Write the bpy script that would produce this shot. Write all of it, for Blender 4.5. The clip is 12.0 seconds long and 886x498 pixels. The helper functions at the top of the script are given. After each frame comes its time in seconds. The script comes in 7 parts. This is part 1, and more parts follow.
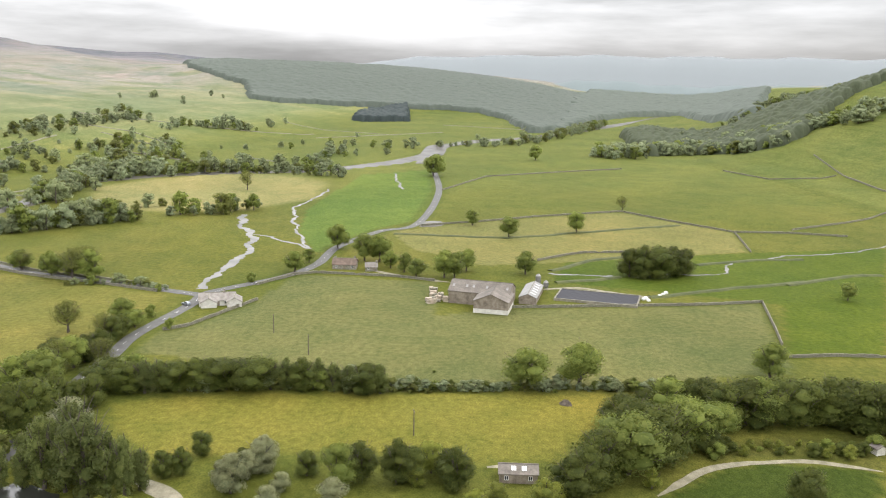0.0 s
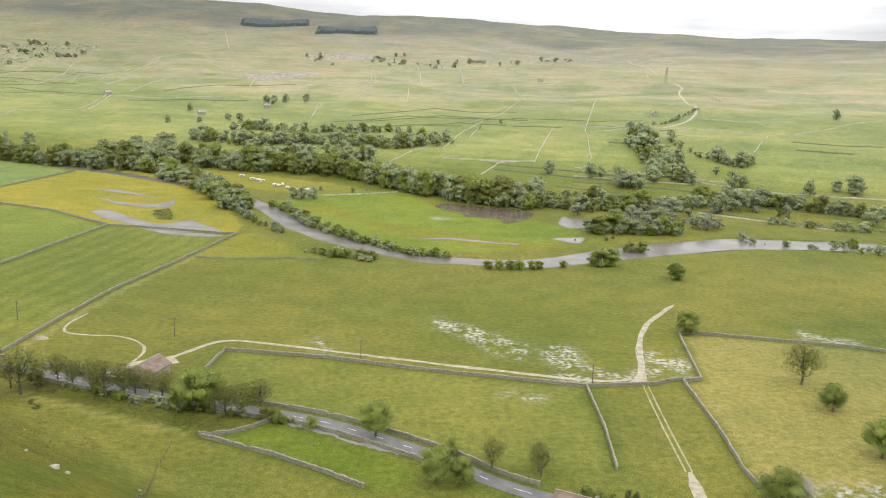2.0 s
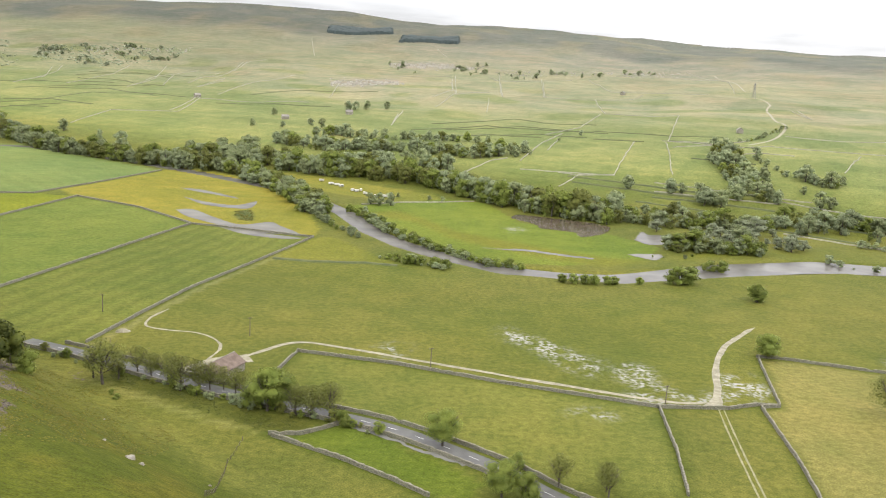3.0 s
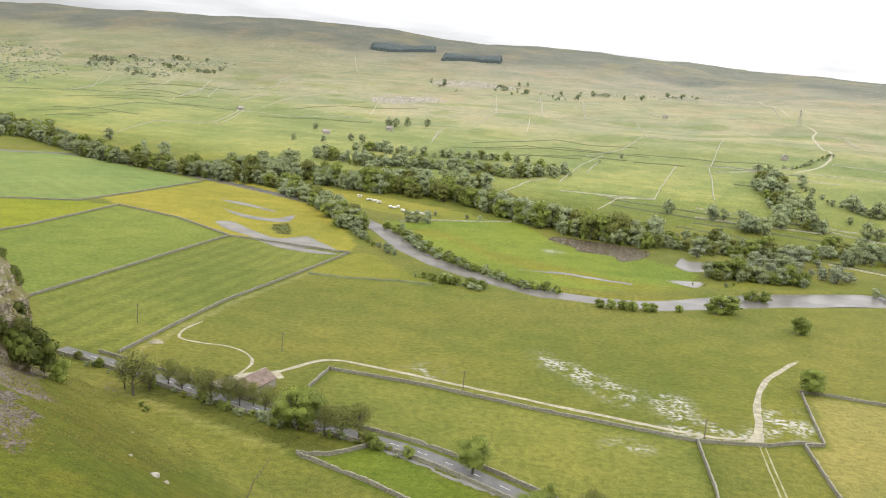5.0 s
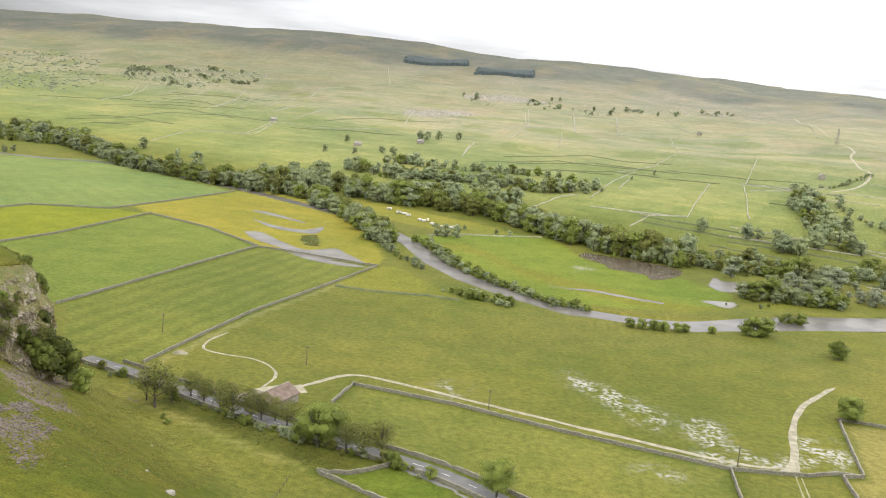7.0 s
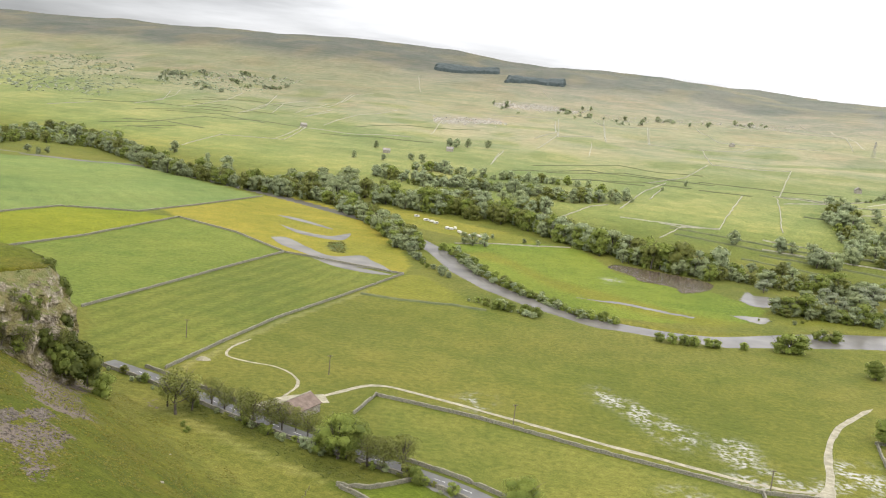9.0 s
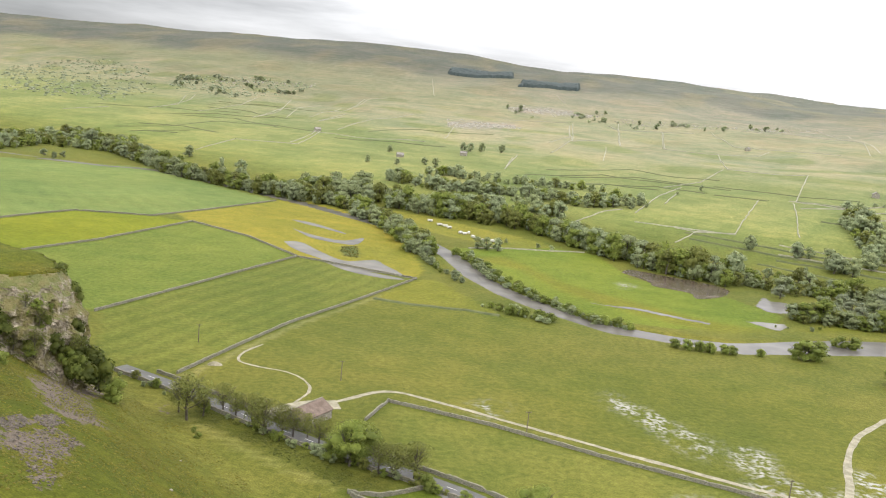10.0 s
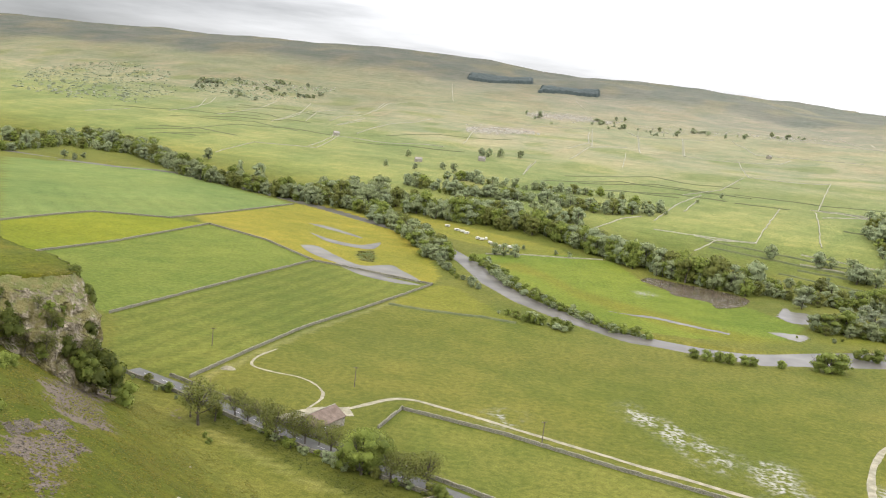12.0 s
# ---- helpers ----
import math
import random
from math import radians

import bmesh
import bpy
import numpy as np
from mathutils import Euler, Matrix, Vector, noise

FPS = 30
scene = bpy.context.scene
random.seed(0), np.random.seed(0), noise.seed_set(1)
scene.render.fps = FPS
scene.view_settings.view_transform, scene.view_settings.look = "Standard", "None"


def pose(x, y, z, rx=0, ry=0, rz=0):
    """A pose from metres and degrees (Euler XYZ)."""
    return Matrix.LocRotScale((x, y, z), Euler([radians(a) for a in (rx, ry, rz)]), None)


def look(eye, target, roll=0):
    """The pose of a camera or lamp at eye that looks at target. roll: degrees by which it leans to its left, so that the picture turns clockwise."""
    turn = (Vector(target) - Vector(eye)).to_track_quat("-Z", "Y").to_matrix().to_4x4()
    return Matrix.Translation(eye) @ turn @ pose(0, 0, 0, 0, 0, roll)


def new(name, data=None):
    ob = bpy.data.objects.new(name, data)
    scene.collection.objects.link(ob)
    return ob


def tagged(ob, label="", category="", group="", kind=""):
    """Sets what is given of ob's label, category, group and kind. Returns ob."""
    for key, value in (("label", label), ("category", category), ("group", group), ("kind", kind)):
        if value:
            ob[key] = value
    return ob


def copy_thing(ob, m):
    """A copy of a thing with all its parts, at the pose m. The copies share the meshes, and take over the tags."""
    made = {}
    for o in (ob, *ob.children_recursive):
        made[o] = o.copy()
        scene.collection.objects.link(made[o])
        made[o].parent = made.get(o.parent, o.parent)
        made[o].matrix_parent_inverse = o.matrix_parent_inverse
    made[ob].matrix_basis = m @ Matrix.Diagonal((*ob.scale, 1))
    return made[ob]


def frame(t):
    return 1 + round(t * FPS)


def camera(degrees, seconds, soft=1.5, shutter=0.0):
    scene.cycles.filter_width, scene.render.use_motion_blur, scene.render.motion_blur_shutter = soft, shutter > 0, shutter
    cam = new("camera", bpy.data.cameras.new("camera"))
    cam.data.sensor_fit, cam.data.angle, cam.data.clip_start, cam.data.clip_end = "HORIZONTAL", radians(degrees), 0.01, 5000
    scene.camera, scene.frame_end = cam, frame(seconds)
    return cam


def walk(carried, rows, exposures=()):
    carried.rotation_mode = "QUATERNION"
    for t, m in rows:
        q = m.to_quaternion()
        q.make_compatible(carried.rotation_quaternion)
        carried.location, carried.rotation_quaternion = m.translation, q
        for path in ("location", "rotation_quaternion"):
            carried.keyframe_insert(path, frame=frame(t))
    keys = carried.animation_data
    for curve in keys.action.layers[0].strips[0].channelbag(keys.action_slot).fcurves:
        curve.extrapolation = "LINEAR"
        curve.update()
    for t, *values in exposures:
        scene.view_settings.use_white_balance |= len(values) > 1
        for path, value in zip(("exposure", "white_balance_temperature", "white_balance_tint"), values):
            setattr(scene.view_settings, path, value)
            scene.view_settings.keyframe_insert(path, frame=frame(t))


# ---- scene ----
cam = camera(54.97, 12.0, 1.05)


def aim(x, y, z, yaw, pitch, roll):
    return pose(x, y, z, 90 + pitch, 0, yaw) @ pose(0, 0, 0, 0, 0, roll)


PATH = [
    (0, aim(0.34, -4.28, 100.87, -85.61, -11.97, 1.06)),
    (0.1, aim(0.35, -4.09, 100.80, -80.06, -12.03, 0.96)),
    (0.3, aim(0.35, -3.72, 100.67, -69.30, -12.04, 0.74)),
    (0.5, aim(0.36, -3.34, 100.52, -58.21, -11.99, 0.56)),
    (0.7, aim(0.36, -2.98, 100.37, -46.90, -11.95, 0.59)),
    (0.9, aim(0.37, -2.62, 100.24, -35.52, -11.91, 0.72)),
    (1.1, aim(0.35, -2.28, 100.14, -24.00, -11.90, 0.83)),
    (1.5, aim(0.24, -1.68, 100.08, -11.17, -11.78, 1.29)),
    (2, aim(0.10, -1.05, 100.03, -5.10, -11.55, 1.98)),
    (2.5, aim(0.03, -0.59, 99.97, -1.89, -11.40, 2.72)),
    (3, aim(0.00, 0.00, 100.00, 0.00, -11.14, 3.29)),
    (5, aim(-0.37, 4.50, 100.33, 2.53, -10.12, 4.66)),
    (5.5, aim(-0.33, 5.80, 100.36, 3.02, -9.92, 4.89)),
    (6, aim(-0.23, 7.11, 100.32, 3.57, -9.73, 5.11)),
    (6.5, aim(-0.14, 8.38, 100.29, 4.08, -9.55, 5.25)),
    (7, aim(-0.12, 9.70, 100.30, 4.62, -9.41, 5.38)),
    (9, aim(-0.42, 15.11, 100.34, 6.53, -9.10, 6.10)),
    (9.5, aim(-0.42, 16.39, 100.30, 7.06, -8.99, 6.17)),
    (10, aim(-0.46, 17.58, 100.28, 7.49, -8.91, 6.04)),
    (10.5, aim(-0.48, 18.64, 100.28, 7.87, -8.84, 6.11)),
    (11, aim(-0.49, 19.63, 100.24, 8.17, -8.78, 6.20)),
    (11.5, aim(-0.56, 20.53, 100.21, 8.44, -8.74, 6.36)),
    (12, aim(-0.57, 21.39, 100.18, 8.71, -8.71, 6.54)),
]
walk(cam, PATH, [(0, -0.12), (1, -0.1), (2.5, -0.1), (5, -0.05), (12, -0.06)])

# ---- light ----
SUN_EL, SUN_AZ = 52.0, 150.0
world = bpy.data.worlds.new("overcast_sky")
scene.world = world
world.use_nodes = True
wn, wl = world.node_tree.nodes, world.node_tree.links
wn.clear()
w_out, w_back = wn.new("ShaderNodeOutputWorld"), wn.new("ShaderNodeBackground")
w_sky = wn.new("ShaderNodeTexSky")
w_sky.sky_type, w_sky.sun_disc = "NISHITA", False
w_sky.sun_elevation, w_sky.sun_rotation = radians(SUN_EL), radians(SUN_AZ)
w_pos, w_sep = wn.new("ShaderNodeTexCoord"), wn.new("ShaderNodeSeparateXYZ")
w_up = wn.new("ShaderNodeMapRange")
w_up.inputs["From Min"].default_value, w_up.inputs["From Max"].default_value = 0.0, 0.45
w_up.inputs["To Min"].default_value, w_up.inputs["To Max"].default_value = 5.2, 45.0
w_flat, w_cloud = wn.new("ShaderNodeMapping"), wn.new("ShaderNodeTexNoise")
w_flat.inputs["Scale"].default_value = (1.0, 1.0, 7.0)
w_cloud.inputs["Scale"].default_value, w_cloud.inputs["Detail"].default_value, w_cloud.inputs["Roughness"].default_value = 2.3, 7.0, 0.55
w_amount = wn.new("ShaderNodeMapRange")
w_amount.inputs["From Min"].default_value, w_amount.inputs["From Max"].default_value = 0.38, 0.62
w_amount.inputs["To Min"].default_value, w_amount.inputs["To Max"].default_value = 0.72, 1.38
w_mul, w_tone, w_mix = wn.new("ShaderNodeMath"), wn.new("ShaderNodeMixRGB"), wn.new("ShaderNodeMixRGB")
w_mul.operation, w_tone.blend_type = "MULTIPLY", "MULTIPLY"
w_tone.inputs[0].default_value, w_tone.inputs[1].default_value = 1.0, (1.005, 1.0, 1.02, 1)
w_mix.inputs[0].default_value = 0.9
wl.new(w_pos.outputs["Generated"], w_sep.inputs[0])
wl.new(w_sep.outputs["Z"], w_up.inputs["Value"])
wl.new(w_pos.outputs["Generated"], w_flat.inputs["Vector"])
wl.new(w_flat.outputs["Vector"], w_cloud.inputs["Vector"])
wl.new(w_cloud.outputs["Fac"], w_amount.inputs["Value"])
wl.new(w_up.outputs["Result"], w_mul.inputs[0])
wl.new(w_amount.outputs["Result"], w_mul.inputs[1])
w_dot, w_side, w_mul2 = wn.new("ShaderNodeVectorMath"), wn.new("ShaderNodeMapRange"), wn.new("ShaderNodeMath")
w_dot.operation, w_mul2.operation = "DOT_PRODUCT", "MULTIPLY"
w_dot.inputs[1].default_value = (math.sin(radians(50)), math.cos(radians(50)), 0.0)
w_side.inputs["From Min"].default_value, w_side.inputs["From Max"].default_value = 0.05, 0.85
w_side.inputs["To Min"].default_value, w_side.inputs["To Max"].default_value = 0.35, 0.8
wl.new(w_pos.outputs["Generated"], w_dot.inputs[0])
w_fold = wn.new("ShaderNodeMath")
w_fold.operation = "ABSOLUTE"
wl.new(w_dot.outputs["Value"], w_fold.inputs[0])
wl.new(w_fold.outputs["Value"], w_side.inputs["Value"])
wl.new(w_mul.outputs["Value"], w_mul2.inputs[0])
wl.new(w_side.outputs["Result"], w_mul2.inputs[1])
wl.new(w_mul2.outputs["Value"], w_tone.inputs[2])
wl.new(w_sky.outputs["Color"], w_mix.inputs[1])
wl.new(w_tone.outputs["Color"], w_mix.inputs[2])
wl.new(w_mix.outputs["Color"], w_back.inputs["Color"])
w_back.inputs["Strength"].default_value = 0.128
wl.new(w_back.outputs["Background"], w_out.inputs["Surface"])

sun = new("sun", bpy.data.lights.new("sun", "SUN"))
sun.data.energy, sun.data.angle, sun.data.color = 1.4, radians(18), (1.0, 0.95, 0.86)
sun.matrix_world = look((500 * math.sin(radians(SUN_AZ)), 500 * math.cos(radians(SUN_AZ)), 640), (0, 0, 0))
scene.view_settings.exposure = 0.0


# ---- materials ----
def make(name, rough=0.8, metal=0.0):
    """A node material: returns it with its nodes, links and shader."""
    mat = bpy.data.materials.new(name)
    mat.use_nodes = True
    n, k = mat.node_tree.nodes, mat.node_tree.links
    b = n["Principled BSDF"]
    b.inputs["Roughness"].default_value, b.inputs["Metallic"].default_value = rough, metal
    return mat, n, k, b


def grain(n, k, scale, detail=4.0, low=0.35, high=0.65, coords=None):
    """Noise over the surface in metres, spread to 0..1."""
    t, m = n.new("ShaderNodeTexNoise"), n.new("ShaderNodeMapRange")
    if coords is None:
        coords = n.new("ShaderNodeTexCoord").outputs["Object"]
    t.inputs["Scale"].default_value, t.inputs["Detail"].default_value = scale, detail
    m.inputs["From Min"].default_value, m.inputs["From Max"].default_value = low, high
    k.new(coords, t.inputs["Vector"])
    k.new(t.outputs["Fac"], m.inputs["Value"])
    return m.outputs["Result"]


def blend(n, k, fac, a, b, kind="MIX"):
    m = n.new("ShaderNodeMixRGB")
    m.blend_type = kind
    for slot, v in zip(m.inputs, (fac, a, b)):
        if hasattr(v, "is_linked"):
            k.new(v, slot)
        elif isinstance(v, (int, float)):
            slot.default_value = v
        else:
            slot.default_value = (*v, 1)
    return m.outputs["Color"]


def bumped(n, k, b, height, strength, distance):
    u = n.new("ShaderNodeBump")
    u.inputs["Strength"].default_value, u.inputs["Distance"].default_value = strength, distance
    k.new(height, u.inputs["Height"])
    k.new(u.outputs["Normal"], b.inputs["Normal"])


def mottled(name, dark, light, scale, rough=0.85, fine=6.0, bump=0.3, depth=0.05, own=0.0, metal=0.0):
    """A surface with stains and grain between two colours; own: how far single objects differ."""
    mat, n, k, b = make(name, rough, metal)
    c = blend(n, k, grain(n, k, scale), dark, light)
    g = grain(n, k, scale * fine, 3.0, 0.3, 0.7)
    c = blend(n, k, 0.45, c, blend(n, k, g, [0.45] * 3, [1.0] * 3), "MULTIPLY")
    if own:
        r, info = n.new("ShaderNodeMapRange"), n.new("ShaderNodeObjectInfo")
        r.inputs["To Min"].default_value, r.inputs["To Max"].default_value = 1 - own, 1.0
        k.new(info.outputs["Random"], r.inputs["Value"])
        c = blend(n, k, 1.0, c, r.outputs["Result"], "MULTIPLY")
    k.new(c, b.inputs["Base Color"])
    bumped(n, k, b, g, bump, depth)
    return mat


def plain(name, colour, rough=0.6, metal=0.0):
    mat, n, k, b = make(name, rough, metal)
    g = grain(n, k, 3.0)
    k.new(blend(n, k, g, [0.86 * v for v in colour], colour), b.inputs["Base Color"])
    return mat


def leafy(name, dark, light, vary=0.5):
    """Foliage: clumps differ within one crown, trees differ from one another, and light comes through the leaves."""
    mat, n, k, b = make(name, 0.6)
    geo, info = n.new("ShaderNodeNewGeometry"), n.new("ShaderNodeObjectInfo")
    c = blend(n, k, geo.outputs["Random Per Island"], dark, light)
    r, s = n.new("ShaderNodeMapRange"), n.new("ShaderNodeHueSaturation")
    r.inputs["To Min"].default_value, r.inputs["To Max"].default_value = 0.78, 1.2
    k.new(info.outputs["Random"], r.inputs["Value"])
    k.new(r.outputs["Result"], s.inputs["Value"])
    k.new(c, s.inputs["Color"])
    c = blend(n, k, vary, s.outputs["Color"], blend(n, k, grain(n, k, 0.4), (0.6, 0.66, 0.62), (1.2, 1.12, 1.05)), "MULTIPLY")
    k.new(c, b.inputs["Base Color"])
    b.inputs["Specular IOR Level"].default_value = 0.15
    thin, mix = n.new("ShaderNodeBsdfTranslucent"), n.new("ShaderNodeMixShader")
    mix.inputs[0].default_value = 0.45
    k.new(c, thin.inputs["Color"])
    k.new(b.outputs[0], mix.inputs[1])
    k.new(thin.outputs[0], mix.inputs[2])
    k.new(mix.outputs[0], n["Material Output"].inputs["Surface"])
    return mat


def watery(name, bed, rough, ripple, shine=0.3):
    """Silty water: the colour it carries, and the sky on its rippled face."""
    mat, n, k, b = make(name, 0.6)
    b.inputs["Specular IOR Level"].default_value = 0.1
    k.new(blend(n, k, grain(n, k, 0.05), bed, [1.8 * v for v in bed]), b.inputs["Base Color"])
    gloss, mix = n.new("ShaderNodeBsdfGlossy"), n.new("ShaderNodeMixShader")
    gloss.inputs["Color"].default_value, gloss.inputs["Roughness"].default_value = (0.95, 0.95, 0.95, 1), rough
    wave = n.new("ShaderNodeBump")
    wave.inputs["Strength"].default_value, wave.inputs["Distance"].default_value = ripple, 0.25
    k.new(grain(n, k, 0.9, 3.0, 0.2, 0.8), wave.inputs["Height"])
    k.new(wave.outputs["Normal"], gloss.inputs["Normal"])
    rim, weak = n.new("ShaderNodeFresnel"), n.new("ShaderNodeMath")
    rim.inputs["IOR"].default_value = 1.33
    weak.operation, weak.inputs[1].default_value = "MULTIPLY", shine
    k.new(rim.outputs[0], weak.inputs[0])
    k.new(weak.outputs[0], mix.inputs[0])
    k.new(b.outputs[0], mix.inputs[1])
    k.new(gloss.outputs[0], mix.inputs[2])
    k.new(mix.outputs[0], n["Material Output"].inputs["Surface"])
    return mat


def drystone(name, dark, light, size):
    """Limestone laid dry: cells of stone with dark gaps."""
    mat, n, k, b = make(name, 0.9)
    coords = n.new("ShaderNodeTexCoord").outputs["Object"]
    v, e = n.new("ShaderNodeTexVoronoi"), n.new("ShaderNodeTexVoronoi")
    e.feature = "DISTANCE_TO_EDGE"
    m = n.new("ShaderNodeMapRange")
    m.inputs["From Max"].default_value = 0.12
    for t in (v, e):
        t.inputs["Scale"].default_value = size
        k.new(coords, t.inputs["Vector"])
    k.new(e.outputs["Distance"], m.inputs["Value"])
    c = blend(n, k, v.outputs["Color"], dark, light)
    c = blend(n, k, grain(n, k, 0.6), c, blend(n, k, 0.5, c, (0.16, 0.17, 0.11)))
    c = blend(n, k, m.outputs["Result"], [0.3 * w for w in dark], c)
    k.new(c, b.inputs["Base Color"])
    bumped(n, k, b, m.outputs["Result"], 0.8, 0.08)
    return mat


def pasture():
    """Grass, moor and flooded ground: the colour of each field (haze and cloud shade included), patches, tufts and
    standing water.
    """
    mat, n, k, b = make("pasture", 0.9)
    coords = n.new("ShaderNodeTexCoord").outputs["Object"]
    tint, wet, bare = (n.new("ShaderNodeAttribute") for _ in range(3))
    tint.attribute_name, wet.attribute_name, bare.attribute_name = "tint", "wet", "bare"
    c = tint.outputs["Color"]
    broad = grain(n, k, 0.012, 5.0, 0.33, 0.67, coords)
    patch = grain(n, k, 0.07, 6.0, 0.3, 0.7, coords)
    tuft = grain(n, k, 0.45, 5.0, 0.3, 0.7, coords)
    blade = grain(n, k, 2.2, 4.0, 0.25, 0.75, coords)
    c = blend(n, k, 1.0, c, blend(n, k, broad, (0.86, 0.92, 0.88), (1.15, 1.08, 1.04)), "MULTIPLY")
    c = blend(n, k, 1.0, c, blend(n, k, patch, (0.86, 0.91, 0.84), (1.15, 1.09, 1.12)), "MULTIPLY")
    c = blend(n, k, 1.0, c, blend(n, k, tuft, (0.76, 0.79, 0.74), (1.24, 1.21, 1.25)), "MULTIPLY")
    c = blend(n, k, 1.0, c, blend(n, k, blade, [0.55] * 3, [1.43] * 3), "MULTIPLY")
    # sheep paths and banks that follow the contours
    level = n.new("ShaderNodeMapping")
    level.inputs["Scale"].default_value = (0.011, 0.011, 0.42)
    k.new(coords, level.inputs["Vector"])
    c = blend(n, k, 1.0, c, blend(n, k, grain(n, k, 1.0, 5.0, 0.36, 0.64, level.outputs["Vector"]), (0.89, 0.92, 0.90), (1.09, 1.07, 1.08)), "MULTIPLY")
    # bare stony ground where the turf has slipped
    edge, sharp = n.new("ShaderNodeMath"), n.new("ShaderNodeMapRange")
    edge.operation = "MULTIPLY_ADD"
    edge.inputs[1].default_value = 0.9
    k.new(grain(n, k, 0.35, 7.0, 0.3, 0.7, coords), edge.inputs[0])
    k.new(bare.outputs["Fac"], edge.inputs[2])
    sharp.inputs["From Min"].default_value, sharp.inputs["From Max"].default_value = 0.92, 1.06
    k.new(edge.outputs[0], sharp.inputs["Value"])
    rubble = blend(n, k, grain(n, k, 3.2, 5.0, 0.3, 0.7, coords), (0.066, 0.053, 0.041), (0.15, 0.122, 0.097))
    c = blend(n, k, sharp.outputs["Result"], c, rubble)
    tall, add = n.new("ShaderNodeMath"), n.new("ShaderNodeMath")
    tall.operation = "MULTIPLY"
    tall.inputs[1].default_value = 0.5
    k.new(blade, tall.inputs[0])
    k.new(tuft, add.inputs[0])
    k.new(tall.outputs[0], add.inputs[1])
    bumped(n, k, b, add.outputs[0], 0.55, 0.25)
    k.new(c, b.inputs["Base Color"])
    b.inputs["Specular IOR Level"].default_value = 0.06
    # standing water between the tufts
    film = n.new("ShaderNodeBsdfPrincipled")
    film.inputs["Base Color"].default_value, film.inputs["Roughness"].default_value = (0.22, 0.215, 0.175, 1), 0.25
    film.inputs["IOR"].default_value, film.inputs["Specular IOR Level"].default_value = 1.33, 0.15
    spots = blend(n, k, 1.0, grain(n, k, 0.55, 9.0, 0.44, 0.62, coords), grain(n, k, 0.11, 4.0, 0.42, 0.55, coords), "MULTIPLY")
    gate, mixed = n.new("ShaderNodeMath"), n.new("ShaderNodeMixShader")
    gate.operation, gate.use_clamp = "MULTIPLY", True
    k.new(spots, gate.inputs[0])
    k.new(wet.outputs["Fac"], gate.inputs[1])
    k.new(gate.outputs[0], mixed.inputs[0])
    k.new(b.outputs[0], mixed.inputs[1])
    k.new(film.outputs[0], mixed.inputs[2])
    k.new(mixed.outputs[0], n["Material Output"].inputs["Surface"])
    return mat


GRASS = pasture()
ASPHALT = mottled("asphalt", (0.066, 0.064, 0.060), (0.102, 0.099, 0.093), 0.25, 0.75, 12, 0.2, 0.01)
PAINT = plain("road_paint", (0.72, 0.72, 0.69), 0.6)
GRAVEL = mottled("pale_gravel", (0.175, 0.16, 0.105), (0.29, 0.262, 0.185), 0.35, 0.95, 8, 0.5, 0.05)
WATER = watery("river_water", (0.055, 0.050, 0.043), 0.10, 0.2, 0.36)
PONDWATER = watery("pond_water", (0.016, 0.017, 0.014), 0.05, 0.08, 0.9)
FLOODWATER = watery("flood_water", (0.070, 0.065, 0.055), 0.16, 0.2, 0.27)
BROWNWATER = watery("peaty_water", (0.045, 0.034, 0.022), 0.05, 0.08, 0.75)
BECK = watery("beck_water", (0.10, 0.098, 0.088), 0.26, 0.6, 0.34)
STONE = drystone("drystone", (0.125, 0.115, 0.083), (0.24, 0.222, 0.168), 2.6)
COPING = mottled("coping_stone", (0.15, 0.138, 0.10), (0.27, 0.25, 0.195), 1.3, 0.9, 4, 0.4, 0.05)
MASONRY = drystone("stone_masonry", (0.25, 0.225, 0.18), (0.37, 0.335, 0.28), 4.5)
WHITEWASH = mottled("whitewash", (0.50, 0.48, 0.43), (0.64, 0.62, 0.57), 0.5, 0.85, 5, 0.2, 0.02)
SLATE = mottled("stone_slate", (0.18, 0.16, 0.14), (0.29, 0.265, 0.235), 0.5, 0.8, 6, 0.5, 0.04, 0.2)
PINKROOF = mottled("reddish_tile", (0.098, 0.067, 0.050), (0.160, 0.115, 0.088), 0.5, 0.85, 6, 0.5, 0.04)
SHEETING = mottled("fibre_cement_sheet", (0.13, 0.112, 0.094), (0.215, 0.188, 0.16), 0.2, 0.85, 8, 0.3, 0.04, 0.25)
STEEL = mottled("galvanised_steel", (0.19, 0.185, 0.175), (0.28, 0.272, 0.258), 0.4, 0.45, 6, 0.15, 0.01, 0.0, 0.4)
BOARD = mottled("weathered_board", (0.16, 0.13, 0.10), (0.28, 0.24, 0.19), 0.6, 0.9, 7, 0.5, 0.03)
BARK = mottled("bark", (0.055, 0.045, 0.035), (0.12, 0.10, 0.08), 1.2, 0.95, 5, 0.6, 0.05)
TIMBER = mottled("creosoted_pole", (0.07, 0.055, 0.04), (0.13, 0.105, 0.08), 1.0, 0.9, 6, 0.3, 0.01)
GLASS = plain("window_glass", (0.035, 0.04, 0.045), 0.08)
BLACKSHEET = plain("black_sheet", (0.020, 0.020, 0.026), 0.85)
VILLSTONE = mottled("pale_village_stone", (0.22, 0.195, 0.16), (0.33, 0.295, 0.25), 0.7, 0.9, 5, 0.3, 0.03)
VILLSLATE = mottled("pinkish_stone_slate", (0.16, 0.137, 0.122), (0.26, 0.225, 0.20), 0.5, 0.85, 6, 0.4, 0.04, 0.25)
PALEBOARD = mottled("fresh_sawn_board", (0.34, 0.28, 0.21), (0.50, 0.43, 0.34), 0.8, 0.9, 6, 0.3, 0.02)
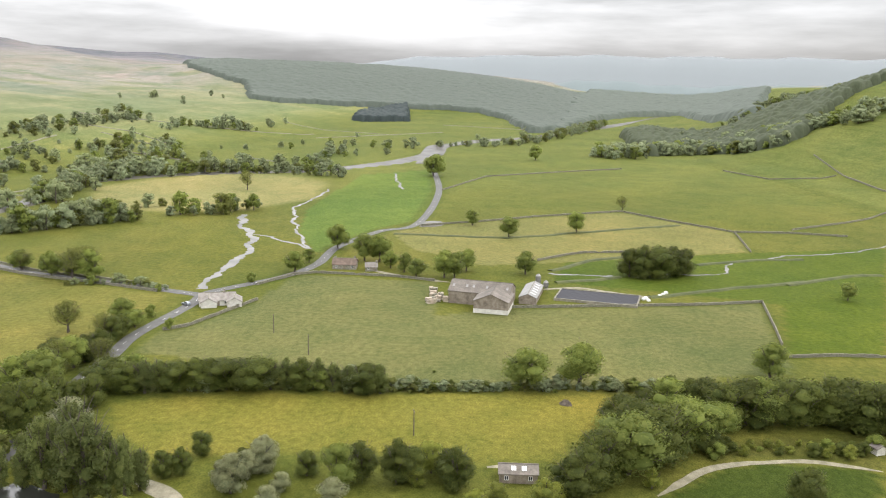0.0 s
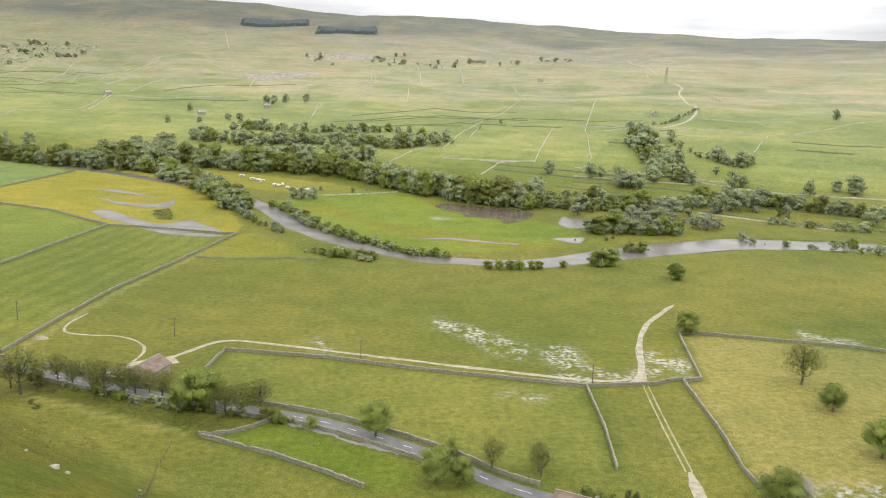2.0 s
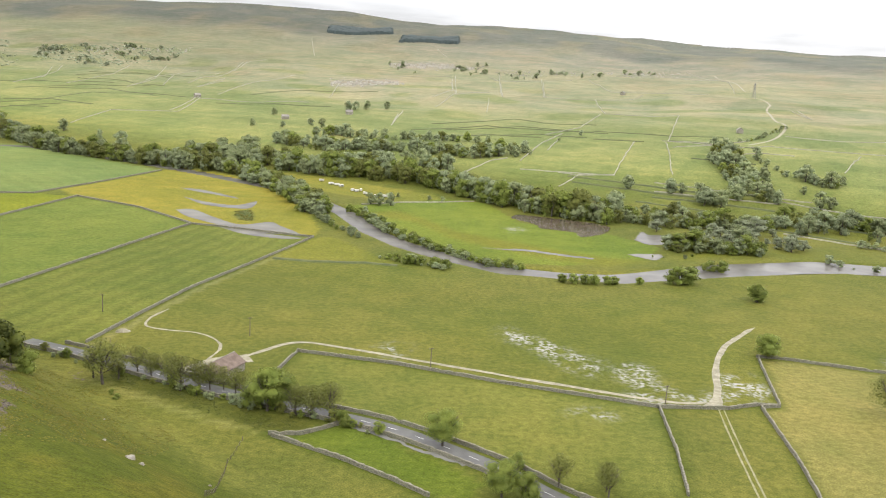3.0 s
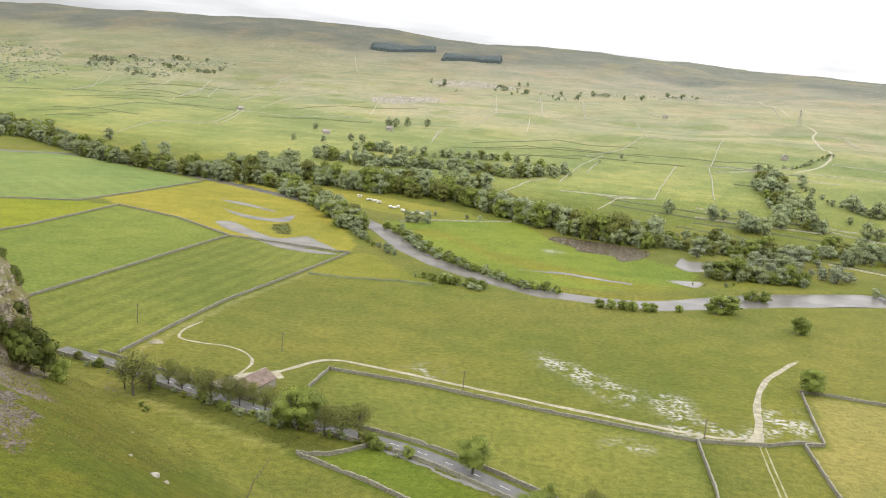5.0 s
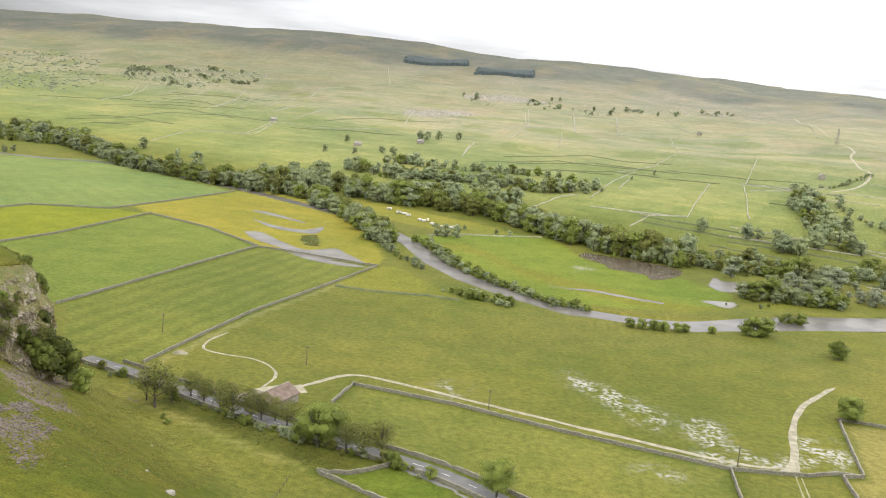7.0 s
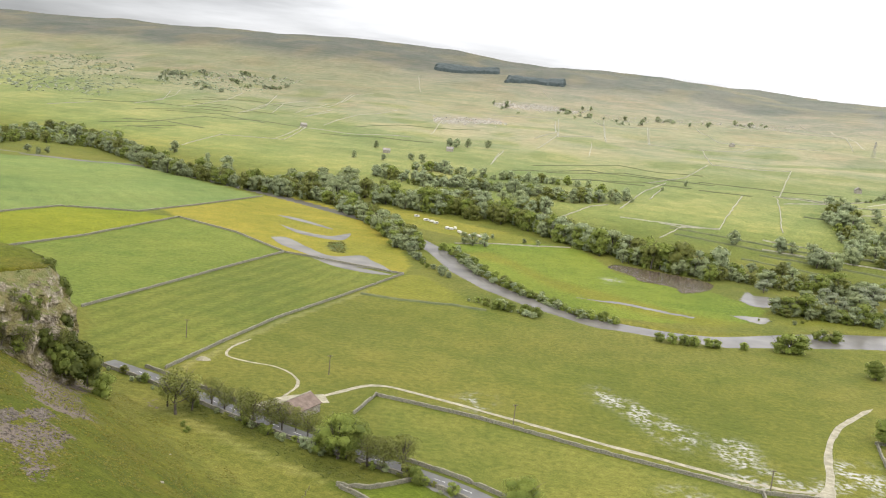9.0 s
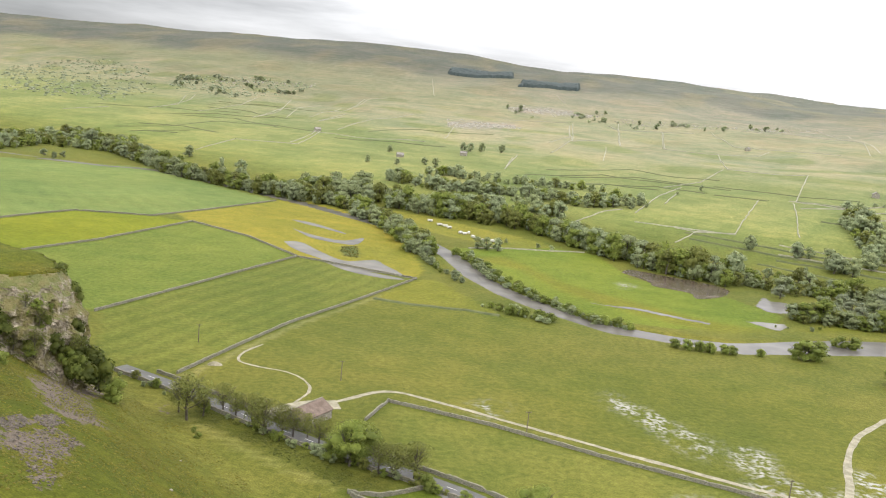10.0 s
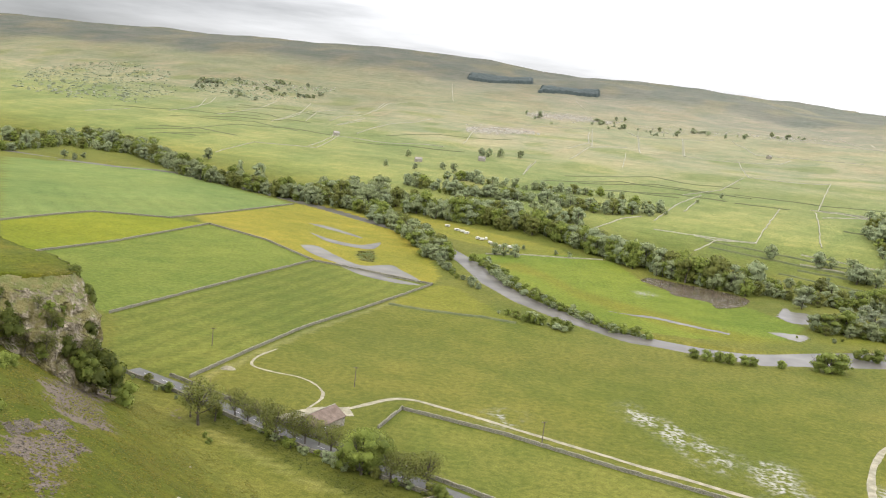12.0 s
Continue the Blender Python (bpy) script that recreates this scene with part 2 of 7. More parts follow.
WHITE = plain("white_paint", (0.74, 0.74, 0.72), 0.4)
CREAM = plain("cream_panel", (0.46, 0.45, 0.41), 0.5)
RUT = mottled("worn_grass_rut", (0.15, 0.145, 0.062), (0.24, 0.225, 0.12), 0.4, 0.95, 6, 0.3, 0.03)
RUBBER = plain("rubber", (0.03, 0.03, 0.03), 0.85)
CARPAINT = plain("grey_car_paint", (0.25, 0.27, 0.3), 0.3, 0.3)
REDPAINT = plain("red_paint", (0.42, 0.06, 0.04), 0.4)
LIMESTONE = mottled("limestone", (0.17, 0.15, 0.12), (0.34, 0.31, 0.26), 0.16, 0.92, 7, 0.9, 0.35)
HILLSTONE = mottled("weathered_wall_stone", (0.22, 0.212, 0.155), (0.345, 0.328, 0.25), 0.2, 0.92, 6, 0.6, 0.2)
PALESTONE = mottled("pale_limestone", (0.23, 0.215, 0.175), (0.37, 0.345, 0.29), 0.2, 0.92, 6, 0.6, 0.2)


def crag_rock():
    """Weathered limestone: beds, cracks, dark streaks and grass on the ledges."""
    mat, n, k, b = make("crag_rock", 0.93)
    coords = n.new("ShaderNodeTexCoord").outputs["Object"]
    m = n.new("ShaderNodeMapping")
    m.inputs["Scale"].default_value = (1.0, 1.0, 0.45)
    k.new(coords, m.inputs["Vector"])
    streak = grain(n, k, 0.5, 6.0, 0.32, 0.68, m.outputs["Vector"])
    crack = grain(n, k, 1.6, 5.0, 0.36, 0.6, coords)
    c = blend(n, k, streak, (0.19, 0.155, 0.11), (0.40, 0.345, 0.27))
    c = blend(n, k, 0.7, c, blend(n, k, crack, [0.5] * 3, [1.15] * 3), "MULTIPLY")
    geo, sep, up = n.new("ShaderNodeNewGeometry"), n.new("ShaderNodeSeparateXYZ"), n.new("ShaderNodeMapRange")
    k.new(geo.outputs["Normal"], sep.inputs[0])
    up.inputs["From Min"].default_value, up.inputs["From Max"].default_value = 0.25, 0.6
    k.new(sep.outputs["Z"], up.inputs["Value"])
    c = blend(n, k, up.outputs["Result"], c, (0.105, 0.112, 0.028))
    c = blend(n, k, grain(n, k, 0.22, 6.0, 0.47, 0.60, coords), c, (0.145, 0.125, 0.045))
    k.new(c, b.inputs["Base Color"])
    bumped(n, k, b, crack, 0.9, 0.4)
    return mat


CRAGROCK = crag_rock()
SCREE = mottled("scree", (0.066, 0.053, 0.041), (0.14, 0.115, 0.092), 0.6, 0.95, 5, 0.9, 0.2)
LEAF = leafy("leaf_green", (0.128, 0.163, 0.032), (0.22, 0.258, 0.056))
LEAF_DARK = leafy("leaf_dark", (0.060, 0.078, 0.016), (0.115, 0.132, 0.026))
LEAF_PALE = leafy("leaf_silver", (0.165, 0.178, 0.085), (0.265, 0.275, 0.15))
# greyer, paler leaf for distant trees: haze put into the colour
LEAF_HAZE_GREY = leafy("leaf_grey_green", (0.175, 0.208, 0.10), (0.285, 0.32, 0.16))
LEAF_LIME = leafy("leaf_lime", (0.15, 0.178, 0.03), (0.25, 0.265, 0.05))
LEAF_SPARSE = leafy("leaf_young", (0.108, 0.12, 0.028), (0.178, 0.19, 0.048))
# scrub and blue leaf are likewise lightened to stand in for distance haze
LEAF_HAZE_SCRUB = leafy("leaf_scrub", (0.20, 0.23, 0.14), (0.30, 0.33, 0.21))
LEAF_HAZE_BLUE = leafy("leaf_blue_green", (0.19, 0.23, 0.125), (0.295, 0.335, 0.185))
LEAF_ALDER = leafy("leaf_alder", (0.078, 0.098, 0.026), (0.145, 0.166, 0.048))
# far woods: distance haze is mixed into the leaf colour
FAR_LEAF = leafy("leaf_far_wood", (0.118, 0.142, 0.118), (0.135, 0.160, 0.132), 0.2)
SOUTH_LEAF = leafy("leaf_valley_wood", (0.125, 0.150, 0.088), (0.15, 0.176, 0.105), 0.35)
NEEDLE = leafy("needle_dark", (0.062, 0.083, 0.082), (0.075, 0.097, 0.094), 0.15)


# ---- land form ----
EDGE = [(-3200, 1900), (-1700, 1640), (-900, 1285), (-300, 940), (0, 795), (150, 725), (270, 675), (420, 590), (560, 505), (720, 425), (900, 365), (1250, 310), (1700, 260), (2300, -150), (3200, -900)]
FOOT = [(-900, 900), (-420, 560), (-230, 372), (-155, 290), (-100, 246), (-40, 198), (30, 140), (90, 70), (125, -10), (150, -100), (260, -220), (560, -270), (800, -250), (1000, -205), (1250, -280), (1700, -700), (3000, -1900)]
RIVER = [(-1500, 1330), (-1000, 1120), (-720, 985), (-567, 962), (-480, 978), (-343, 898), (-240, 822), (-125, 722), (-74, 628), (-48, 558), (-24, 517), (2, 488), (36, 460), (95, 454), (170, 496), (240, 523), (330, 516), (420, 470), (500, 388), (545, 350), (600, 345), (660, 368), (710, 358), (765, 315), (800, 260), (830, 190), (920, 125), (1020, 90), (1130, 92), (1240, 40), (1330, -40), (1600, -170), (2300, -470), (3200, -1200)]


CRAG = [(-420, 345), (-270, 312), (-196, 286), (-150, 262), (-138, 248), (-140, 235), (-152, 227), (-180, 218), (-260, 180), (-400, 150)]


def river_half(along):
    """Half the river's width, metre by metre from its upstream end."""
    return np.interp(along, [0, 1500, 1744, 1861, 1917, 2002, 2090, 2200, 2300, 2600, 3000], [9, 8, 7.5, 9.5, 10, 15, 17, 13, 11, 10, 14])


def reach(x, y, line):
    """Distance of points to a polyline, positive on its left side, and how far along it they lie."""
    best, side, along, gone = np.full(np.shape(x), 1e18), np.zeros(np.shape(x)), np.zeros(np.shape(x)), 0.0
    for (ax, ay), (bx, by) in zip(line, line[1:]):
        ux, uy = bx - ax, by - ay
        size = math.hypot(ux, uy)
        k = np.clip(((x - ax) * ux + (y - ay) * uy) / size**2, 0, 1)
        dx, dy = x - ax - k * ux, y - ay - k * uy
        d = dx * dx + dy * dy
        near = d < best
        best = np.where(near, d, best)
        side = np.where(near, ux * dy - uy * dx, side)
        along = np.where(near, gone + k * size, along)
        gone += size
    return np.sqrt(best) * np.where(side < 0, -1, 1), along


def waves(x, y, step, seed):
    """Smooth uneven ground between -1 and 1."""
    r = np.random.RandomState(seed)
    out = 0
    for k in range(6):
        a, p, s = r.uniform(0, 6.28), r.uniform(0, 6.28), step * r.uniform(0.6, 1.7)
        out = out + np.sin((x * math.cos(a) + y * math.sin(a)) / s * 6.28 + p + 0.7 * np.sin((y * math.cos(a) - x * math.sin(a)) / s * 4 + 2 * p))
    return out / 4.0


def ease(v, a, b):
    k = np.clip((v - a) / (b - a), 0, 1)
    return k * k * (3 - 2 * k)


def land(x, y):
    """Height of the ground."""
    x, y = np.asarray(x, float), np.asarray(y, float)
    up, along = reach(x, y, EDGE)
    crest = np.interp(along, [0, 500, 1500, 1913, 2455, 3000, 3469, 3889, 4400, 5047, 5230, 5450, 5750, 6160, 6700, 7138], [325, 322, 325, 333, 300, 285, 262, 223, 223, 230, 205, 165, 156, 126, 100, 20])
    pull = np.interp(along, [0, 1500, 2300, 3000, 3700, 4100, 6500], [1.75, 1.6, 1.25, 1.0, 1.1, 1.3, 1.2])
    rise = np.interp(up * pull, [0, 60, 150, 250, 450, 700, 1000, 1400, 2000, 2600, 4000], [0, 0.02, 0.065, 0.11, 0.18, 0.265, 0.37, 0.54, 0.83, 1.0, 1.0])
    hill = crest * rise
    hill = hill + 14 * ease(up, 20, 260) * ease(along, 3350, 3700) * (1 - ease(along, 4300, 4900))
    bearing, far = np.degrees(np.arctan2(x, y)), np.hypot(x, y)
    wooded = np.interp(bearing, [58, 66, 71, 78.6, 82, 85.6, 88, 92, 94, 96, 99], [40, 92, 104, 101, 93, 82, 72, 48, 28, 10, 0])
    hill = np.maximum(hill, wooded * ease(far, 1650, 2450))
    knoll = np.interp(bearing, [100.5, 103, 105, 106.5, 110, 114, 122, 130], [0, 10, 36, 50, 54, 56, 60, 0])
    hill = np.maximum(hill, knoll * ease(far, 1040, 1480))
    hill = hill + ease(up, 120, 500) * (waves(x, y, 420, 3) * 5 + waves(x, y, 150, 4) * 1.6)
    down, run = reach(x, y, FOOT)
    near = -down
    steep = np.interp(near, [0, 10, 25, 42, 60, 80, 130, 300, 900], [0, 2.5, 9.5, 22, 33, 42, 56, 80, 150])
    mild = np.interp(near, [0, 50, 130, 220, 330, 500, 900], [0, 6, 34, 72, 96, 108, 118])
    k = ease(run, 1420, 1700)
    slope = steep * (1 - k) + mild * k
    slope = slope + ease(near, 8, 60) * waves(x, y, 60, 5) * 0.8
    flat = waves(x, y, 130, 6) * 0.06 * ease(-up, -50, 60)
    bed, course = reach(x, y, RIVER)
    half = river_half(course)
    cut = 1.7 * (1 - ease(np.abs(bed), half - 2, half + 3)) * (up < 60)
    ledge, _ = reach(x, y, CRAG)
    top = np.interp(-ledge, [0, 8, 20, 60, 200], [43.0, 44.3, 45.2, 47, 51]) + waves(x, y, 25, 8) * 0.8
    ground = hill + np.maximum(slope, 0) + flat - cut
    return ground + (np.maximum(ground, top) - ground) * ease(-ledge, 0.5, 4)


# ---- building helpers ----
def part(name, bm, material, parent, label=""):
    """One bmesh, or (vertices, faces), as a mesh of its own under a thing."""
    me = bpy.data.meshes.new(name)
    if isinstance(bm, tuple):
        me.from_pydata(bm[0], [], bm[1])
    else:
        bm.to_mesh(me)
        bm.free()
    me.materials.append(material)
    ob = new(name, me)
    if parent is not None:
        ob.parent = parent
    if label:
        tagged(ob, label)
    return ob


def thing(name, m, label, category, group="", kind=""):
    ob = new(name)
    ob.empty_display_size = 0.5
    ob.matrix_world = m
    return tagged(ob, label, category, group, kind)


def box(bm, x0, y0, z0, x1, y1, z1, bevel=0.0):
    v = [bm.verts.new(p) for p in ((x0, y0, z0), (x1, y0, z0), (x1, y1, z0), (x0, y1, z0), (x0, y0, z1), (x1, y0, z1), (x1, y1, z1), (x0, y1, z1))]
    f = [bm.faces.new([v[i] for i in q]) for q in ((3, 2, 1, 0), (4, 5, 6, 7), (0, 1, 5, 4), (1, 2, 6, 5), (2, 3, 7, 6), (3, 0, 4, 7))]
    if bevel:
        edges = list({e for face in f for e in face.edges})
        bmesh.ops.bevel(bm, geom=edges, offset=bevel, segments=1, affect="EDGES")
    return v


def boxed(x0, y0, z0, x1, y1, z1, bevel=0.0):
    bm = bmesh.new()
    box(bm, x0, y0, z0, x1, y1, z1, bevel)
    return bm


def smooth_line(pts, step):
    """A rounded line through the points, with a point every step metres."""
    p = [np.array(q, float) for q in pts]
    p = [2 * p[0] - p[1]] + p + [2 * p[-1] - p[-2]]
    out = []
    for a, b, c, d in zip(p, p[1:], p[2:], p[3:]):
        n = max(1, int(np.linalg.norm(c - b) / step))
        for i in range(n):
            t = i / n
            out.append(0.5 * (2 * b + (c - a) * t + (2 * a - 5 * b + 4 * c - d) * t * t + (3 * b - a - 3 * c + d) * t**3))
    return np.array(out + [p[-2]])


def straight_line(pts, step):
    out = []
    for a, b in zip(pts, pts[1:]):
        n = max(1, int(math.hypot(b[0] - a[0], b[1] - a[1]) / step))
        out += [(a[0] + (b[0] - a[0]) * i / n, a[1] + (b[1] - a[1]) * i / n) for i in range(n)]
    return np.array(out + [pts[-1]], float)


def sides(line):
    d = np.gradient(line, axis=0)
    d /= np.maximum(np.linalg.norm(d, axis=1, keepdims=True), 1e-6)
    return np.stack([-d[:, 1], d[:, 0]], 1)


def ribbon(line, half, lift, uneven=0.0, seed=1, level=None, floor=-9.0):
    """A strip laid on the ground along a line: (vertices, faces)."""
    r = np.random.RandomState(seed)
    n = sides(line)
    half = np.broadcast_to(half, len(line))
    rows = []
    for k in (-1, -0.33, 0.33, 1):
        w = np.convolve(r.uniform(-uneven, uneven, len(line) + 4), np.ones(5) / 3.0, "valid") if abs(k) == 1 and uneven else 0
        p = line + n * (half * k + w)[:, None]
        z = np.full(len(line), level) if level is not None else np.maximum(land(p[:, 0], p[:, 1]), floor) + lift
        rows.append(np.c_[p, z])
    v = np.stack(rows, 1).reshape(-1, 3)
    f = [(4 * i + j + 4, 4 * i + j + 5, 4 * i + j + 1, 4 * i + j) for i in range(len(line) - 1) for j in range(3)]
    return v.tolist(), f


def inside(x, y, poly):
    hit = np.zeros(np.shape(x), bool)
    for (ax, ay), (bx, by) in zip(poly, poly[1:] + poly[:1]):
        if ay != by:
            hit ^= ((ay > y) != (by > y)) & (x < (bx - ax) * (y - ay) / (by - ay) + ax)
    return hit


def height(x, y):
    return float(land(x, y))


# ---- ground ----
LYNCHETS = {}
LYNCHETS['hayline'] = [(238, 230), (222, 184), (210, 150)]
LYNCHETS['e5'] = [(514, 65), (513, -5), (551, -71), (576, -119)]
LYNCHETS['e4'] = [(418, -142), (441, -179), (446, -199)]
LYNCHETS['e3'] = [(383, -70), (406, -114), (425, -152)]
LYNCHETS['e2'] = [(455, -107), (472, -139), (480, -169)]
LYNCHETS['e1'] = [(406, -29), (412, -47), (421, -62)]
LYNCHETS['e0'] = [(428, -26), (456, -48), (471, -71)]
# a low grassy ditch, stood in for by a raised bank
LYNCHETS['dyke'] = [(-92, 455), (-70, 452), (-43, 455), (-24, 453)]
LYNCHETS['w7'] = [(-344, 1476), (-275, 1584), (-137, 1610)]
LYNCHETS['w6'] = [(-961, 1638), (-794, 1650), (-648, 1657)]
LYNCHETS['w5'] = [(-381, 1396), (-321, 1378), (-190, 1370)]
LYNCHETS['w4'] = [(-732, 1568), (-630, 1586), (-504, 1475)]
LYNCHETS['w3'] = [(-748, 1785), (-618, 1801), (-522, 1764)]
LYNCHETS['w2'] = [(-741, 1714), (-637, 1687), (-530, 1611)]
LYNCHETS['w1'] = [(-708, 1338), (-619, 1369)]
LYNCHETS['w0'] = [(-759, 1379), (-674, 1405), (-635, 1520), (-537, 1510), (-440, 1462)]
LYNCHETS['a'] = [(-52, 1146), (51, 1198), (185, 1111)]
LYNCHETS['b'] = [(-25, 1205), (92, 1262), (201, 1174)]
LYNCHETS['c'] = [(-61, 1069), (49, 1115), (116, 1088)]
LYNCHETS['d'] = [(-742, 1425), (-654, 1416), (-567, 1357)]
LYNCHETS['e'] = [(-792, 1561), (-683, 1624), (-566, 1622)]
LYNCHETS['f'] = [(-691, 1348), (-626, 1337)]
LYNCHETS['g'] = [(-758, 1740), (-662, 1816), (-557, 1731)]
LYNCHETS['h'] = [(188, 777), (240, 754), (285, 730)]
LYNCHETS['i'] = [(279, 692), (374, 634), (402, 624)]
LYNCHETS['j'] = [(261, 659), (335, 585), (386, 566)]
LYNCHETS['k'] = [(445, 872), (484, 842), (520, 829)]
LYNCHETS['l'] = [(430, 831), (475, 802)]
LYNCHETS['m'] = [(187, 1127), (269, 1053), (330, 1036)]
LYNCHETS['n'] = [(175, 1047), (230, 1014)]
LYNCHETS['o'] = [(-5, 1159), (100, 1190), (201, 1092)]
LYNCHETS['p'] = [(261, 1016), (309, 974), (342, 956)]
LYNCHETS['q'] = [(121, 855), (220, 794), (283, 774)]
LYNCHETS['r'] = [(123, 832), (208, 780), (250, 766)]
LYNCHETS['s'] = [(171, 760), (237, 721)]
LYNCHETS['t'] = [(257, 904), (314, 871)]
LYNCHETS['u'] = [(10, 1103), (116, 1116), (169, 1058)]
GROVES = {}
GROVES['village_garden_trees'] = ((5, 10, 40), [(560, 540), (600, 500), (650, 476), (745, 460), (757, 482), (690, 514), (630, 532), (585, 556)])
GROVES['village_front_trees'] = ((7, 12, 24), [(501, 469), (560, 488), (521, 429), (524, 385), (586, 430), (602, 489)])
GROVES['village_back_trees'] = ((8, 13, 28), [(607, 572), (688, 606), (742, 580), (741, 526), (784, 509), (738, 477), (658, 511)])
GROVES['village_heart_wood'] = ((8, 14, 60), [(380, 557), (451, 658), (505, 683), (569, 684), (616, 668), (635, 615), (567, 533), (488, 481), (410, 489)])
GROVES['west_grove'] = ((7, 12, 44), [(843, 520), (983, 474), (1164, 447), (854, 328), (734, 455)])
GROVES['valley_grove'] = ((7, 12, 70), [(952, 459), (1034, 333), (1298, 223), (1097, 115), (912, 94), (790, 382)])
GROVES['west_meadow_trees'] = ((9, 15, 14), [(605, 376), (498, 311), (513, 286), (645, 331), (753, 343), (803, 326), (780, 322), (724, 350), (629, 332), (621, 355)])
GROVES['slope_grove'] = ((8, 13, 10), [(871, 544), (941, 551), (973, 509), (911, 482), (839, 516)])
GROVES['slope_row'] = ((8, 12, 12), [(1016, 547), (1281, 576), (1132, 507), (970, 515)])
GROVES['valley_side_grove'] = ((8, 13, 23), [(811, 498), (927, 437), (881, 395), (763, 461)])
GROVES['east_grove'] = ((8, 13, 6), [(986, 425), (1071, 418), (944, 366), (899, 386)])
GROVES['meadow_grove'] = ((8, 14, 17), [(805, 371), (837, 322), (756, 290), (709, 325)])
GROVES['river_wood'] = ((9, 14, 20), [(714, 412), (845, 390), (709, 325), (577, 326)])
GROVES['village_wood'] = ((7, 13, 29), [(587, 669), (656, 625), (619, 558), (605, 545), (494, 561)])
GROVES['upper_village_trees'] = ((8, 13, 12), [(653, 558), (737, 554), (817, 538), (792, 479), (742, 466), (649, 540)])
GROVES['lower_village_trees'] = ((7, 12, 13), [(595, 494), (668, 467), (581, 394), (504, 401)])
GROVES['quarry_trees'] = ((7, 12, 20), [(949, 834), (992, 812), (925, 723), (831, 652), (822, 717)])
GROVES['bank_trees'] = ((7, 13, 26), [(196, 741), (301, 697), (329, 629), (304, 601), (194, 649), (179, 695)])
GROVES['oxbow_scrub'] = ((7, 13, 30), [(164, 684), (250, 642), (255, 593), (247, 546), (194, 538), (145, 557)])
GROVES['knoll_bushes'] = ((3, 7, 26), [(633, 954), (651, 927), (548, 718), (531, 678), (497, 728), (541, 803)])
GROVES['scar_trees'] = ((5, 10, 110), [(-970, 2005), (-1028, 2159), (-950, 2160), (-789, 2228), (-660, 2216), (-666, 2076), (-733, 1895), (-778, 1842), (-865, 1944), (-917, 1933)])
GROVES['scar_bushes'] = ((3, 8, 80), [(-177, 2029), (72, 2141), (315, 2005), (506, 2110), (448, 1957), (183, 1869), (-116, 1930)])
GROVES['south_wood'] = ((10, 16, 230), [(997, -100), (962, -153), (1031, -262), (961, -310), (992, -349), (933, -395), (980, -413), (2182, -758), (1599, -440), (1272, -248), (1081, -164)])
GROVES['far_left_trees'] = ((9, 16, 16), [(-792, 1100), (-776, 1133), (-785, 1216), (-828, 1278), (-860, 1198)])
GROVES['left_corner_trees'] = ((9, 16, 34), [(-692, 1146), (-644, 1161), (-551, 1099), (-563, 1138), (-676, 1233), (-753, 1252)])
GROVES['field_end_trees'] = ((6, 10, 6), [(-676, 937), (-606, 977), (-588, 1022), (-678, 992)])
ROADS = {}
ROADS['main'] = [(-148, 293), (-122, 282), (-87, 264), (-56, 250), (-25, 239), (-7, 230), (18, 211), (41, 189), (103, 154), (117, 149), (139, 139), (167, 130), (189, 124), (221, 129), (251, 132), (276, 133), (299, 135), (340, 130), (360, 130), (370, 124), (397, 104), (426, 94), (471, 92), (521, 76), (555, 55), (703, 54), (864, 73), (928, 76)]
ROADS['bridge'] = [(358, 130), (361, 141), (373, 179), (388, 231), (423, 293), (462, 344), (514, 413)]
TRACKS = {}
TRACKS['lodge'] = [(205, -1), (206, -7), (206, -13)]
TRACKS['hill_top'] = [(540, 1603), (554, 1674), (577, 1797), (598, 2004)]
TRACKS['hill'] = [(339, 976), (385, 1024), (430, 1106), (441, 1146), (443, 1183), (489, 1342), (517, 1408), (528, 1476), (519, 1501)]
TRACKS['loop'] = [(-113, 344), (-116, 331), (-114, 319), (-104, 315), (-94, 314), (-84, 307), (-79, 297), (-80, 281)]
TRACKS['farm'] = [(-70, 283), (-67, 291), (-54, 308), (-37, 306), (6, 291), (44, 278), (77, 268), (93, 269)]
TRACKS['north'] = [(91, 264), (95, 272), (100, 289), (108, 315), (121, 341), (141, 368)]
TRACKS['ruts'] = [(94, 266), (90, 239), (87, 216), (85, 200)]
TRACKS['south'] = [(85, 200), (82, 184), (77, 168)]
TRACKS['drive'] = [(83, 176), (94, 171), (102, 168)]
TRACKS['garden'] = [(194, -43), (210, -58), (216, -74), (218, -89), (214, -104)]
TRACKS['carpark'] = [(189, 86), (185, 80), (180, 73), (173, 67)]
TRACKS['yard'] = [(418, 65), (409, 51), (402, 36), (398, 22)]
TRACKS['lane'] = [(390, -19), (396, -38), (390, -53), (384, -70), (389, -84)]
WALLS = {}
WALLS['A'] = [(-127, 294), (-122, 333), (-115, 381), (-98, 448), (-81, 522)]
WALLS['C'] = [(-163, 543), (-140, 538), (-90, 523), (-81, 522)]
WALLS['G'] = [(-54, 277), (-51, 298), (-15, 290), (25, 276), (73, 262), (96, 264), (107, 269), (115, 269)]
WALLS['H'] = [(73, 262), (70, 228), (66, 201)]
WALLS['I'] = [(108, 267), (104, 226), (100, 200), (100, 185)]
WALLS['J'] = [(126, 321), (115, 269), (108, 267)]
WALLS['K'] = [(126, 323), (134, 323), (194, 305), (253, 271)]
WALLS['L'] = [(253, 271), (272, 328), (301, 412)]
WALLS['M'] = [(301, 412), (339, 382), (376, 347), (359, 312), (351, 288)]
WALLS['N'] = [(351, 288), (373, 283), (405, 274)]
WALLS['O'] = [(-46, 224), (-37, 225), (-27, 234)]
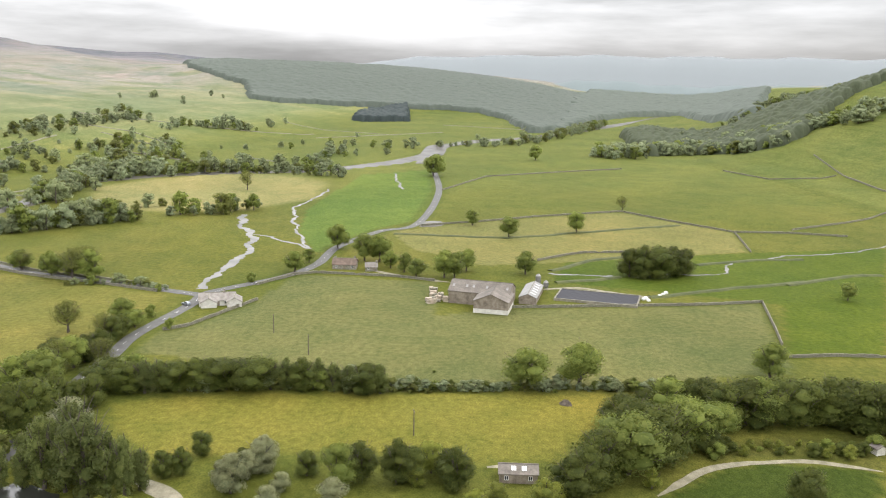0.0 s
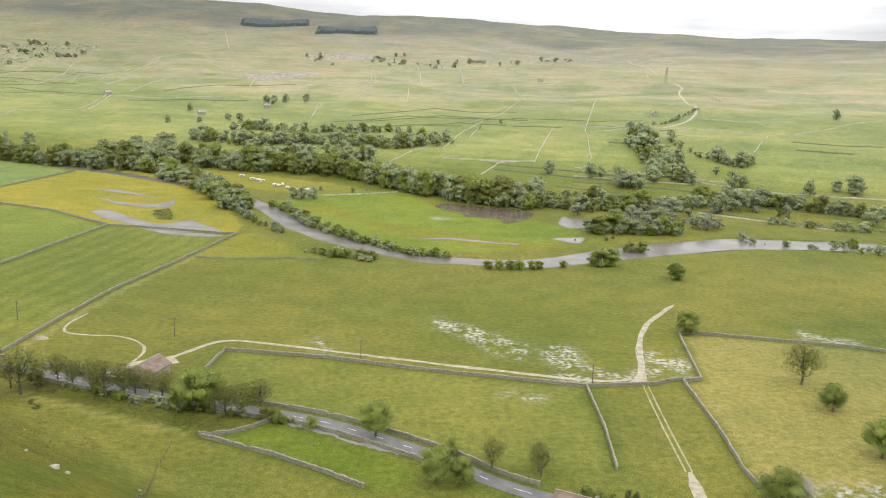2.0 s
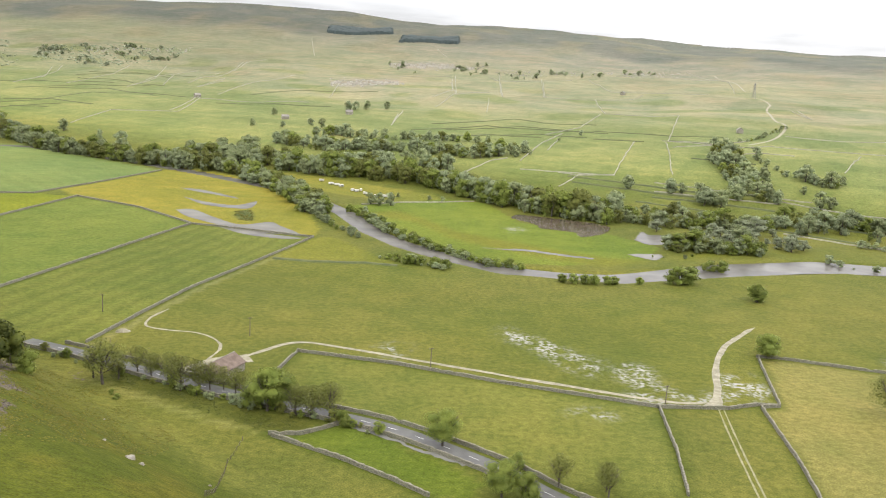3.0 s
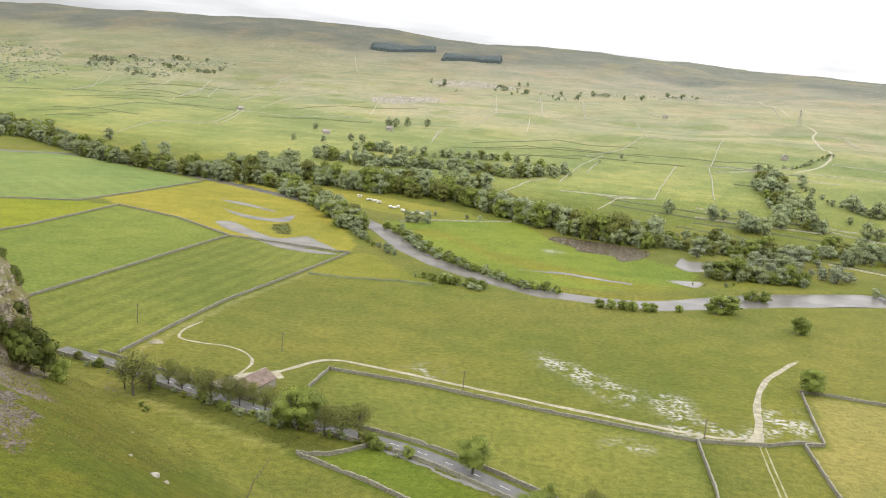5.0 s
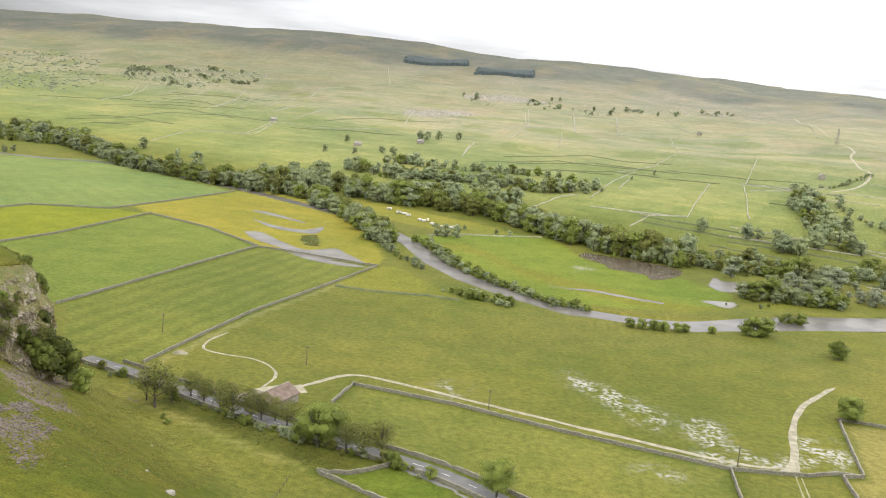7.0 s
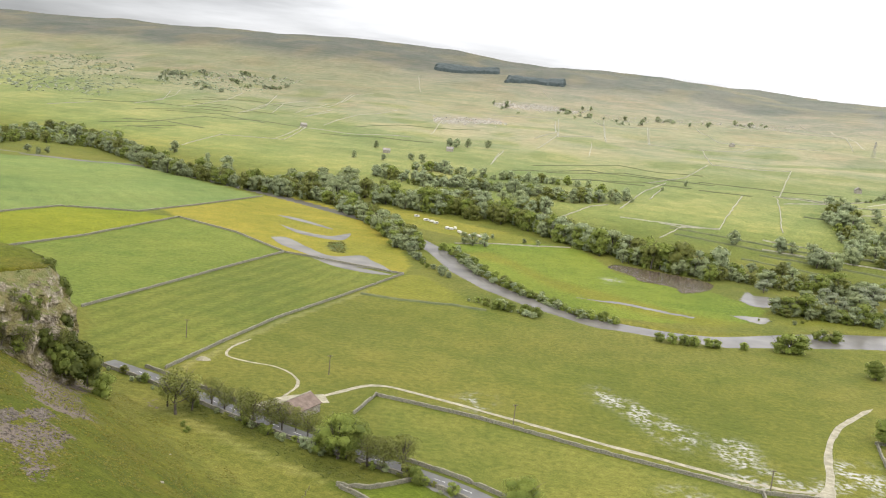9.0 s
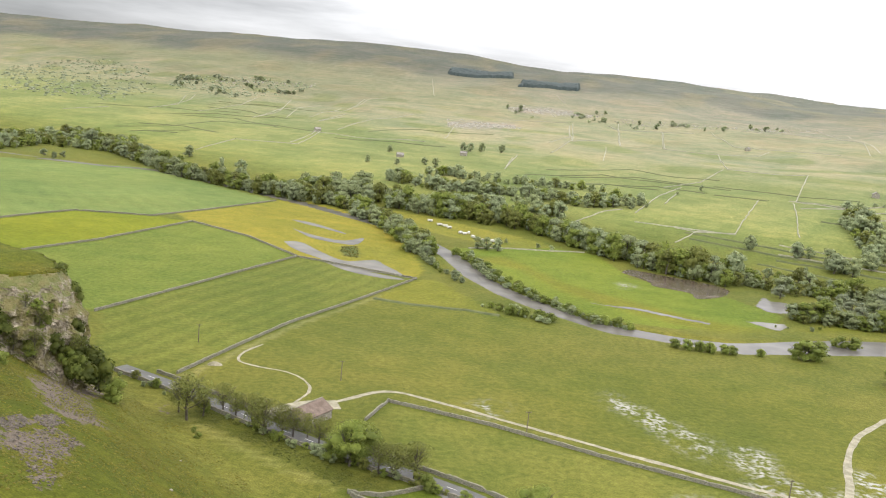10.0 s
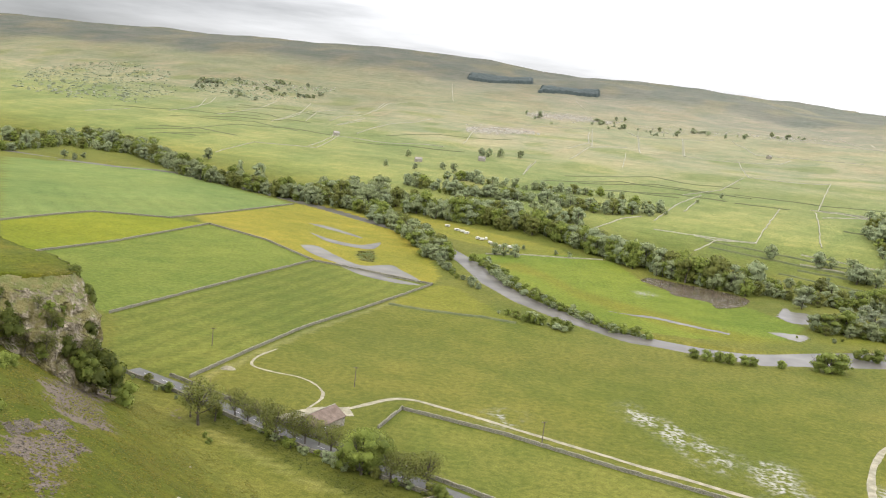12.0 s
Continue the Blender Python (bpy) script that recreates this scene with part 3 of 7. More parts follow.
WALLS['P'] = [(-45, 223), (-24, 211), (-10, 201), (0, 193)]
WALLS['Q'] = [(306, 127), (312, 120), (354, 104)]
WALLS['R'] = [(357, -7), (366, -55), (374, -94), (382, -120), (343, -114), (319, -110)]
WALLS['S'] = [(305, -108), (309, -126), (310, -144)]
WALLS['T'] = [(545, 52), (569, 11), (594, -24), (628, -87)]
WALLS['U'] = [(628, -87), (587, -121), (557, -151), (495, -145)]
WALLS['V'] = [(557, -151), (560, -188), (554, -221)]
WALLS['W'] = [(713, 52), (815, 18), (863, -49), (910, -122)]
WALLS['X'] = [(572, -192), (609, -242), (645, -282)]
WALLS['Y'] = [(916, -228), (842, -254), (818, -308)]
WALLS['Z'] = [(912, -318), (800, -311), (721, -313)]
WALLS['AA'] = [(379, 112), (401, 100), (407, 90), (405, 50), (399, 30)]
WALLS['B'] = [(-195, 356), (-186, 411), (-177, 468), (-164, 544)]
WALLS['D'] = [(-164, 544), (-217, 596), (-276, 631)]
WALLS['E'] = [(-298, 452), (-285, 512), (-276, 631)]
WALLS['F'] = [(-377, 528), (-370, 579), (-362, 614), (-310, 634)]
WALLS['F2'] = [(-310, 634), (-295, 705), (-276, 821)]
WALLS['AC'] = [(452, -21), (469, -37), (477, -48), (483, -75)]
STREAMS = {}
STREAMS['one'] = [(368, 135), (392, 137), (423, 136), (474, 143), (507, 155), (524, 166), (566, 178)]
STREAMS['two'] = [(461, 107), (492, 137), (498, 153)]
STREAMS['three'] = [(700, 147), (652, 146), (596, 150), (512, 125), (464, 108)]
STREAMS['beck'] = [(432, -86), (437, -116), (466, -128), (484, -161), (498, -194), (515, -220), (529, -235)]
STREAMS['pond'] = [(818, 106), (759, 96), (713, 86)]
STREAMS['channel'] = [(425, -26), (422, -37), (421, -48), (422, -58)]
STREAMS['ditch'] = [(-24, 234), (-12, 226), (0, 217), (8, 210)]
POOLS = {}
POOLS['p1c'] = [(-145, 539), (-124, 529), (-89, 517), (-93, 512), (-106, 512), (-125, 520)]
POOLS['p2b'] = [(-206, 660), (-179, 638), (-157, 632), (-147, 656), (-144, 622), (-156, 617), (-180, 627)]
POOLS['p2a'] = [(-223, 708), (-207, 705), (-189, 692), (-167, 671), (-165, 665), (-188, 681), (-209, 695)]
POOLS['p7'] = [(911, 97), (1114, 105), (1141, 85), (1026, 79), (926, 83)]
POOLS['p8'] = [(561, 54), (564, 41), (547, 39), (541, 52)]
POOLS['p9'] = [(136, 130), (143, 129), (156, 125), (166, 122), (178, 118), (182, 113), (179, 102), (172, 91), (167, 83)]
POOLS['p1b'] = [(-191, 596), (-180, 601), (-155, 571), (-134, 552), (-118, 567), (-107, 553), (-91, 529), (-105, 526), (-127, 528), (-152, 550), (-175, 571)]
POOLS['p3'] = [(50, 647), (58, 665), (78, 659), (112, 644), (123, 627), (113, 597), (95, 579), (92, 596), (78, 602), (69, 607), (67, 622)]
POOLS['p4'] = [(132, 580), (144, 614), (147, 604), (157, 603), (149, 569), (136, 565)]
POOLS['p6'] = [(115, 525), (126, 529), (138, 529), (131, 511), (125, 513)]
POOLS['p5'] = [(24, 519), (38, 519), (53, 521), (71, 513), (92, 505), (91, 502), (70, 508), (52, 515), (37, 516)]
FLOODS = {}
FLOODS['f1'] = [(25, 349), (34, 338), (61, 307), (57, 287), (47, 298), (37, 319), (26, 329)]
FLOODS['f2'] = [(65, 307), (77, 303), (79, 282), (71, 276), (66, 289)]
FLOODS['f3'] = [(61, 271), (80, 280), (95, 277), (94, 270), (76, 265), (64, 267)]
FLOODS['f4'] = [(104, 295), (109, 290), (111, 279), (106, 271), (97, 267)]
FLOODS['f5'] = [(43, 256), (58, 257), (58, 252), (45, 252)]
FLOODS['f6'] = [(-24, 308), (-14, 317), (-12, 299), (-19, 298)]
FLOODS['f7'] = [(224, 231), (272, 248), (270, 242), (234, 229), (219, 220)]
FLOODS['f8'] = [(331, 279), (349, 288), (346, 280), (318, 264)]
FLOODS['f9'] = [(180, 328), (197, 314), (194, 307), (176, 316)]
FLOODS['f10'] = [(217, 304), (223, 308), (221, 293), (212, 296)]
FLOODS['f11'] = [(408, 341), (419, 331), (404, 315), (389, 325)]
FLOODS['f12'] = [(103, 296), (116, 301), (115, 276), (108, 276), (99, 277)]
FLOODS['f13'] = [(113, 190), (146, 198), (141, 188), (118, 184), (111, 184)]
FLOODS['p7b'] = [(43, 601), (51, 605), (57, 596), (55, 589), (45, 579)]
FIELDS = {}
FIELDS['caravans'] = [(-169, 860), (-125, 839), (-71, 800), (-11, 756), (-3, 728), (-37, 697), (-87, 722), (-120, 748)]
FIELDS['wallside'] = [(-125, 294), (-120, 333), (-113, 381), (-96, 448), (-79, 522), (-75, 522), (-92, 448), (-109, 381), (-116, 333), (-121, 294)]
FIELDS['roadhay'] = [(231, 229), (218, 180), (207, 151), (240, 145), (300, 143), (355, 146), (368, 190), (382, 235), (415, 292), (402, 274), (351, 286), (290, 258)]
FIELDS['riverhay'] = [(-83, 518), (-70, 528), (-48, 493), (-24, 454), (-43, 455), (-70, 452), (-92, 455)]
FIELDS['reeds'] = [(-151, 606), (-142, 615), (-134, 591), (-130, 568), (-138, 567), (-145, 580)]
FIELDS['buttercup'] = [(-306, 663), (-285, 760), (-275, 858), (-214, 822), (-154, 744), (-104, 627), (-82, 553), (-82, 526), (-91, 527), (-140, 540), (-164, 547), (-221, 601), (-280, 634)]
FIELDS['stripe'] = [(-127, 294), (-115, 381), (-81, 522), (-90, 523), (-140, 538), (-163, 543), (-176, 460), (-188, 403), (-196, 366), (-158, 293)]
FIELDS['below'] = [(-51, 298), (-15, 290), (25, 276), (73, 262), (66, 201), (35, 206), (18, 214), (-8, 233), (-25, 244), (-38, 261)]
FIELDS['hay1'] = [(126, 321), (151, 318), (192, 301), (252, 270), (233, 232), (185, 216), (150, 201), (131, 192), (114, 192), (100, 185), (104, 226), (108, 267), (115, 269)]
FIELDS['hay2'] = [(301, 412), (339, 382), (376, 347), (351, 288), (238, 239), (253, 271), (272, 328)]
FIELDS['hay3'] = [(231, 229), (218, 180), (207, 151), (183, 143), (165, 155), (150, 179), (160, 194)]
FIELDS['strip'] = [(350, 287), (350, 279), (258, 236), (217, 217), (174, 200), (161, 195), (147, 197), (163, 208), (217, 229), (268, 254)]
FIELDS['paleA'] = [(279, 128), (310, 126), (355, 103), (401, 100), (399, 30), (340, 25), (357, -7), (382, -120), (319, -110), (289, -104), (268, -43), (255, 32), (275, 92)]
FIELDS['tanB'] = [(234, 113), (247, 82), (252, 31), (260, -39), (241, -35), (211, -19), (207, 4), (211, 24), (207, 54), (200, 88), (216, 103)]
FIELDS['tanC'] = [(522, 69), (569, 11), (626, -87), (555, -151), (497, -146), (457, -51), (437, 9), (473, 50)]
FIELDS['brightD'] = [(380, -129), (431, -194), (312, -145), (306, -108)]
FIELDS['brightE'] = [(451, -36), (489, -134), (520, -231), (431, -194), (380, -129), (383, -120), (406, -27)]
FIELDS['island'] = [(-79, 659), (-14, 735), (34, 720), (56, 625), (118, 597), (144, 553), (119, 506), (71, 480), (22, 477), (-23, 531), (-55, 596)]
FIELDS['midgreen'] = [(597, 140), (801, 136), (863, 74), (702, 57), (565, 56), (530, 78), (482, 94), (450, 100), (512, 125)]
FIELDS['leftgreen'] = [(-195, 356), (-186, 411), (-177, 468), (-164, 544), (-217, 596), (-276, 631), (-285, 512), (-298, 452), (-232, 374)]
FIELDS['farleft'] = [(-377, 528), (-370, 579), (-362, 614), (-310, 634), (-295, 705), (-276, 821), (-381, 899), (-500, 1001), (-593, 934), (-660, 906)]
FIELDS['smallyellow'] = [(-377, 528), (-370, 579), (-362, 614), (-310, 634), (-276, 631), (-285, 512), (-298, 452), (-316, 447)]
FIELDS['slopepath'] = [(-114, 260), (-100, 254), (-84, 245), (-64, 233), (-48, 227), (-48, 224), (-64, 229), (-83, 240), (-99, 249)]
FIELDS['cream'] = [(672, 336), (734, 308), (806, 260), (787, 199), (737, 156), (647, 144), (583, 186), (570, 224), (569, 289)]
FIELDS['brownslope'] = [(749, 1097), (1121, 987), (898, 798), (756, 754), (637, 705), (653, 750), (667, 837), (658, 957)]
FIELDS['knoll'] = [(526, 1038), (717, 1063), (558, 756), (525, 693), (391, 775)]
FIELDS['scar1'] = [(-244, 1734), (-217, 1783), (-117, 1839), (-98, 1729), (-160, 1676), (-221, 1683)]
FIELDS['scar2'] = [(-147, 2083), (-68, 2147), (1, 2165), (8, 2050), (-63, 2018), (-129, 2022)]
FIELDS['scar3'] = [(675, 914), (717, 900), (654, 831), (646, 870)]
FIELDS['scar4'] = [(699, 764), (741, 738), (693, 694), (659, 716)]
FIELDS['scar5'] = [(923, 867), (997, 877), (890, 786), (888, 830)]
FIELDS['scar6'] = [(881, 919), (926, 882), (895, 852), (840, 875)]
FIELDS['scar7'] = [(681, 990), (689, 941), (668, 915), (649, 940)]
FIELDS['verge'] = [(-108, 257), (-106, 267), (-83, 255), (-64, 245), (-49, 238), (-31, 230), (-43, 223), (-58, 232), (-83, 246)]
FIELDS['riverstrip'] = [(-65, 624), (-22, 604), (9, 541), (41, 512), (67, 493), (92, 484), (154, 520), (201, 551), (170, 545), (132, 508), (105, 507), (79, 517), (54, 538), (29, 555), (8, 574), (-36, 653)]
FIELDS['ditchgreen'] = [(-43, 223), (-31, 231), (-23, 232), (8, 209), (14, 201), (8, 190), (-17, 206)]
FIELDS['lawn'] = [(194, -43), (209, -58), (216, -74), (217, -89), (213, -104), (196, -97), (190, -42)]
FIELDS['shrubbery'] = [(216, -58), (228, -69), (233, -87), (237, -114), (215, -105), (219, -89), (218, -74)]
WOODS = {}
WOODS['south'] = [(1063, -172), (1109, -228), (1059, -268), (1017, -290), (987, -308), (1016, -342), (1068, -368), (1128, -410), (1168, -472), (1220, -530), (1195, -583), (1276, -622), (1331, -433), (1278, -367), (1261, -314), (1320, -281), (1482, -235), (1388, -183)]
WOODS['valley'] = [(1423, -79), (1652, -139), (1813, -186), (1969, -264), (2148, -411), (1373, -376), (3557, -1020), (3828, -744), (3879, -408), (2692, -212)]
WOODS['grass'] = [(2174, 819), (2020, 677), (1967, 606), (1770, 537), (1779, 476), (1827, 414), (1840, 331), (1842, 245), (1852, 143), (1837, 62), (1746, 2), (1412, -42), (1447, -80), (2735, -287), (2748, -96), (2748, 96), (2735, 287), (2708, 478), (2668, 665), (2615, 850), (2567, 986)]
WOODS['block'] = [(1601, 287), (1644, 196), (1862, 223), (1739, 307)]
WOODS['ridge_a'] = [(-381, 2629), (-191, 2629), (-204, 2763), (-388, 2704)]
WOODS['ridge_b'] = [(-152, 2470), (11, 2522), (7, 2603), (-148, 2538)]
WOODS['south_top'] = [(1542, -586), (1438, -701), (1546, -754), (1645, -625)]
SCREES = {}
SCREES['s5'] = [(-97, 165), (-101, 178), (-97, 176), (-92, 162)]
SCREES['s4'] = [(-96, 152), (-99, 164), (-94, 160), (-91, 148)]
SCREES['s1'] = [(-129, 212), (-139, 239), (-140, 261), (-137, 264), (-128, 238), (-116, 220), (-101, 199), (-97, 185), (-100, 182), (-103, 182), (-114, 193)]
SCREES['s2'] = [(-91, 145), (-91, 155), (-93, 167), (-87, 166), (-81, 150), (-77, 141), (-70, 130), (-71, 126), (-78, 134), (-83, 139), (-84, 135)]
SCREES['s3'] = [(-122, 267), (-110, 258), (-104, 252), (-110, 254)]
HILL_WALLS = {}
HILL_WALLS['isle'] = [(-67, 671), (-37, 695), (-6, 709), (24, 725)]
HILL_WALLS['n17'] = [(288, 906), (337, 921), (366, 908)]
HILL_WALLS['n16'] = [(124, 1108), (173, 1156), (221, 1277)]
HILL_WALLS['n15'] = [(-33, 1532), (1, 1628), (-1, 1860)]
HILL_WALLS['n14'] = [(75, 887), (113, 871), (160, 851)]
HILL_WALLS['n13'] = [(251, 965), (307, 974), (355, 1009)]
HILL_WALLS['n12'] = [(521, 1325), (516, 1249)]
HILL_WALLS['n11'] = [(363, 1946), (483, 1986), (562, 1840)]
HILL_WALLS['n10'] = [(294, 1885), (306, 1676), (391, 1634), (466, 1577)]
HILL_WALLS['n9'] = [(88, 1854), (175, 1892), (259, 1891)]
HILL_WALLS['n8'] = [(-145, 1907), (-58, 1899), (-6, 1908)]
HILL_WALLS['n7'] = [(-424, 1295), (-428, 1424), (-437, 1484)]
HILL_WALLS['n6'] = [(-402, 1486), (-383, 1636), (-329, 1811)]
HILL_WALLS['n5'] = [(-469, 1858), (-478, 2024), (-442, 2057)]
HILL_WALLS['n4'] = [(-502, 1645), (-492, 1831)]
HILL_WALLS['n3'] = [(-467, 1584), (-449, 1714)]
HILL_WALLS['n2'] = [(-604, 1631), (-592, 1725), (-647, 1960)]
HILL_WALLS['n1'] = [(-731, 1639), (-697, 1780), (-710, 1904)]
HILL_WALLS['n0'] = [(-813, 1690), (-818, 1789), (-843, 1871)]
HILL_WALLS['r'] = [(673, 980), (561, 767), (527, 688)]
HILL_WALLS['s'] = [(602, 764), (615, 692)]
HILL_WALLS['t'] = [(1322, 1288), (1454, 1153), (1353, 838)]
HILL_WALLS['u'] = [(1088, 563), (1185, 431), (1272, 291)]
HILL_WALLS['w'] = [(923, 287), (890, 241)]
HILL_WALLS['z'] = [(293, 760), (342, 714), (465, 654)]
HILL_WALLS['aa'] = [(258, 643), (333, 574)]
HILL_WALLS['ba'] = [(-487, 2020), (-472, 1838), (-487, 1740)]
HILL_WALLS['bb'] = [(-442, 1663), (-463, 1583)]
HILL_WALLS['bc'] = [(-853, 1844), (-805, 1705), (-826, 1624)]
HILL_WALLS['bd'] = [(-904, 1612), (-956, 1540)]
HILL_WALLS['be'] = [(-438, 1452), (-308, 1392), (-232, 1408)]
HILL_WALLS['bf'] = [(-529, 1192), (-514, 1301), (-407, 1285), (-424, 1458)]
HILL_WALLS['bg'] = [(-226, 1726), (-211, 1488)]
HILL_WALLS['bh'] = [(-79, 1296), (-81, 1183)]
HILL_WALLS['bi'] = [(-3, 1797), (8, 1559), (72, 1646)]
HILL_WALLS['bj'] = [(79, 1909), (102, 1838), (90, 1537)]
HILL_WALLS['bk'] = [(65, 1506), (56, 1344)]
HILL_WALLS['bl'] = [(192, 1841), (170, 1576), (327, 1564), (357, 1622)]
HILL_WALLS['bm'] = [(261, 1574), (230, 1289), (329, 1248), (257, 1010), (317, 978)]
HILL_WALLS['bn'] = [(218, 1012), (166, 850)]
HILL_WALLS['bo'] = [(252, 997), (222, 843)]
HILL_WALLS['bp'] = [(166, 850), (133, 858), (108, 815)]
HILL_WALLS['bq'] = [(136, 1065), (114, 984)]
HILL_WALLS['br'] = [(45, 927), (16, 876)]
HILL_WALLS['bs'] = [(-606, 1608), (-601, 1751), (-555, 1884)]
HILL_WALLS['bt'] = [(-575, 1787), (-545, 1629)]
HILL_WALLS['bu'] = [(-411, 2511), (-346, 2163)]
HILL_WALLS['bv'] = [(-46, 2379), (-19, 2246)]
HILL_WALLS['ca'] = [(251, 1014), (322, 957), (364, 971), (471, 921), (562, 976), (667, 1033)]
HILL_WALLS['cb'] = [(385, 830), (438, 912)]
HILL_WALLS['cc'] = [(408, 1048), (465, 1015), (517, 1012)]
HILL_WALLS['cd'] = [(532, 1329), (518, 1239)]
HILL_WALLS['ce'] = [(561, 2115), (566, 1787), (515, 1585)]
HILL_WALLS['cf'] = [(193, 792), (293, 748)]
HILL_WALLS['cg'] = [(442, 686), (552, 629)]
HILL_WALLS['ch'] = [(200, 820), (324, 749)]
HILL_WALLS['ci'] = [(667, 571), (652, 522)]
HILL_WALLS['cj'] = [(998, 522), (1024, 463), (990, 385)]
HILL_WALLS['ck'] = [(903, 418), (908, 351)]
HILL_WALLS['cm'] = [(507, 398), (592, 385), (662, 376)]
HILL_WALLS['cn'] = [(567, 724), (562, 662)]
HILL_WALLS['cp'] = [(623, 711), (691, 773)]
HILL_WALLS['da'] = [(976, 477), (972, 394)]
HILL_WALLS['db'] = [(914, 403), (880, 332)]
HILL_WALLS['de'] = [(804, 497), (907, 495)]
HILL_WALLS['df'] = [(1205, 273), (1373, 105)]
HILL_WALLS['dg'] = [(1553, 119), (1467, -57)]
HILL_WALLS['dh'] = [(1408, 376), (1292, 170)]
HILL_WALLS['di'] = [(618, 384), (615, 356)]
HILL_WALLS['ea'] = [(5, 1917), (8, 1585), (-25, 1404)]
HILL_WALLS['eb'] = [(105, 1992), (90, 1558)]
HILL_WALLS['ec'] = [(195, 1915), (168, 1582)]
HILL_WALLS['ed'] = [(166, 852), (131, 856), (112, 870)]
HILL_WALLS['ee'] = [(303, 972), (278, 832)]
HILL_WALLS['ef'] = [(-74, 1329), (-80, 1192)]
HILL_WALLS['eg'] = [(146, 1110), (112, 1037), (78, 926)]
HILL_WALLS['eh'] = [(44, 928), (66, 944)]
FENCE = [(-52, 219), (-52, 203), (-43, 151)]
TONES = {
    "leftgreen": (0.106, 0.132, 0.026), "buttercup": (0.176, 0.160, 0.024), "farleft": (0.125, 0.16, 0.048), "stripe": (0.100, 0.115, 0.023),
    "smallyellow": (0.138, 0.153, 0.014), "below": (0.118, 0.124, 0.026), "hay1": (0.152, 0.143, 0.042), "hay2": (0.162, 0.146, 0.042),
    "roadhay": (0.138, 0.132, 0.032), "hay3": (0.176, 0.154, 0.060), "strip": (0.075, 0.105, 0.016), "paleA": (0.112, 0.118, 0.042), "tanB": (0.150, 0.140, 0.027),
    "tanC": (0.155, 0.148, 0.050), "brightD": (0.068, 0.094, 0.010), "brightE": (0.068, 0.094, 0.012), "wallside": (0.140, 0.140, 0.045), "riverhay": (0.128, 0.130, 0.020), "island": (0.109, 0.138, 0.019),
    "midgreen": (0.092, 0.133, 0.026),
    "cream": (0.205, 0.190, 0.075), "brownslope": (0.250, 0.215, 0.115), "knoll": (0.150, 0.176, 0.056), "scar1": (0.235, 0.215, 0.140), "scar2": (0.235, 0.215, 0.140),
    "scar3": (0.235, 0.215, 0.140), "scar4": (0.235, 0.215, 0.140), "scar5": (0.235, 0.215, 0.140), "scar6": (0.235, 0.215, 0.140), "scar7": (0.235, 0.215, 0.140),
    "reeds": (0.085, 0.098, 0.028), "verge": (0.059, 0.067, 0.012), "caravans": (0.150, 0.145, 0.024), "riverstrip": (0.119, 0.123, 0.017), "ditchgreen": (0.085, 0.11, 0.014), "lawn": (0.042, 0.060, 0.010), "shrubbery": (0.075, 0.080, 0.018), "slopepath": (0.140, 0.140, 0.038)}

def spread(lo, hi, a, b, fine):
    """Grid lines: evenly fine between a and b, wider and wider outside."""
    mid = list(np.arange(a, b + 0.1, fine))
    left, right, s = [a], [b], fine
    while left[-1] > lo or right[-1] < hi:
        s = min(s * 1.055, 18)
        if left[-1] > lo:
            left.append(left[-1] - (s if left[-1] > -2300 else 40))
        if right[-1] < hi:
            right.append(right[-1] + (s if right[-1] < 2300 else 40))
    return np.array(left[:0:-1] + mid + right[1:])


gx, gy = spread(-4700, 4900, -350, 640, 3.0), spread(-2400, 4900, -240, 700, 3.0)
GX, GY = np.meshgrid(gx, gy)
GZ = land(GX, GY)
UP, ALONG = reach(GX, GY, EDGE)
DOWN, RUN = reach(GX, GY, FOOT)


def toned(a, b, k):
    return np.array(a) * (1 - k[..., None]) + np.array(b) * k[..., None]


# floodplain, then hillside, green inbye land to tawny moor, haze in the colour
tint = toned((0.097, 0.106, 0.019), (0.108, 0.111, 0.023), ease(waves(GX, GY, 180, 11), -0.6, 0.6))
# eastern fields tinted bluer to imitate distance haze
tint = toned(tint, (0.106, 0.124, 0.030), ease(GX, 430, 900) * 0.85)
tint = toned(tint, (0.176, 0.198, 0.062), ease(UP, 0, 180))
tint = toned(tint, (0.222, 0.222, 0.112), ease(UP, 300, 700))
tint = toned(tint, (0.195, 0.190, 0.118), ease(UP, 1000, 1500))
# grey-green moor along the crest, its tone darkened for cloud shadow
moor = np.interp(ALONG, [0, 1320, 1950, 2450, 2900, 3700, 5200], [850, 950, 1180, 1430, 1650, 1500, 1450])
tint = toned(tint, (0.122, 0.129, 0.088), ease(UP - moor + 90 * waves(GX, GY, 300, 14), -60, 160))
tint = toned(tint, (0.205, 0.182, 0.090), ease(waves(GX, GY, 260, 12) + ease(UP, 300, 900) - 1.0, 0.05, 0.55) * 0.4)
tint = toned(tint, (0.145, 0.172, 0.052), ease(waves(GX, GY, 140, 13), 0.15, 0.5) * ease(UP, 60, 200) * (1 - ease(UP, 700, 1100)) * 0.7)
slope_side = ease(-DOWN, 5, 30)
tint = toned(tint, (0.070, 0.081, 0.0095), slope_side)
tint = toned(tint, (0.108, 0.126, 0.032), slope_side * ease(GX, 250, 600))
tint = toned(tint, (0.100, 0.090, 0.013), slope_side * ease(waves(GX, GY, 22, 21), 0.1, 0.6) * 0.55 * (1 - ease(GX, 200, 400)))
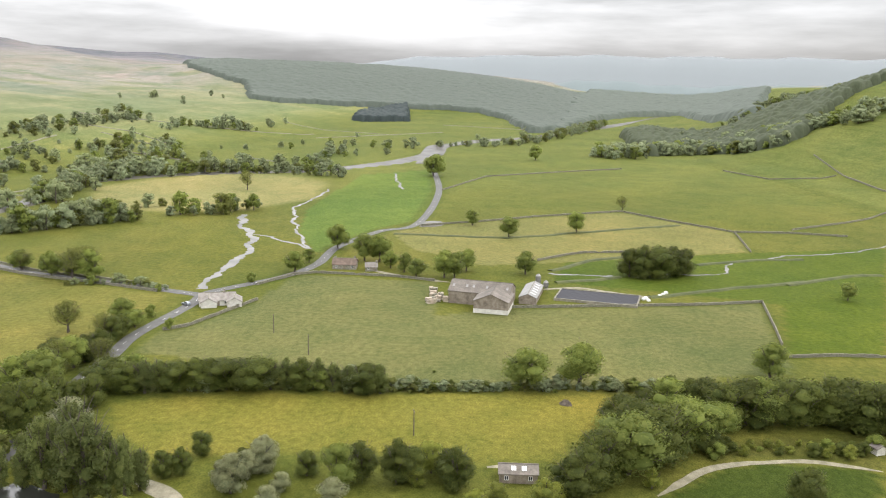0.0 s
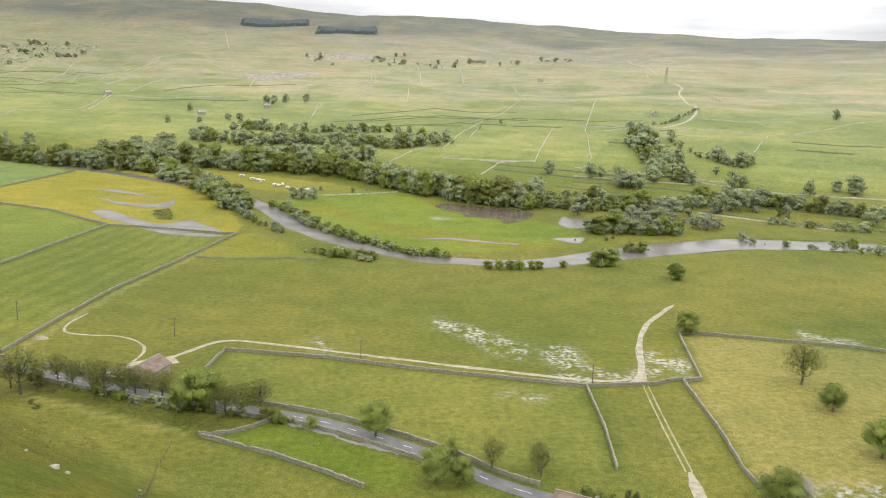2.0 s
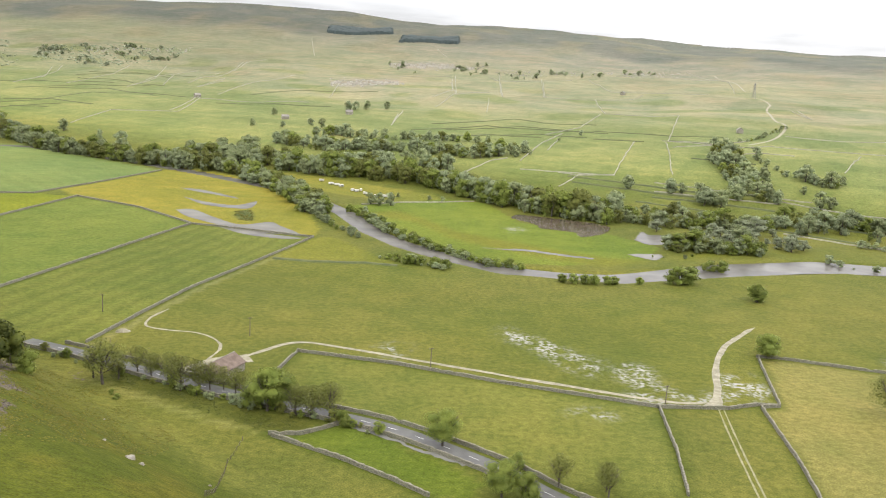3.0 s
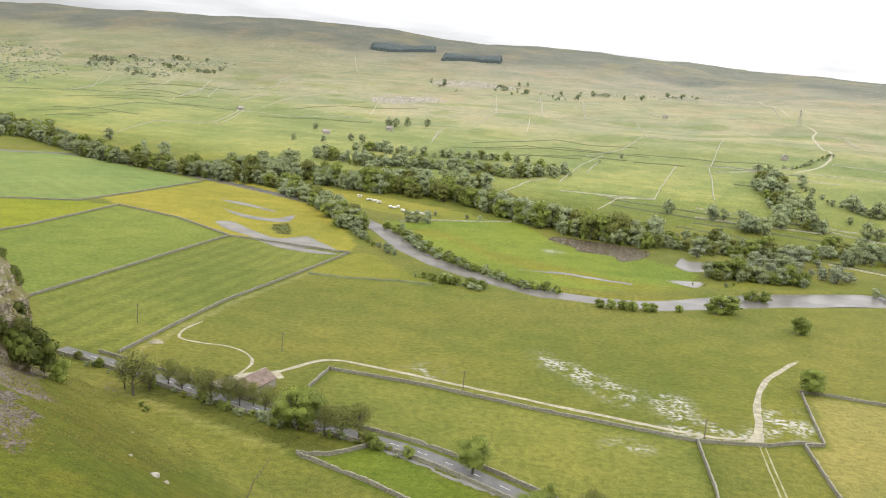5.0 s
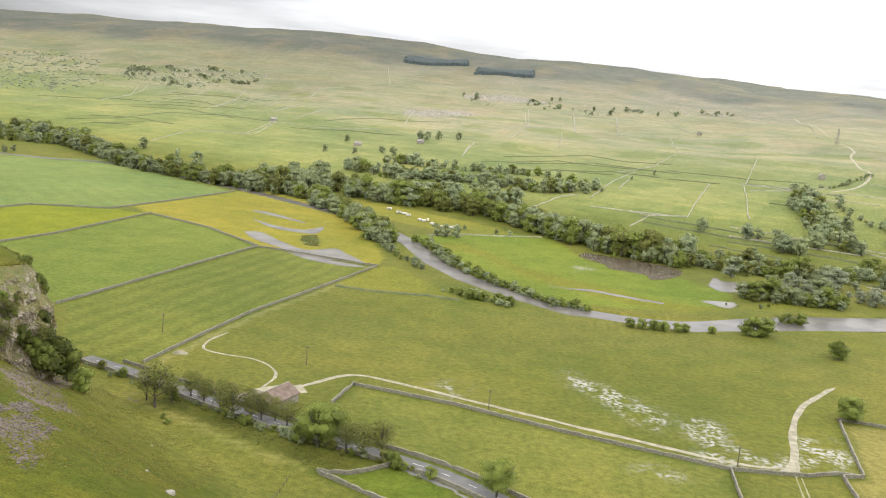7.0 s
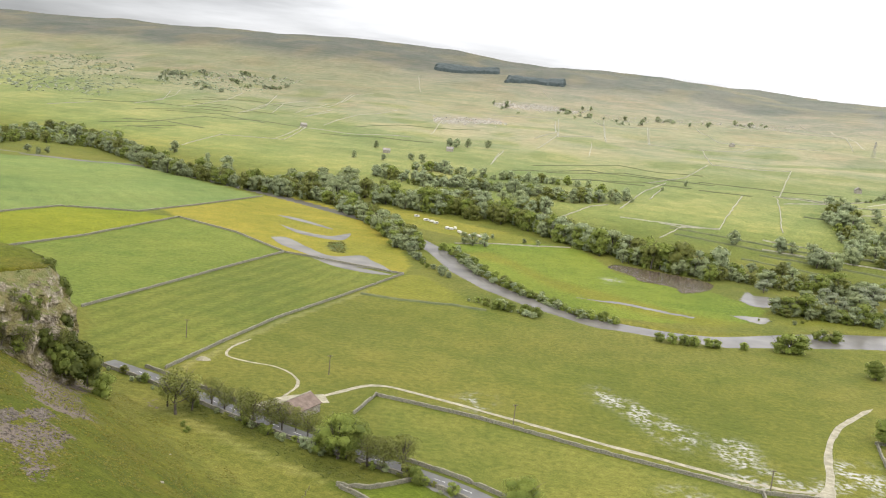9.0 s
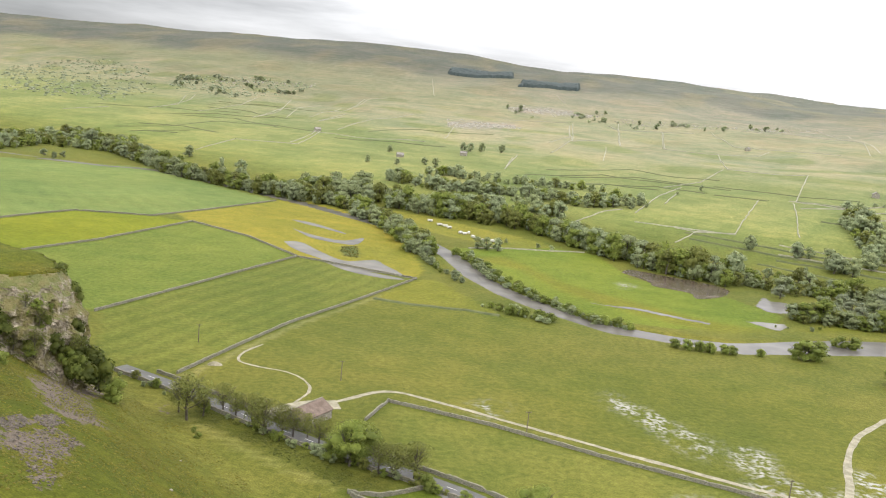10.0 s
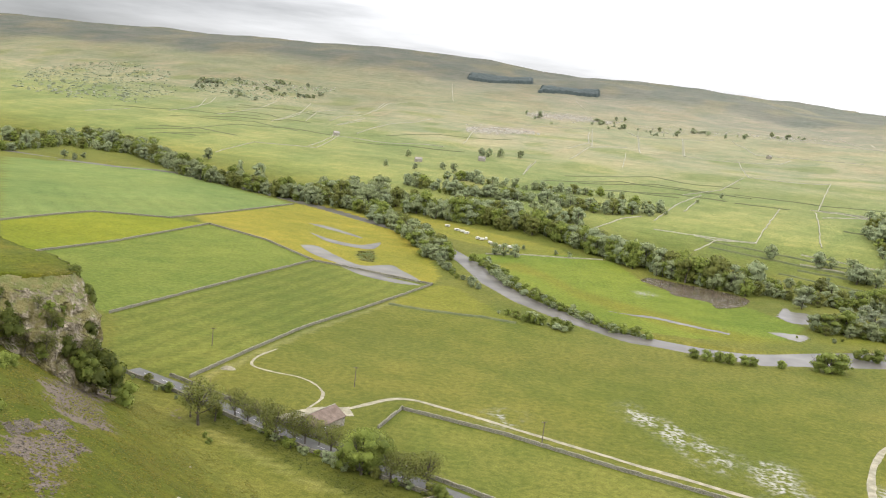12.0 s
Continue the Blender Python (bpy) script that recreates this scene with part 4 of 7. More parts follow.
# enclosed fields of the hillside: each parcel of its own shade
cu, cv = np.floor(ALONG / 145 + 0.35 * waves(GX, GY, 420, 31)), np.floor(np.maximum(UP, 0) / 115 + 0.3 * waves(GX, GY, 500, 32))
shade = np.sin(cu * 12.9898 + cv * 78.233) * 43758.5453
shade = shade - np.floor(shade)
k = ease(UP, 20, 60) * (1 - ease(UP, 800, 1000)) * 0.75
tint = tint * (1 + k[..., None] * (shade[..., None] - 0.5) * np.array([0.42, 0.26, 0.36]))
# down-valley hillside: haze added as extra blue in the tint
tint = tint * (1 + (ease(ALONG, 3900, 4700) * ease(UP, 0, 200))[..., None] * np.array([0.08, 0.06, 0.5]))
# upstream heights darkened in the tint, as under cloud
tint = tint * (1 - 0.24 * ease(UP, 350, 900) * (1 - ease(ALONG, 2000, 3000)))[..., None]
wet = np.zeros(GX.shape)
for name, tone in TONES.items():  # the last named lies on top
    m = inside(GX, GY, FIELDS[name]).astype(float)
    for _ in range(5 if name in ("knoll", "brownslope", "cream", "verge", "riverstrip") or "scar" in name else 0):
        m[1:-1, 1:-1] = (m[1:-1, 1:-1] * 2 + m[:-2, 1:-1] + m[2:, 1:-1] + m[1:-1, :-2] + m[1:-1, 2:]) / 6
    tint = toned(tint, tone, m)
for pts in list(WALLS.values()) + [ROADS["main"]]:  # uncut grass along walls and verges
    xs, ys = [p[0] for p in pts], [p[1] for p in pts]
    i0, i1 = np.searchsorted(gx, (min(xs) - 12, max(xs) + 12))
    j0, j1 = np.searchsorted(gy, (min(ys) - 12, max(ys) + 12))
    box_x, box_y = GX[j0:j1, i0:i1], GY[j0:j1, i0:i1]
    road_side = pts is ROADS["main"]
    away = np.abs(reach(box_x, box_y, pts)[0]) + 0.8 * waves(box_x, box_y, 9, 41)
    rank = (1 - ease(away, 5.0, 9.0)) * 0.6 if road_side else (1 - ease(away, 1.2, 3.6)) * 0.55
    tint[j0:j1, i0:i1] = toned(tint[j0:j1, i0:i1], (0.070, 0.088, 0.015), rank)
stripe = inside(GX, GY, FIELDS["stripe"])
tint[stripe] *= (1 + 0.10 * np.sin((GX * 0.98 - GY * 0.18 + 2 * waves(GX, GY, 90, 15))[stripe] / 11.0 * 6.28))[:, None]
far_stripe = inside(GX, GY, FIELDS["farleft"])
tint[far_stripe] *= (1 + 0.05 * np.sin((GX * 0.75 + GY * 0.66)[far_stripe] / 16.0 * 6.28))[:, None]
for name, poly in FLOODS.items():
    wet[inside(GX, GY, poly)] = 1.5
wet = np.maximum(wet, 0.0)
bare = np.zeros(GX.shape)
for poly in SCREES.values():
    bare[inside(GX, GY, poly)] = 1.0
bare[1:-1, 1:-1] = (bare[1:-1, 1:-1] * 2 + bare[:-2, 1:-1] + bare[2:, 1:-1] + bare[1:-1, :-2] + bare[1:-1, 2:]) / 6
for _ in range(2):
    wet[1:-1, 1:-1] = (wet[1:-1, 1:-1] * 2 + wet[:-2, 1:-1] + wet[2:, 1:-1] + wet[1:-1, :-2] + wet[1:-1, 2:]) / 6

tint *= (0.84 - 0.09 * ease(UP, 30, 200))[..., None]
# blue raised up the hillside, standing in for haze
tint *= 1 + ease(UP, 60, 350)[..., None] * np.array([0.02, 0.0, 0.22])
ny, nx = GX.shape
gm = bpy.data.meshes.new("ground")
idx = np.arange(ny * nx).reshape(ny, nx)
quads = np.stack([idx[:-1, :-1], idx[:-1, 1:], idx[1:, 1:], idx[1:, :-1]], -1).reshape(-1, 4)
gm.vertices.add(ny * nx)
gm.vertices.foreach_set("co", np.stack([GX, GY, GZ], -1).astype(np.float32).ravel())
gm.loops.add(quads.size)
gm.loops.foreach_set("vertex_index", quads.astype(np.int32).ravel())
gm.polygons.add(len(quads))
gm.polygons.foreach_set("loop_start", np.arange(0, quads.size, 4, dtype=np.int32))
gm.update(calc_edges=True)
gm.polygons.foreach_set("use_smooth", np.ones(len(quads), bool))
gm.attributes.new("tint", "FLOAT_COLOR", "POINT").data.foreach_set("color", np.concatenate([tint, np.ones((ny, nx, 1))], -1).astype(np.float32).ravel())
gm.attributes.new("wet", "FLOAT", "POINT").data.foreach_set("value", wet.astype(np.float32).ravel())
gm.attributes.new("bare", "FLOAT", "POINT").data.foreach_set("value", bare.astype(np.float32).ravel())
gm.materials.append(GRASS)
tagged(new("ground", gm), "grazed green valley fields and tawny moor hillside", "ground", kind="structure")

# ---- river, becks and standing water ----
course = smooth_line(RIVER, 6)
_, run = reach(course[:, 0], course[:, 1], RIVER)
ob = part("water", ribbon(course, river_half(run) + 1.6, 0, level=-0.85), WATER, None)
tagged(ob, "slow grey-brown river between grassy banks", "river", kind="structure")
for n, (name, pts) in enumerate(STREAMS.items()):
    line = smooth_line(pts, 1.5)
    sway = np.convolve(np.random.RandomState(50 + n).uniform(-3, 3, len(line) + 10), np.ones(11) / 5.0, "valid")
    line = line + sides(line) * sway[:, None]
    half = {"one": 2.1, "beck": 0.75, "channel": 0.9, "ditch": 0.9}.get(name, 0.9)
    ob = part("water", ribbon(line, half, 0.09, half * 0.8, 40 + n), BECK, None)
    tagged(ob, "shallow pale beck spilling across the pasture", "stream", kind="structure")
for n, (name, pts) in enumerate(POOLS.items()):
    line = smooth_line(pts + pts[:1], 1.6)[:-1]
    line = line + np.random.RandomState(70 + n).uniform(-1, 1, line.shape) * (0.3 if name[:2] in ("p1", "p2") else 0.9)
    z = max(height(*p) for p in line) + 0.06
    bm = bmesh.new()
    bm.faces.new([bm.verts.new((*p, z)) for p in line])
    bm.normal_update()
    if bm.faces[:][0].normal.z < 0:
        bmesh.ops.reverse_faces(bm, faces=bm.faces[:])
    bmesh.ops.triangulate(bm, faces=bm.faces[:])
    ob = part("water", bm, PONDWATER if name == "p9" else BROWNWATER if name == "p3" else WATER if name in ("p4", "p7") else FLOODWATER, None)
    tagged(ob, "dark trout pond below trees" if name == "p9" else "flood water standing in the grass", "pool", kind="structure")

# ---- roads and tracks ----
for n, (name, pts) in enumerate(ROADS.items()):
    line = smooth_line(pts, 3)
    road = part("road", ribbon(line, 2.8, 0.10, 0.08, 90 + n, None, -0.05), ASPHALT, None)
    tagged(road, "two-lane grey asphalt country road with white markings", "road", kind="structure")
    n2 = sides(line)
    for i in range(2, len(line) - 3, 3 if name == "main" else 5):
        a, b, na, nb = line[i], line[i + 1], n2[i], n2[i + 1]
        quad = [(*(a + na * 0.06), 0), (*(b + nb * 0.06), 0), (*(b - nb * 0.06), 0), (*(a - na * 0.06), 0)]
        part("marking", ([(x, y, max(height(x, y), -0.05) + 0.125) for x, y, _ in quad], [(3, 2, 1, 0)]), PAINT, road)
HALF = {"lodge": 1.8, "hill": 1.7, "hill_top": 1.3, "loop": 0.62, "farm": 1.0, "north": 1.2, "south": 1.7, "drive": 1.6, "garden": 1.15, "carpark": 2.6, "yard": 1.7, "lane": 1.4}
for n, (name, pts) in enumerate(TRACKS.items()):
    line = smooth_line(pts, 2)
    if name == "ruts":
        ob = None
        for side in (-0.85, 0.85):
            rut = part("rut" if ob else "track", ribbon(line + sides(line) * side, 0.3, 0.07, 0.12, 120), RUT, ob)
            ob = ob or rut
    else:
        taper = np.arange(len(line))[::-1] * 0.2 + 0.25
        taper = np.minimum(taper, 1) + np.maximum(6 - np.arange(len(line)), 0) * 0.25 if name == "north" else np.minimum(taper, np.arange(len(line)) * 0.2 + 0.25)
        ob = part("track", ribbon(line, HALF[name] * np.minimum(taper, 2.2 if name == "north" else 1), 0.07, 0.4, 130 + n), GRAVEL, None)
    tagged(ob, "pale gravel farm track across the grass", "track", kind="structure")


# ---- drystone walls ----
def stone_wall(pts, tall=1.35, seed=0, thick=0.62):
    """A leaning, uneven wall with a row of upright coping stones on it."""
    r = np.random.RandomState(seed)
    line = straight_line(pts, 1.5)
    line = line + r.uniform(-0.12, 0.12, line.shape)
    n = sides(line)
    z = np.maximum(land(line[:, 0], line[:, 1]), -0.3)
    tops = z + tall * r.uniform(0.84, 1.04, len(line))
    gone = r.uniform(0, 1, len(line)) < 0.02
    tops[gone] -= 0.5
    v, f = [], []
    for p, q, a, b in zip(line, n, z, tops):
        v += [(*(p + q * thick * 0.6), a - 0.3), (*(p + q * thick * 0.36), b), (*(p - q * thick * 0.36), b), (*(p - q * thick * 0.6), a - 0.3)]
    for i in range(len(line) - 1):
        f += [(4 * i + j, 4 * i + j + 1, 4 * i + j + 5, 4 * i + j + 4) for j in range(3)]
    f += [(3, 2, 1, 0), (len(v) - 4, len(v) - 3, len(v) - 2, len(v) - 1)]
    ob = part("drystone_wall", (v, f), STONE, None)
    tagged(ob, "long grey drystone field wall with coping stones", "stone wall", "field walls", "structure")
    cv, cf = [], []
    for i in range(len(line) - 1):
        for t in (0.04, 0.36, 0.68):
            if r.uniform() < 0.06 or gone[i]:
                continue
            p, d = line[i] * (1 - t) + line[i + 1] * t, (line[i + 1] - line[i])
            q, b = n[i] * thick * r.uniform(0.36, 0.5), tops[i] * (1 - t) + tops[i + 1] * t - 0.04
            e, h = d * r.uniform(0.24, 0.30), r.uniform(0.10, 0.24)
            k = len(cv)
            cv += [(*(p - q), b), (*(p + e - q), b), (*(p + e + q), b), (*(p + q), b)]
            cv += [(*(p - q * 0.8 + e * 0.1), b + h), (*(p + e * 0.9 - q * 0.8), b + h), (*(p + e * 0.9 + q * 0.8), b + h * 0.92), (*(p + q * 0.8 + e * 0.1), b + h * 0.95)]
            cf += [(k + 4, k + 5, k + 6, k + 7), (k, k + 1, k + 5, k + 4), (k + 1, k + 2, k + 6, k + 5), (k + 2, k + 3, k + 7, k + 6), (k + 3, k, k + 4, k + 7)]
    tagged(part("coping", (cv, cf), COPING, ob), kind="stuff")
    return ob


for n, pts in enumerate(WALLS.values()):
    stone_wall(pts, 1.2, 200 + n, 0.6)
main_line = smooth_line(ROADS["main"], 6)
off = sides(main_line)
stone_wall((main_line + off * 5.0)[2:34].tolist(), 1.25, 301)
stone_wall((main_line - off * 4.6)[:30].tolist(), 1.25, 302)
lane = smooth_line(ROADS["bridge"], 6)
stone_wall((lane + sides(lane) * 3.8)[3:-1].tolist(), 1.15, 303)
stone_wall((lane - sides(lane) * 3.8)[3:-1].tolist(), 1.15, 304)
hill_n = 0
for pts in HILL_WALLS.values():
    line = straight_line(pts, 9.0)
    line = line + np.random.RandomState(400 + hill_n).uniform(-0.9, 0.9, line.shape)
    n, z = sides(line), land(line[:, 0], line[:, 1])
    v = [c for p, q, a in zip(line, n, z) for c in ((*(p + q * 0.6), a - 0.6), (*(p + q * 0.3), a + 0.9), (*(p - q * 0.3), a + 0.9), (*(p - q * 0.6), a - 0.6))]
    f = [(4 * i + j, 4 * i + j + 1, 4 * i + j + 5, 4 * i + j + 4) for i in range(len(line) - 1) for j in range(3)]
    tagged(part("drystone_wall", (v, f), HILLSTONE, None), "grey drystone wall climbing the hillside", "stone wall", "hillside walls", "structure")
    hill_n += 1
BANK = mottled("rough_grass_bank", (0.044, 0.054, 0.014), (0.078, 0.088, 0.025), 0.15, 0.95, 7, 0.5, 0.2)
for pts in LYNCHETS.values():
    line = straight_line(pts, 9.0)
    line = line + np.random.RandomState(460 + hill_n).uniform(-1.2, 1.2, line.shape)
    n, z = sides(line), land(line[:, 0], line[:, 1])
    v = [c for p, q, a in zip(line, n, z) for c in ((*(p + q * 3.4), a - 0.6), (*(p + q * 1.0), a + 0.6), (*(p - q * 1.2), a + 0.6), (*(p - q * 3.4), a - 0.6))]
    f = [(4 * i + j, 4 * i + j + 1, 4 * i + j + 5, 4 * i + j + 4) for i in range(len(line) - 1) for j in range(3)]
    tagged(part("grass_bank", (v, f), BANK, None), "long low grassy terrace bank across the pasture", "bank", "terrace banks", "structure")
    hill_n += 1


# ---- trees ----
def ball(centre, radius, r, rows=4, cols=7):
    """A lumpy closed blob: vertices and faces."""
    v, f = [], []
    for i in range(rows + 1):
        a = math.pi * i / rows
        for j in range(cols):
            b = 2 * math.pi * (j + 0.5 * (i % 2)) / cols
            k = r.uniform(0.8, 1.12)
            v.append((centre[0] + radius[0] * k * math.sin(a) * math.cos(b), centre[1] + radius[1] * k * math.sin(a) * math.sin(b), centre[2] + radius[2] * k * math.cos(a)))
    for i in range(rows):
        for j in range(cols):
            f.append((i * cols + j, (i + 1) * cols + j, (i + 1) * cols + (j + 1) % cols, i * cols + (j + 1) % cols))
    return v, f


def crown_mesh(seed, wide, low, high, lobes, leaves, size, core=0.72, squash=0.8, topple=0.0):
    """Leaf clumps round several lobes with gaps between them, over inner masses: vertices, faces and rounded normals."""
    r = np.random.RandomState(seed)
    v, f, normals = [], [], []
    span = high - low
    for i in range(lobes):
        a, t = r.uniform(0, 6.28) + i * 2.4, (i + 0.5) / lobes
        belly = math.sin(math.pi * (0.16 + 0.74 * t)) ** 0.8
        out = wide * belly * r.uniform(0.3, 0.74) * (1 if i < lobes - 1 else 0.2)
        c = np.array([out * math.cos(a), out * math.sin(a), low + span * (0.14 + 0.68 * t) + r.uniform(-0.05, 0.05) * span])
        rad = np.array([wide * r.uniform(0.3, 0.52)] * 2 + [wide * r.uniform(0.3, 0.52) * squash]) * (0.72 + 0.4 * belly)
        if core:
            bv, bf = ball(c, rad * core, r)
            f += [tuple(q + len(v) for q in g) for g in bf]
            v += bv
            for p in bv:
                w = (np.array(p) - c) / rad
                normals.append(w / np.linalg.norm(w) + np.array((0, 0, 0.8)))
        d = r.normal(size=(leaves, 3))
        d[:, 2] = d[:, 2] * 0.9 + 0.25
        d /= np.linalg.norm(d, axis=1, keepdims=True)
        for w in d:
            p = c + rad * w * r.uniform(0.8, 1.14)
            q = w + r.normal(size=3) * 0.38
            q /= np.linalg.norm(q)
            s = np.cross(q, r.normal(size=3))
            s /= np.linalg.norm(s) + 1e-9
            u, h, g = np.cross(q, s), size * r.uniform(0.6, 1.25), len(v)
            v += [tuple(p - s * h), tuple(p - u * h * 0.75 - q * h * 0.25), tuple(p + s * h), tuple(p + u * h * 0.75 - q * h * 0.2)]
            f.append((g, g + 1, g + 2, g + 3))
            n = 0.6 * w + 0.4 * q + np.array((0, 0, 0.8))
            normals += [n] * 4
    normals = np.array(normals)
    return v, f, normals / np.linalg.norm(normals, axis=1, keepdims=True)


def limb_mesh(seed, tall, wide, girth, forks):
    """A tapered trunk with limbs."""
    r = np.random.RandomState(seed)
    v, f = [], []

    def tube(a, b, ra, rb, bend):
        a, b = np.array(a, float), np.array(b, float)
        rows, cols, k = 4, 6, len(v)
        w = (b - a) / np.linalg.norm(b - a)
        s = np.cross(w, (0.3, 0.9, 0.1))
        s /= np.linalg.norm(s)
        u = np.cross(w, s)
        for i in range(rows + 1):
            t = i / rows
            c, rad = a + (b - a) * t + np.array(bend) * math.sin(3.1416 * t), ra + (rb - ra) * t
            v.extend(tuple(c + (s * math.cos(6.2832 * j / cols) + u * math.sin(6.2832 * j / cols)) * rad) for j in range(cols))
        f.extend((k + i * cols + j, k + i * cols + (j + 1) % cols, k + (i + 1) * cols + (j + 1) % cols, k + (i + 1) * cols + j) for i in range(rows) for j in range(cols))
        return b

    top = tube((0, 0, -0.4), (r.uniform(-0.3, 0.3), r.uniform(-0.3, 0.3), tall * 0.55), girth, girth * 0.5, (0.2, 0.1, 0))
    tube(top, (top[0] * 1.5, top[1] * 1.5, tall * 0.92), girth * 0.5, girth * 0.12, (0.2, -0.2, 0))
    for i in range(forks):
        a, t = 2.4 * i + r.uniform(-0.4, 0.4), 0.25 + 0.5 * i / forks
        end = (wide * r.uniform(0.55, 0.85) * math.cos(a), wide * r.uniform(0.55, 0.85) * math.sin(a), tall * min(t + r.uniform(0.15, 0.35), 0.74))
        tip = tube((0, 0, tall * t * 0.8), end, girth * 0.42, girth * 0.1, (0, 0, -0.3))
        for s in (-0.5, 0.6):
            tube(tip * 0.6 + np.array((0, 0, tall * t * 0.32)), (end[0] * 1.1 + s * wide * 0.3, end[1] * 1.1 - s * wide * 0.25, end[2] + tall * 0.14), girth * 0.16, girth * 0.05, (0, 0, 0.1))
    return v, f


def crown(shape, leaf, parent):
    """Leaves shaded softly, as one rounded mass."""
    ob = part("crown", shape[:2], leaf, parent)
    ob.data.polygons.foreach_set("use_smooth", [True] * len(ob.data.polygons))
    ob.data.normals_split_custom_set_from_vertices(shape[2].tolist())
    SHAPES[ob.name] = shape
    return ob


SHAPES = {}


def tree_kind(name, label, seed, leaf, tall=10.0, wide=3.6, low=1.6, lobes=19, leaves=270, size=0.165, girth=0.32, forks=5, core=0.66, category="tree", squash=0.8):
    """One tree 10 m high at the origin of its own; copies stand in the fields."""
    ob = thing(name, Matrix.Identity(4), label, category)
    part("trunk", limb_mesh(seed, tall, wide, girth, forks), BARK, ob)
    crown(crown_mesh(seed + 1, wide, low, tall, lobes, leaves, size, core, squash), leaf, ob)
    return ob


def bush_kind(label, seed, leaf, leaves=95, size=0.24):
    ob = thing("bush", Matrix.Identity(4), label, "bush")
    part("trunk", limb_mesh(seed, 5, 2.5, 0.12, 3), BARK, ob)
    crown(crown_mesh(seed + 1, 4.6, -0.6, 10.0, 9, leaves, size * 1.7, 0.75, 1.1), leaf, ob)
    return ob


KINDS = {
    "green": [tree_kind("tree", "broadleaved field tree with full green summer crown", 10 + 7 * i, LEAF, wide=3.5 + 0.35 * i, low=0.8 + 0.25 * i) for i in range(4)],
    "dark": [tree_kind("tree", "dark green sycamore with a dense rounded crown", 50 + 7 * i, LEAF_DARK, wide=3.7 + 0.3 * i, low=-0.6, lobes=23) for i in range(3)],
    "pale": [tree_kind("willow", "silvery grey-green willow by the ponds", 80 + 7 * i, LEAF_PALE, wide=3.6, low=-0.2, size=0.19) for i in range(2)],
    "lime": [tree_kind("tree", "yellow-green young tree with a loose crown", 100 + 7 * i, LEAF_LIME, wide=3.8, low=0.1) for i in range(2)],
    "sparse": [tree_kind("ash_tree", "late-leafing ash with bare limbs showing", 120 + 7 * i, LEAF_SPARSE, wide=4.0, low=2.6, lobes=20, leaves=140, size=0.16, girth=0.3, forks=9, core=0) for i in range(2)],
    "tall": [tree_kind("tree", "tall grey-green alder with a feathery crown", 140 + 7 * i, LEAF_ALDER, wide=2.0, low=-0.4, lobes=28, leaves=260, size=0.105, squash=1.3, core=0.5) for i in range(3)],
    "bush": [bush_kind("low green hawthorn bush", 160 + 7 * i, LEAF) for i in range(2)],
    "darkbush": [bush_kind("low dark green scrub bush", 180 + 7 * i, LEAF_DARK) for i in range(2)],
    "far": [tree_kind("tree", "broadleaved tree along the valley side", 200 + 7 * i, LEAF_HAZE_BLUE if i % 2 else LEAF_HAZE_GREY, wide=4.0, low=-0.2, lobes=10, leaves=52, size=0.42, forks=2) for i in range(4)],
    "mid": [tree_kind("tree", "riverside tree with a grey-green crown", 240 + 7 * i, LEAF if i % 2 else LEAF_DARK, wide=3.9, low=-0.4, lobes=12, leaves=80, size=0.34, forks=2) for i in range(4)],
}
used = set()
tree_luck = random.Random(5)


def plant(kind, x, y, tall, group="", girth=1.0):
    ob = KINDS[kind][tree_luck.randrange(len(KINDS[kind]))]
    s, w = tall / 10.0, tall / 10.0 * tree_luck.uniform(0.9, 1.18) * girth
    m = pose(x, y, height(x, y) - 0.1, 0, 0, tree_luck.uniform(0, 360)) @ Matrix.Diagonal((w, w, s, 1))
    if ob not in used:
        used.add(ob)
        ob.matrix_world = m
    else:
        k = ob.matrix_world.to_scale()
        ob = copy_thing(ob, m @ Matrix.Diagonal((1 / k.x, 1 / k.y, 1 / k.z, 1)))
    if group:
        tagged(ob, group=group)
    return ob


def mesh_of(ob):
    if ob.name in SHAPES:
        v, f, n = SHAPES[ob.name]
        return np.array(v), f, n
    me = ob.data
    v = np.empty(len(me.vertices) * 3)
    me.vertices.foreach_get("co", v)
    n = np.empty(len(me.vertices) * 3)
    me.vertices.foreach_get("normal", n)
    return v.reshape(-1, 3), [tuple(p.vertices) for p in me.polygons], n.reshape(-1, 3)


FAR_SHAPES = {k: [tuple(mesh_of(next(c for c in ob.children if c.name.startswith(p))) for p in ("trunk", "crown")) for ob in KINDS[k]] for k in ("far", "mid")}
FAR_LEAVES = [LEAF_DARK, LEAF, LEAF_SPARSE, LEAF_HAZE_GREY, LEAF_HAZE_SCRUB, LEAF_HAZE_BLUE]


